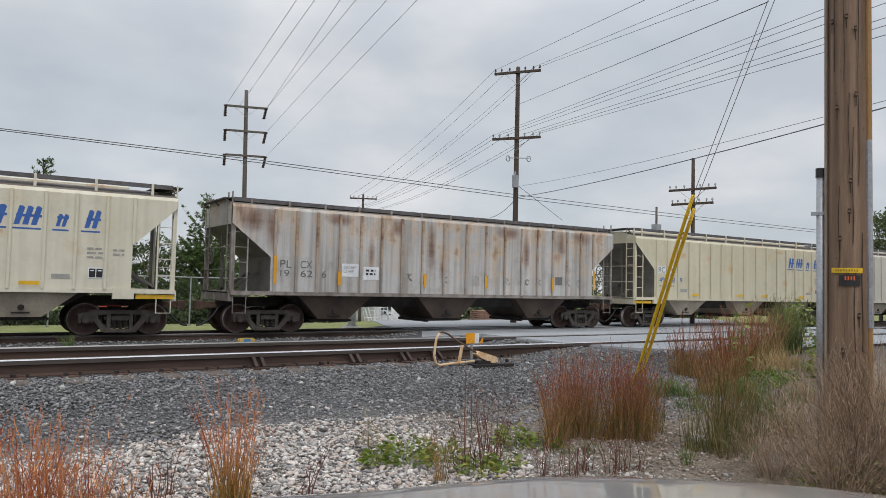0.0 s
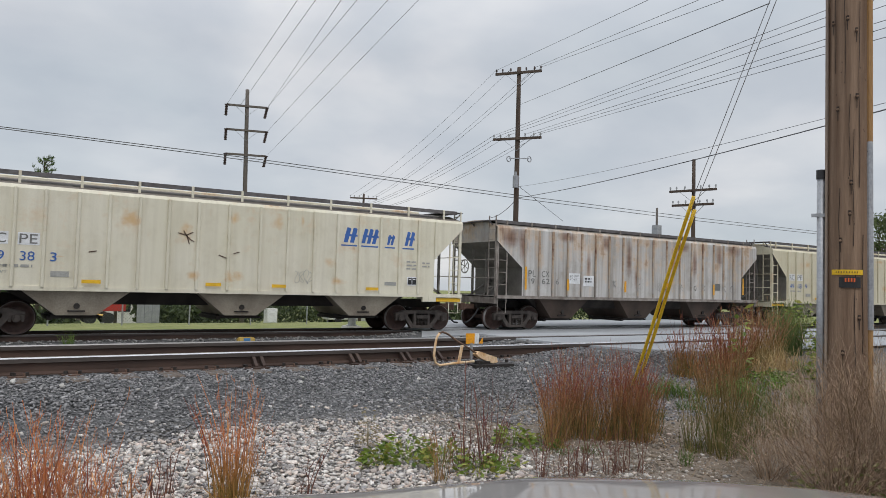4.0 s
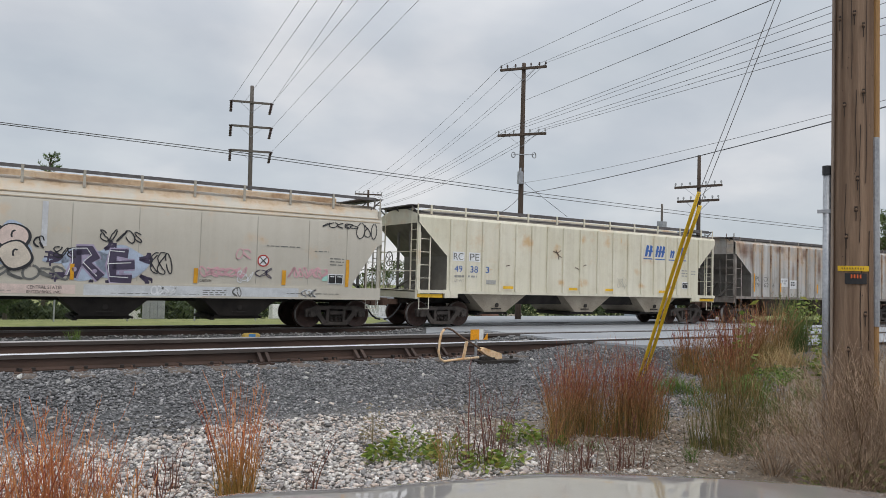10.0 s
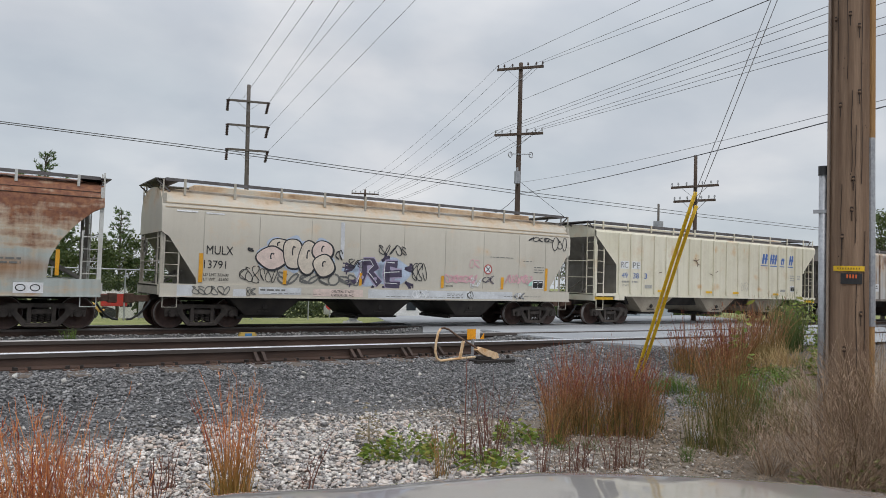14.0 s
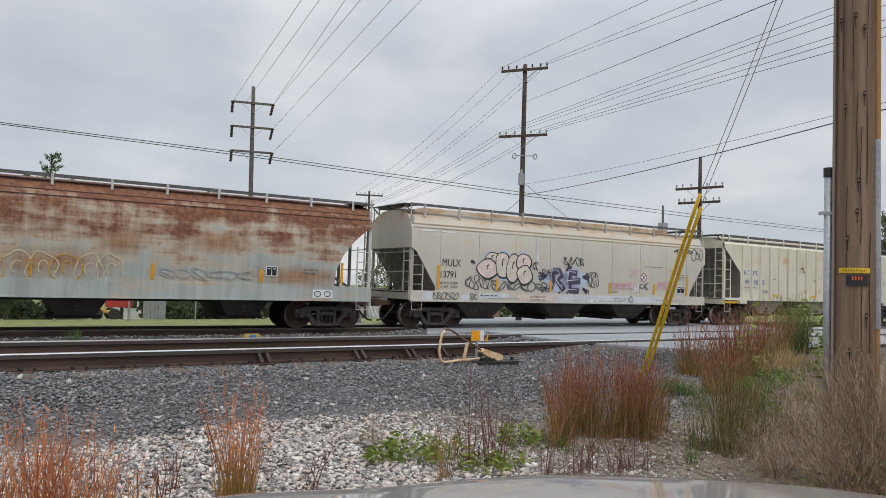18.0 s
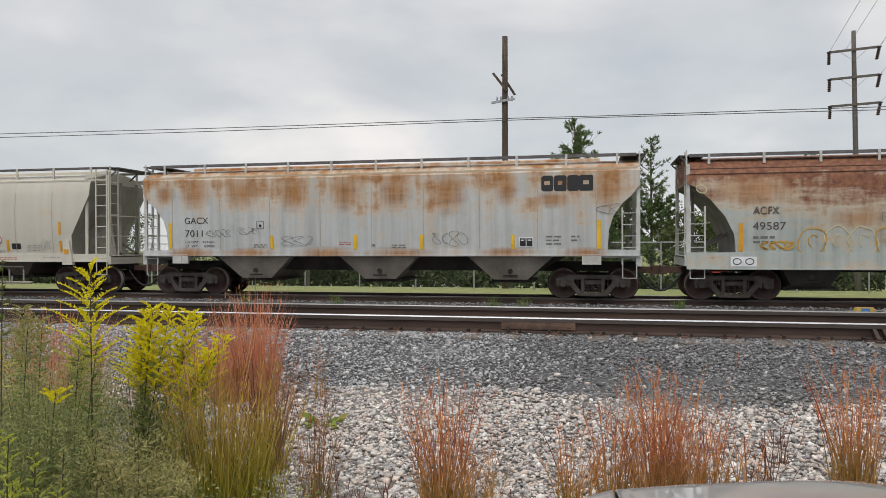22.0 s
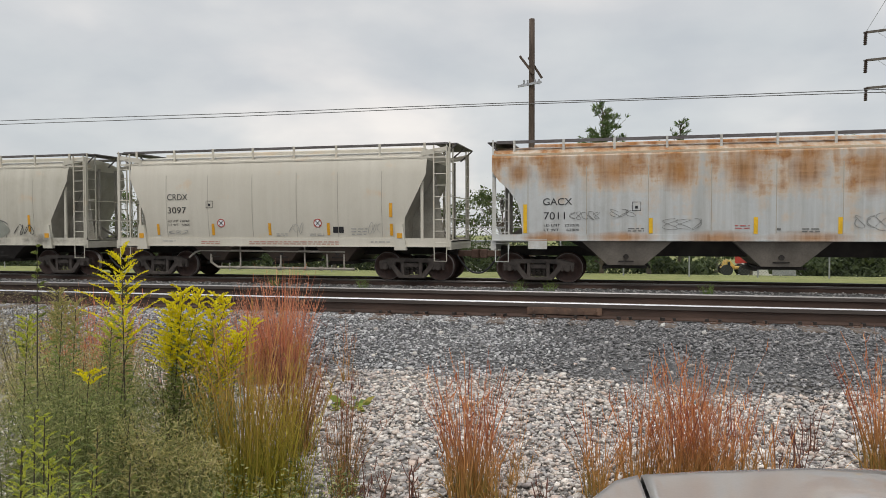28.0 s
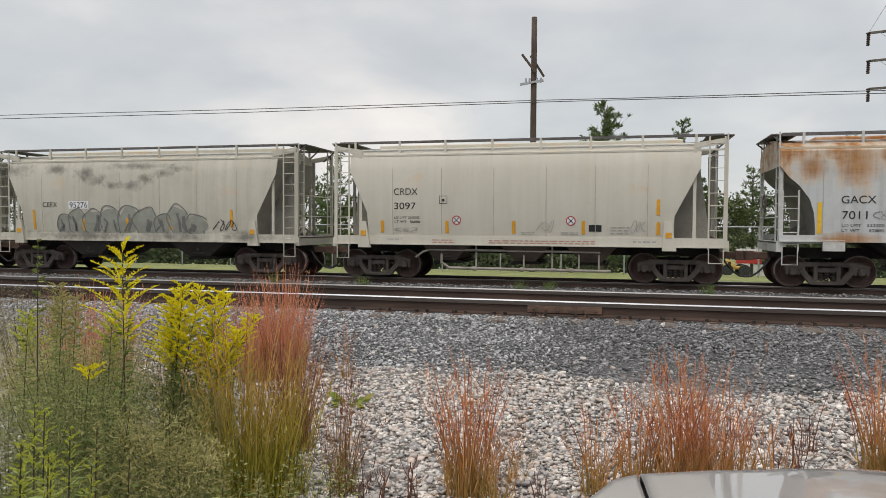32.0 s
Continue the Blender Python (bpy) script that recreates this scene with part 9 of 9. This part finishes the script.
M_mixed_stone = island("mixed_grey_ballast", ((0.10, 0.10, 0.10), (0.20, 0.195, 0.19), (0.32, 0.31, 0.30), (0.15, 0.145, 0.14)), 0.9, 0.35)
tagged(stones("ballast", spots, np.array(sizes), M_mixed_stone, 3), "mixed grey ballast of the far track", "ballast", kind="stuff")

# larger stones that can be picked out one by one
kinds = []
for k in range(6):
    o = stones("stone", [(0, 0, 0)], np.array([1.0]), M_gravel, 40 + k, 0.62, 0.3, 0.0)
    kinds.append(o.data)
    bpy.data.objects.remove(o)
def stone_material(name, cols):
    m, ns, ls, b = shader(name, 0.9)
    oi = ns.new("ShaderNodeObjectInfo")
    r = ns.new("ShaderNodeValToRGB")
    e = r.color_ramp.elements
    while len(e) < len(cols):
        e.new(0.5)
    for i, c in enumerate(cols):
        e[i].position, e[i].color = i / (len(cols) - 1), (*c, 1)
    ls.new(oi.outputs["Random"], r.inputs[0])
    f = noise_node(ns, ls, 1.6, 5)
    ls.new(mixed(ns, ls, 0.4, r.outputs[0], ramp(ns, ls, f, 0.3, 0.7, (0.55, 0.55, 0.55), (1.3, 1.3, 1.3)), "MULTIPLY"), b.inputs["Base Color"])
    bumped(ns, ls, b, f, 0.4, 0.2)
    return m
M_stone = stone_material("single_limestone", ((0.30, 0.29, 0.28), (0.48, 0.46, 0.43), (0.60, 0.57, 0.53), (0.44, 0.38, 0.33), (0.66, 0.65, 0.62)))
for me in kinds:
    me.materials.clear()
    me.materials.append(M_stone)
srng = random.Random(17)
count = 0
while count < 290:
    x, y = srng.uniform(-2.2, 5.0), srng.uniform(3.7, 6.7)
    if y > edge_y(x) + 0.05:
        continue
    s = srng.uniform(0.014, 0.027)
    o = new("stone", kinds[srng.randrange(6)])
    o.parent = ground
    o.matrix_basis = pose(x, y, ground_z(x, y) + s * 0.45, srng.uniform(-15, 15), srng.uniform(-15, 15), srng.uniform(0, 360)) @ Matrix.Diagonal((s, s * srng.uniform(0.7, 1), s, 1))
    count += 1
for k in range(34):   # stray pale stones on the dark ballast
    x, y = srng.uniform(-6, 9), srng.uniform(6.9, 8.6)
    s = srng.uniform(0.022, 0.04)
    o = new("stone", kinds[srng.randrange(6)])
    o.parent = ground
    o.matrix_basis = pose(x, y, ground_z(x, y) + s * 0.5, 0, 0, srng.uniform(0, 360)) @ Matrix.Diagonal((s, s, s, 1))
rock = new("rock", kinds[2])
rock.matrix_basis = pose(6.0, 4.62, ground_z(6.0, 4.62) + 0.05, 5, 0, 40) @ Matrix.Diagonal((0.11, 0.085, 0.085, 1))
tagged(rock, "single whitish rock lying on brown dirt", "rock")


def motions():
    """The train rolls by; its wheels turn."""
    for car in CARS:
        x = car.location.x
        walk(car, [(t, pose(x + s, TRACK_Y, 0)) for t, s in RUN])
    times_ = np.arange(0, 32.001, 0.25)
    way = np.interp(times_, [r[0] for r in RUN], [r[1] for r in RUN])
    for w, a in WHEELSETS:
        walk(w, [(float(t), pose(a, 0, 0.457, 0, math.degrees(s / 0.457), 0)) for t, s in zip(times_, way)])


motions()
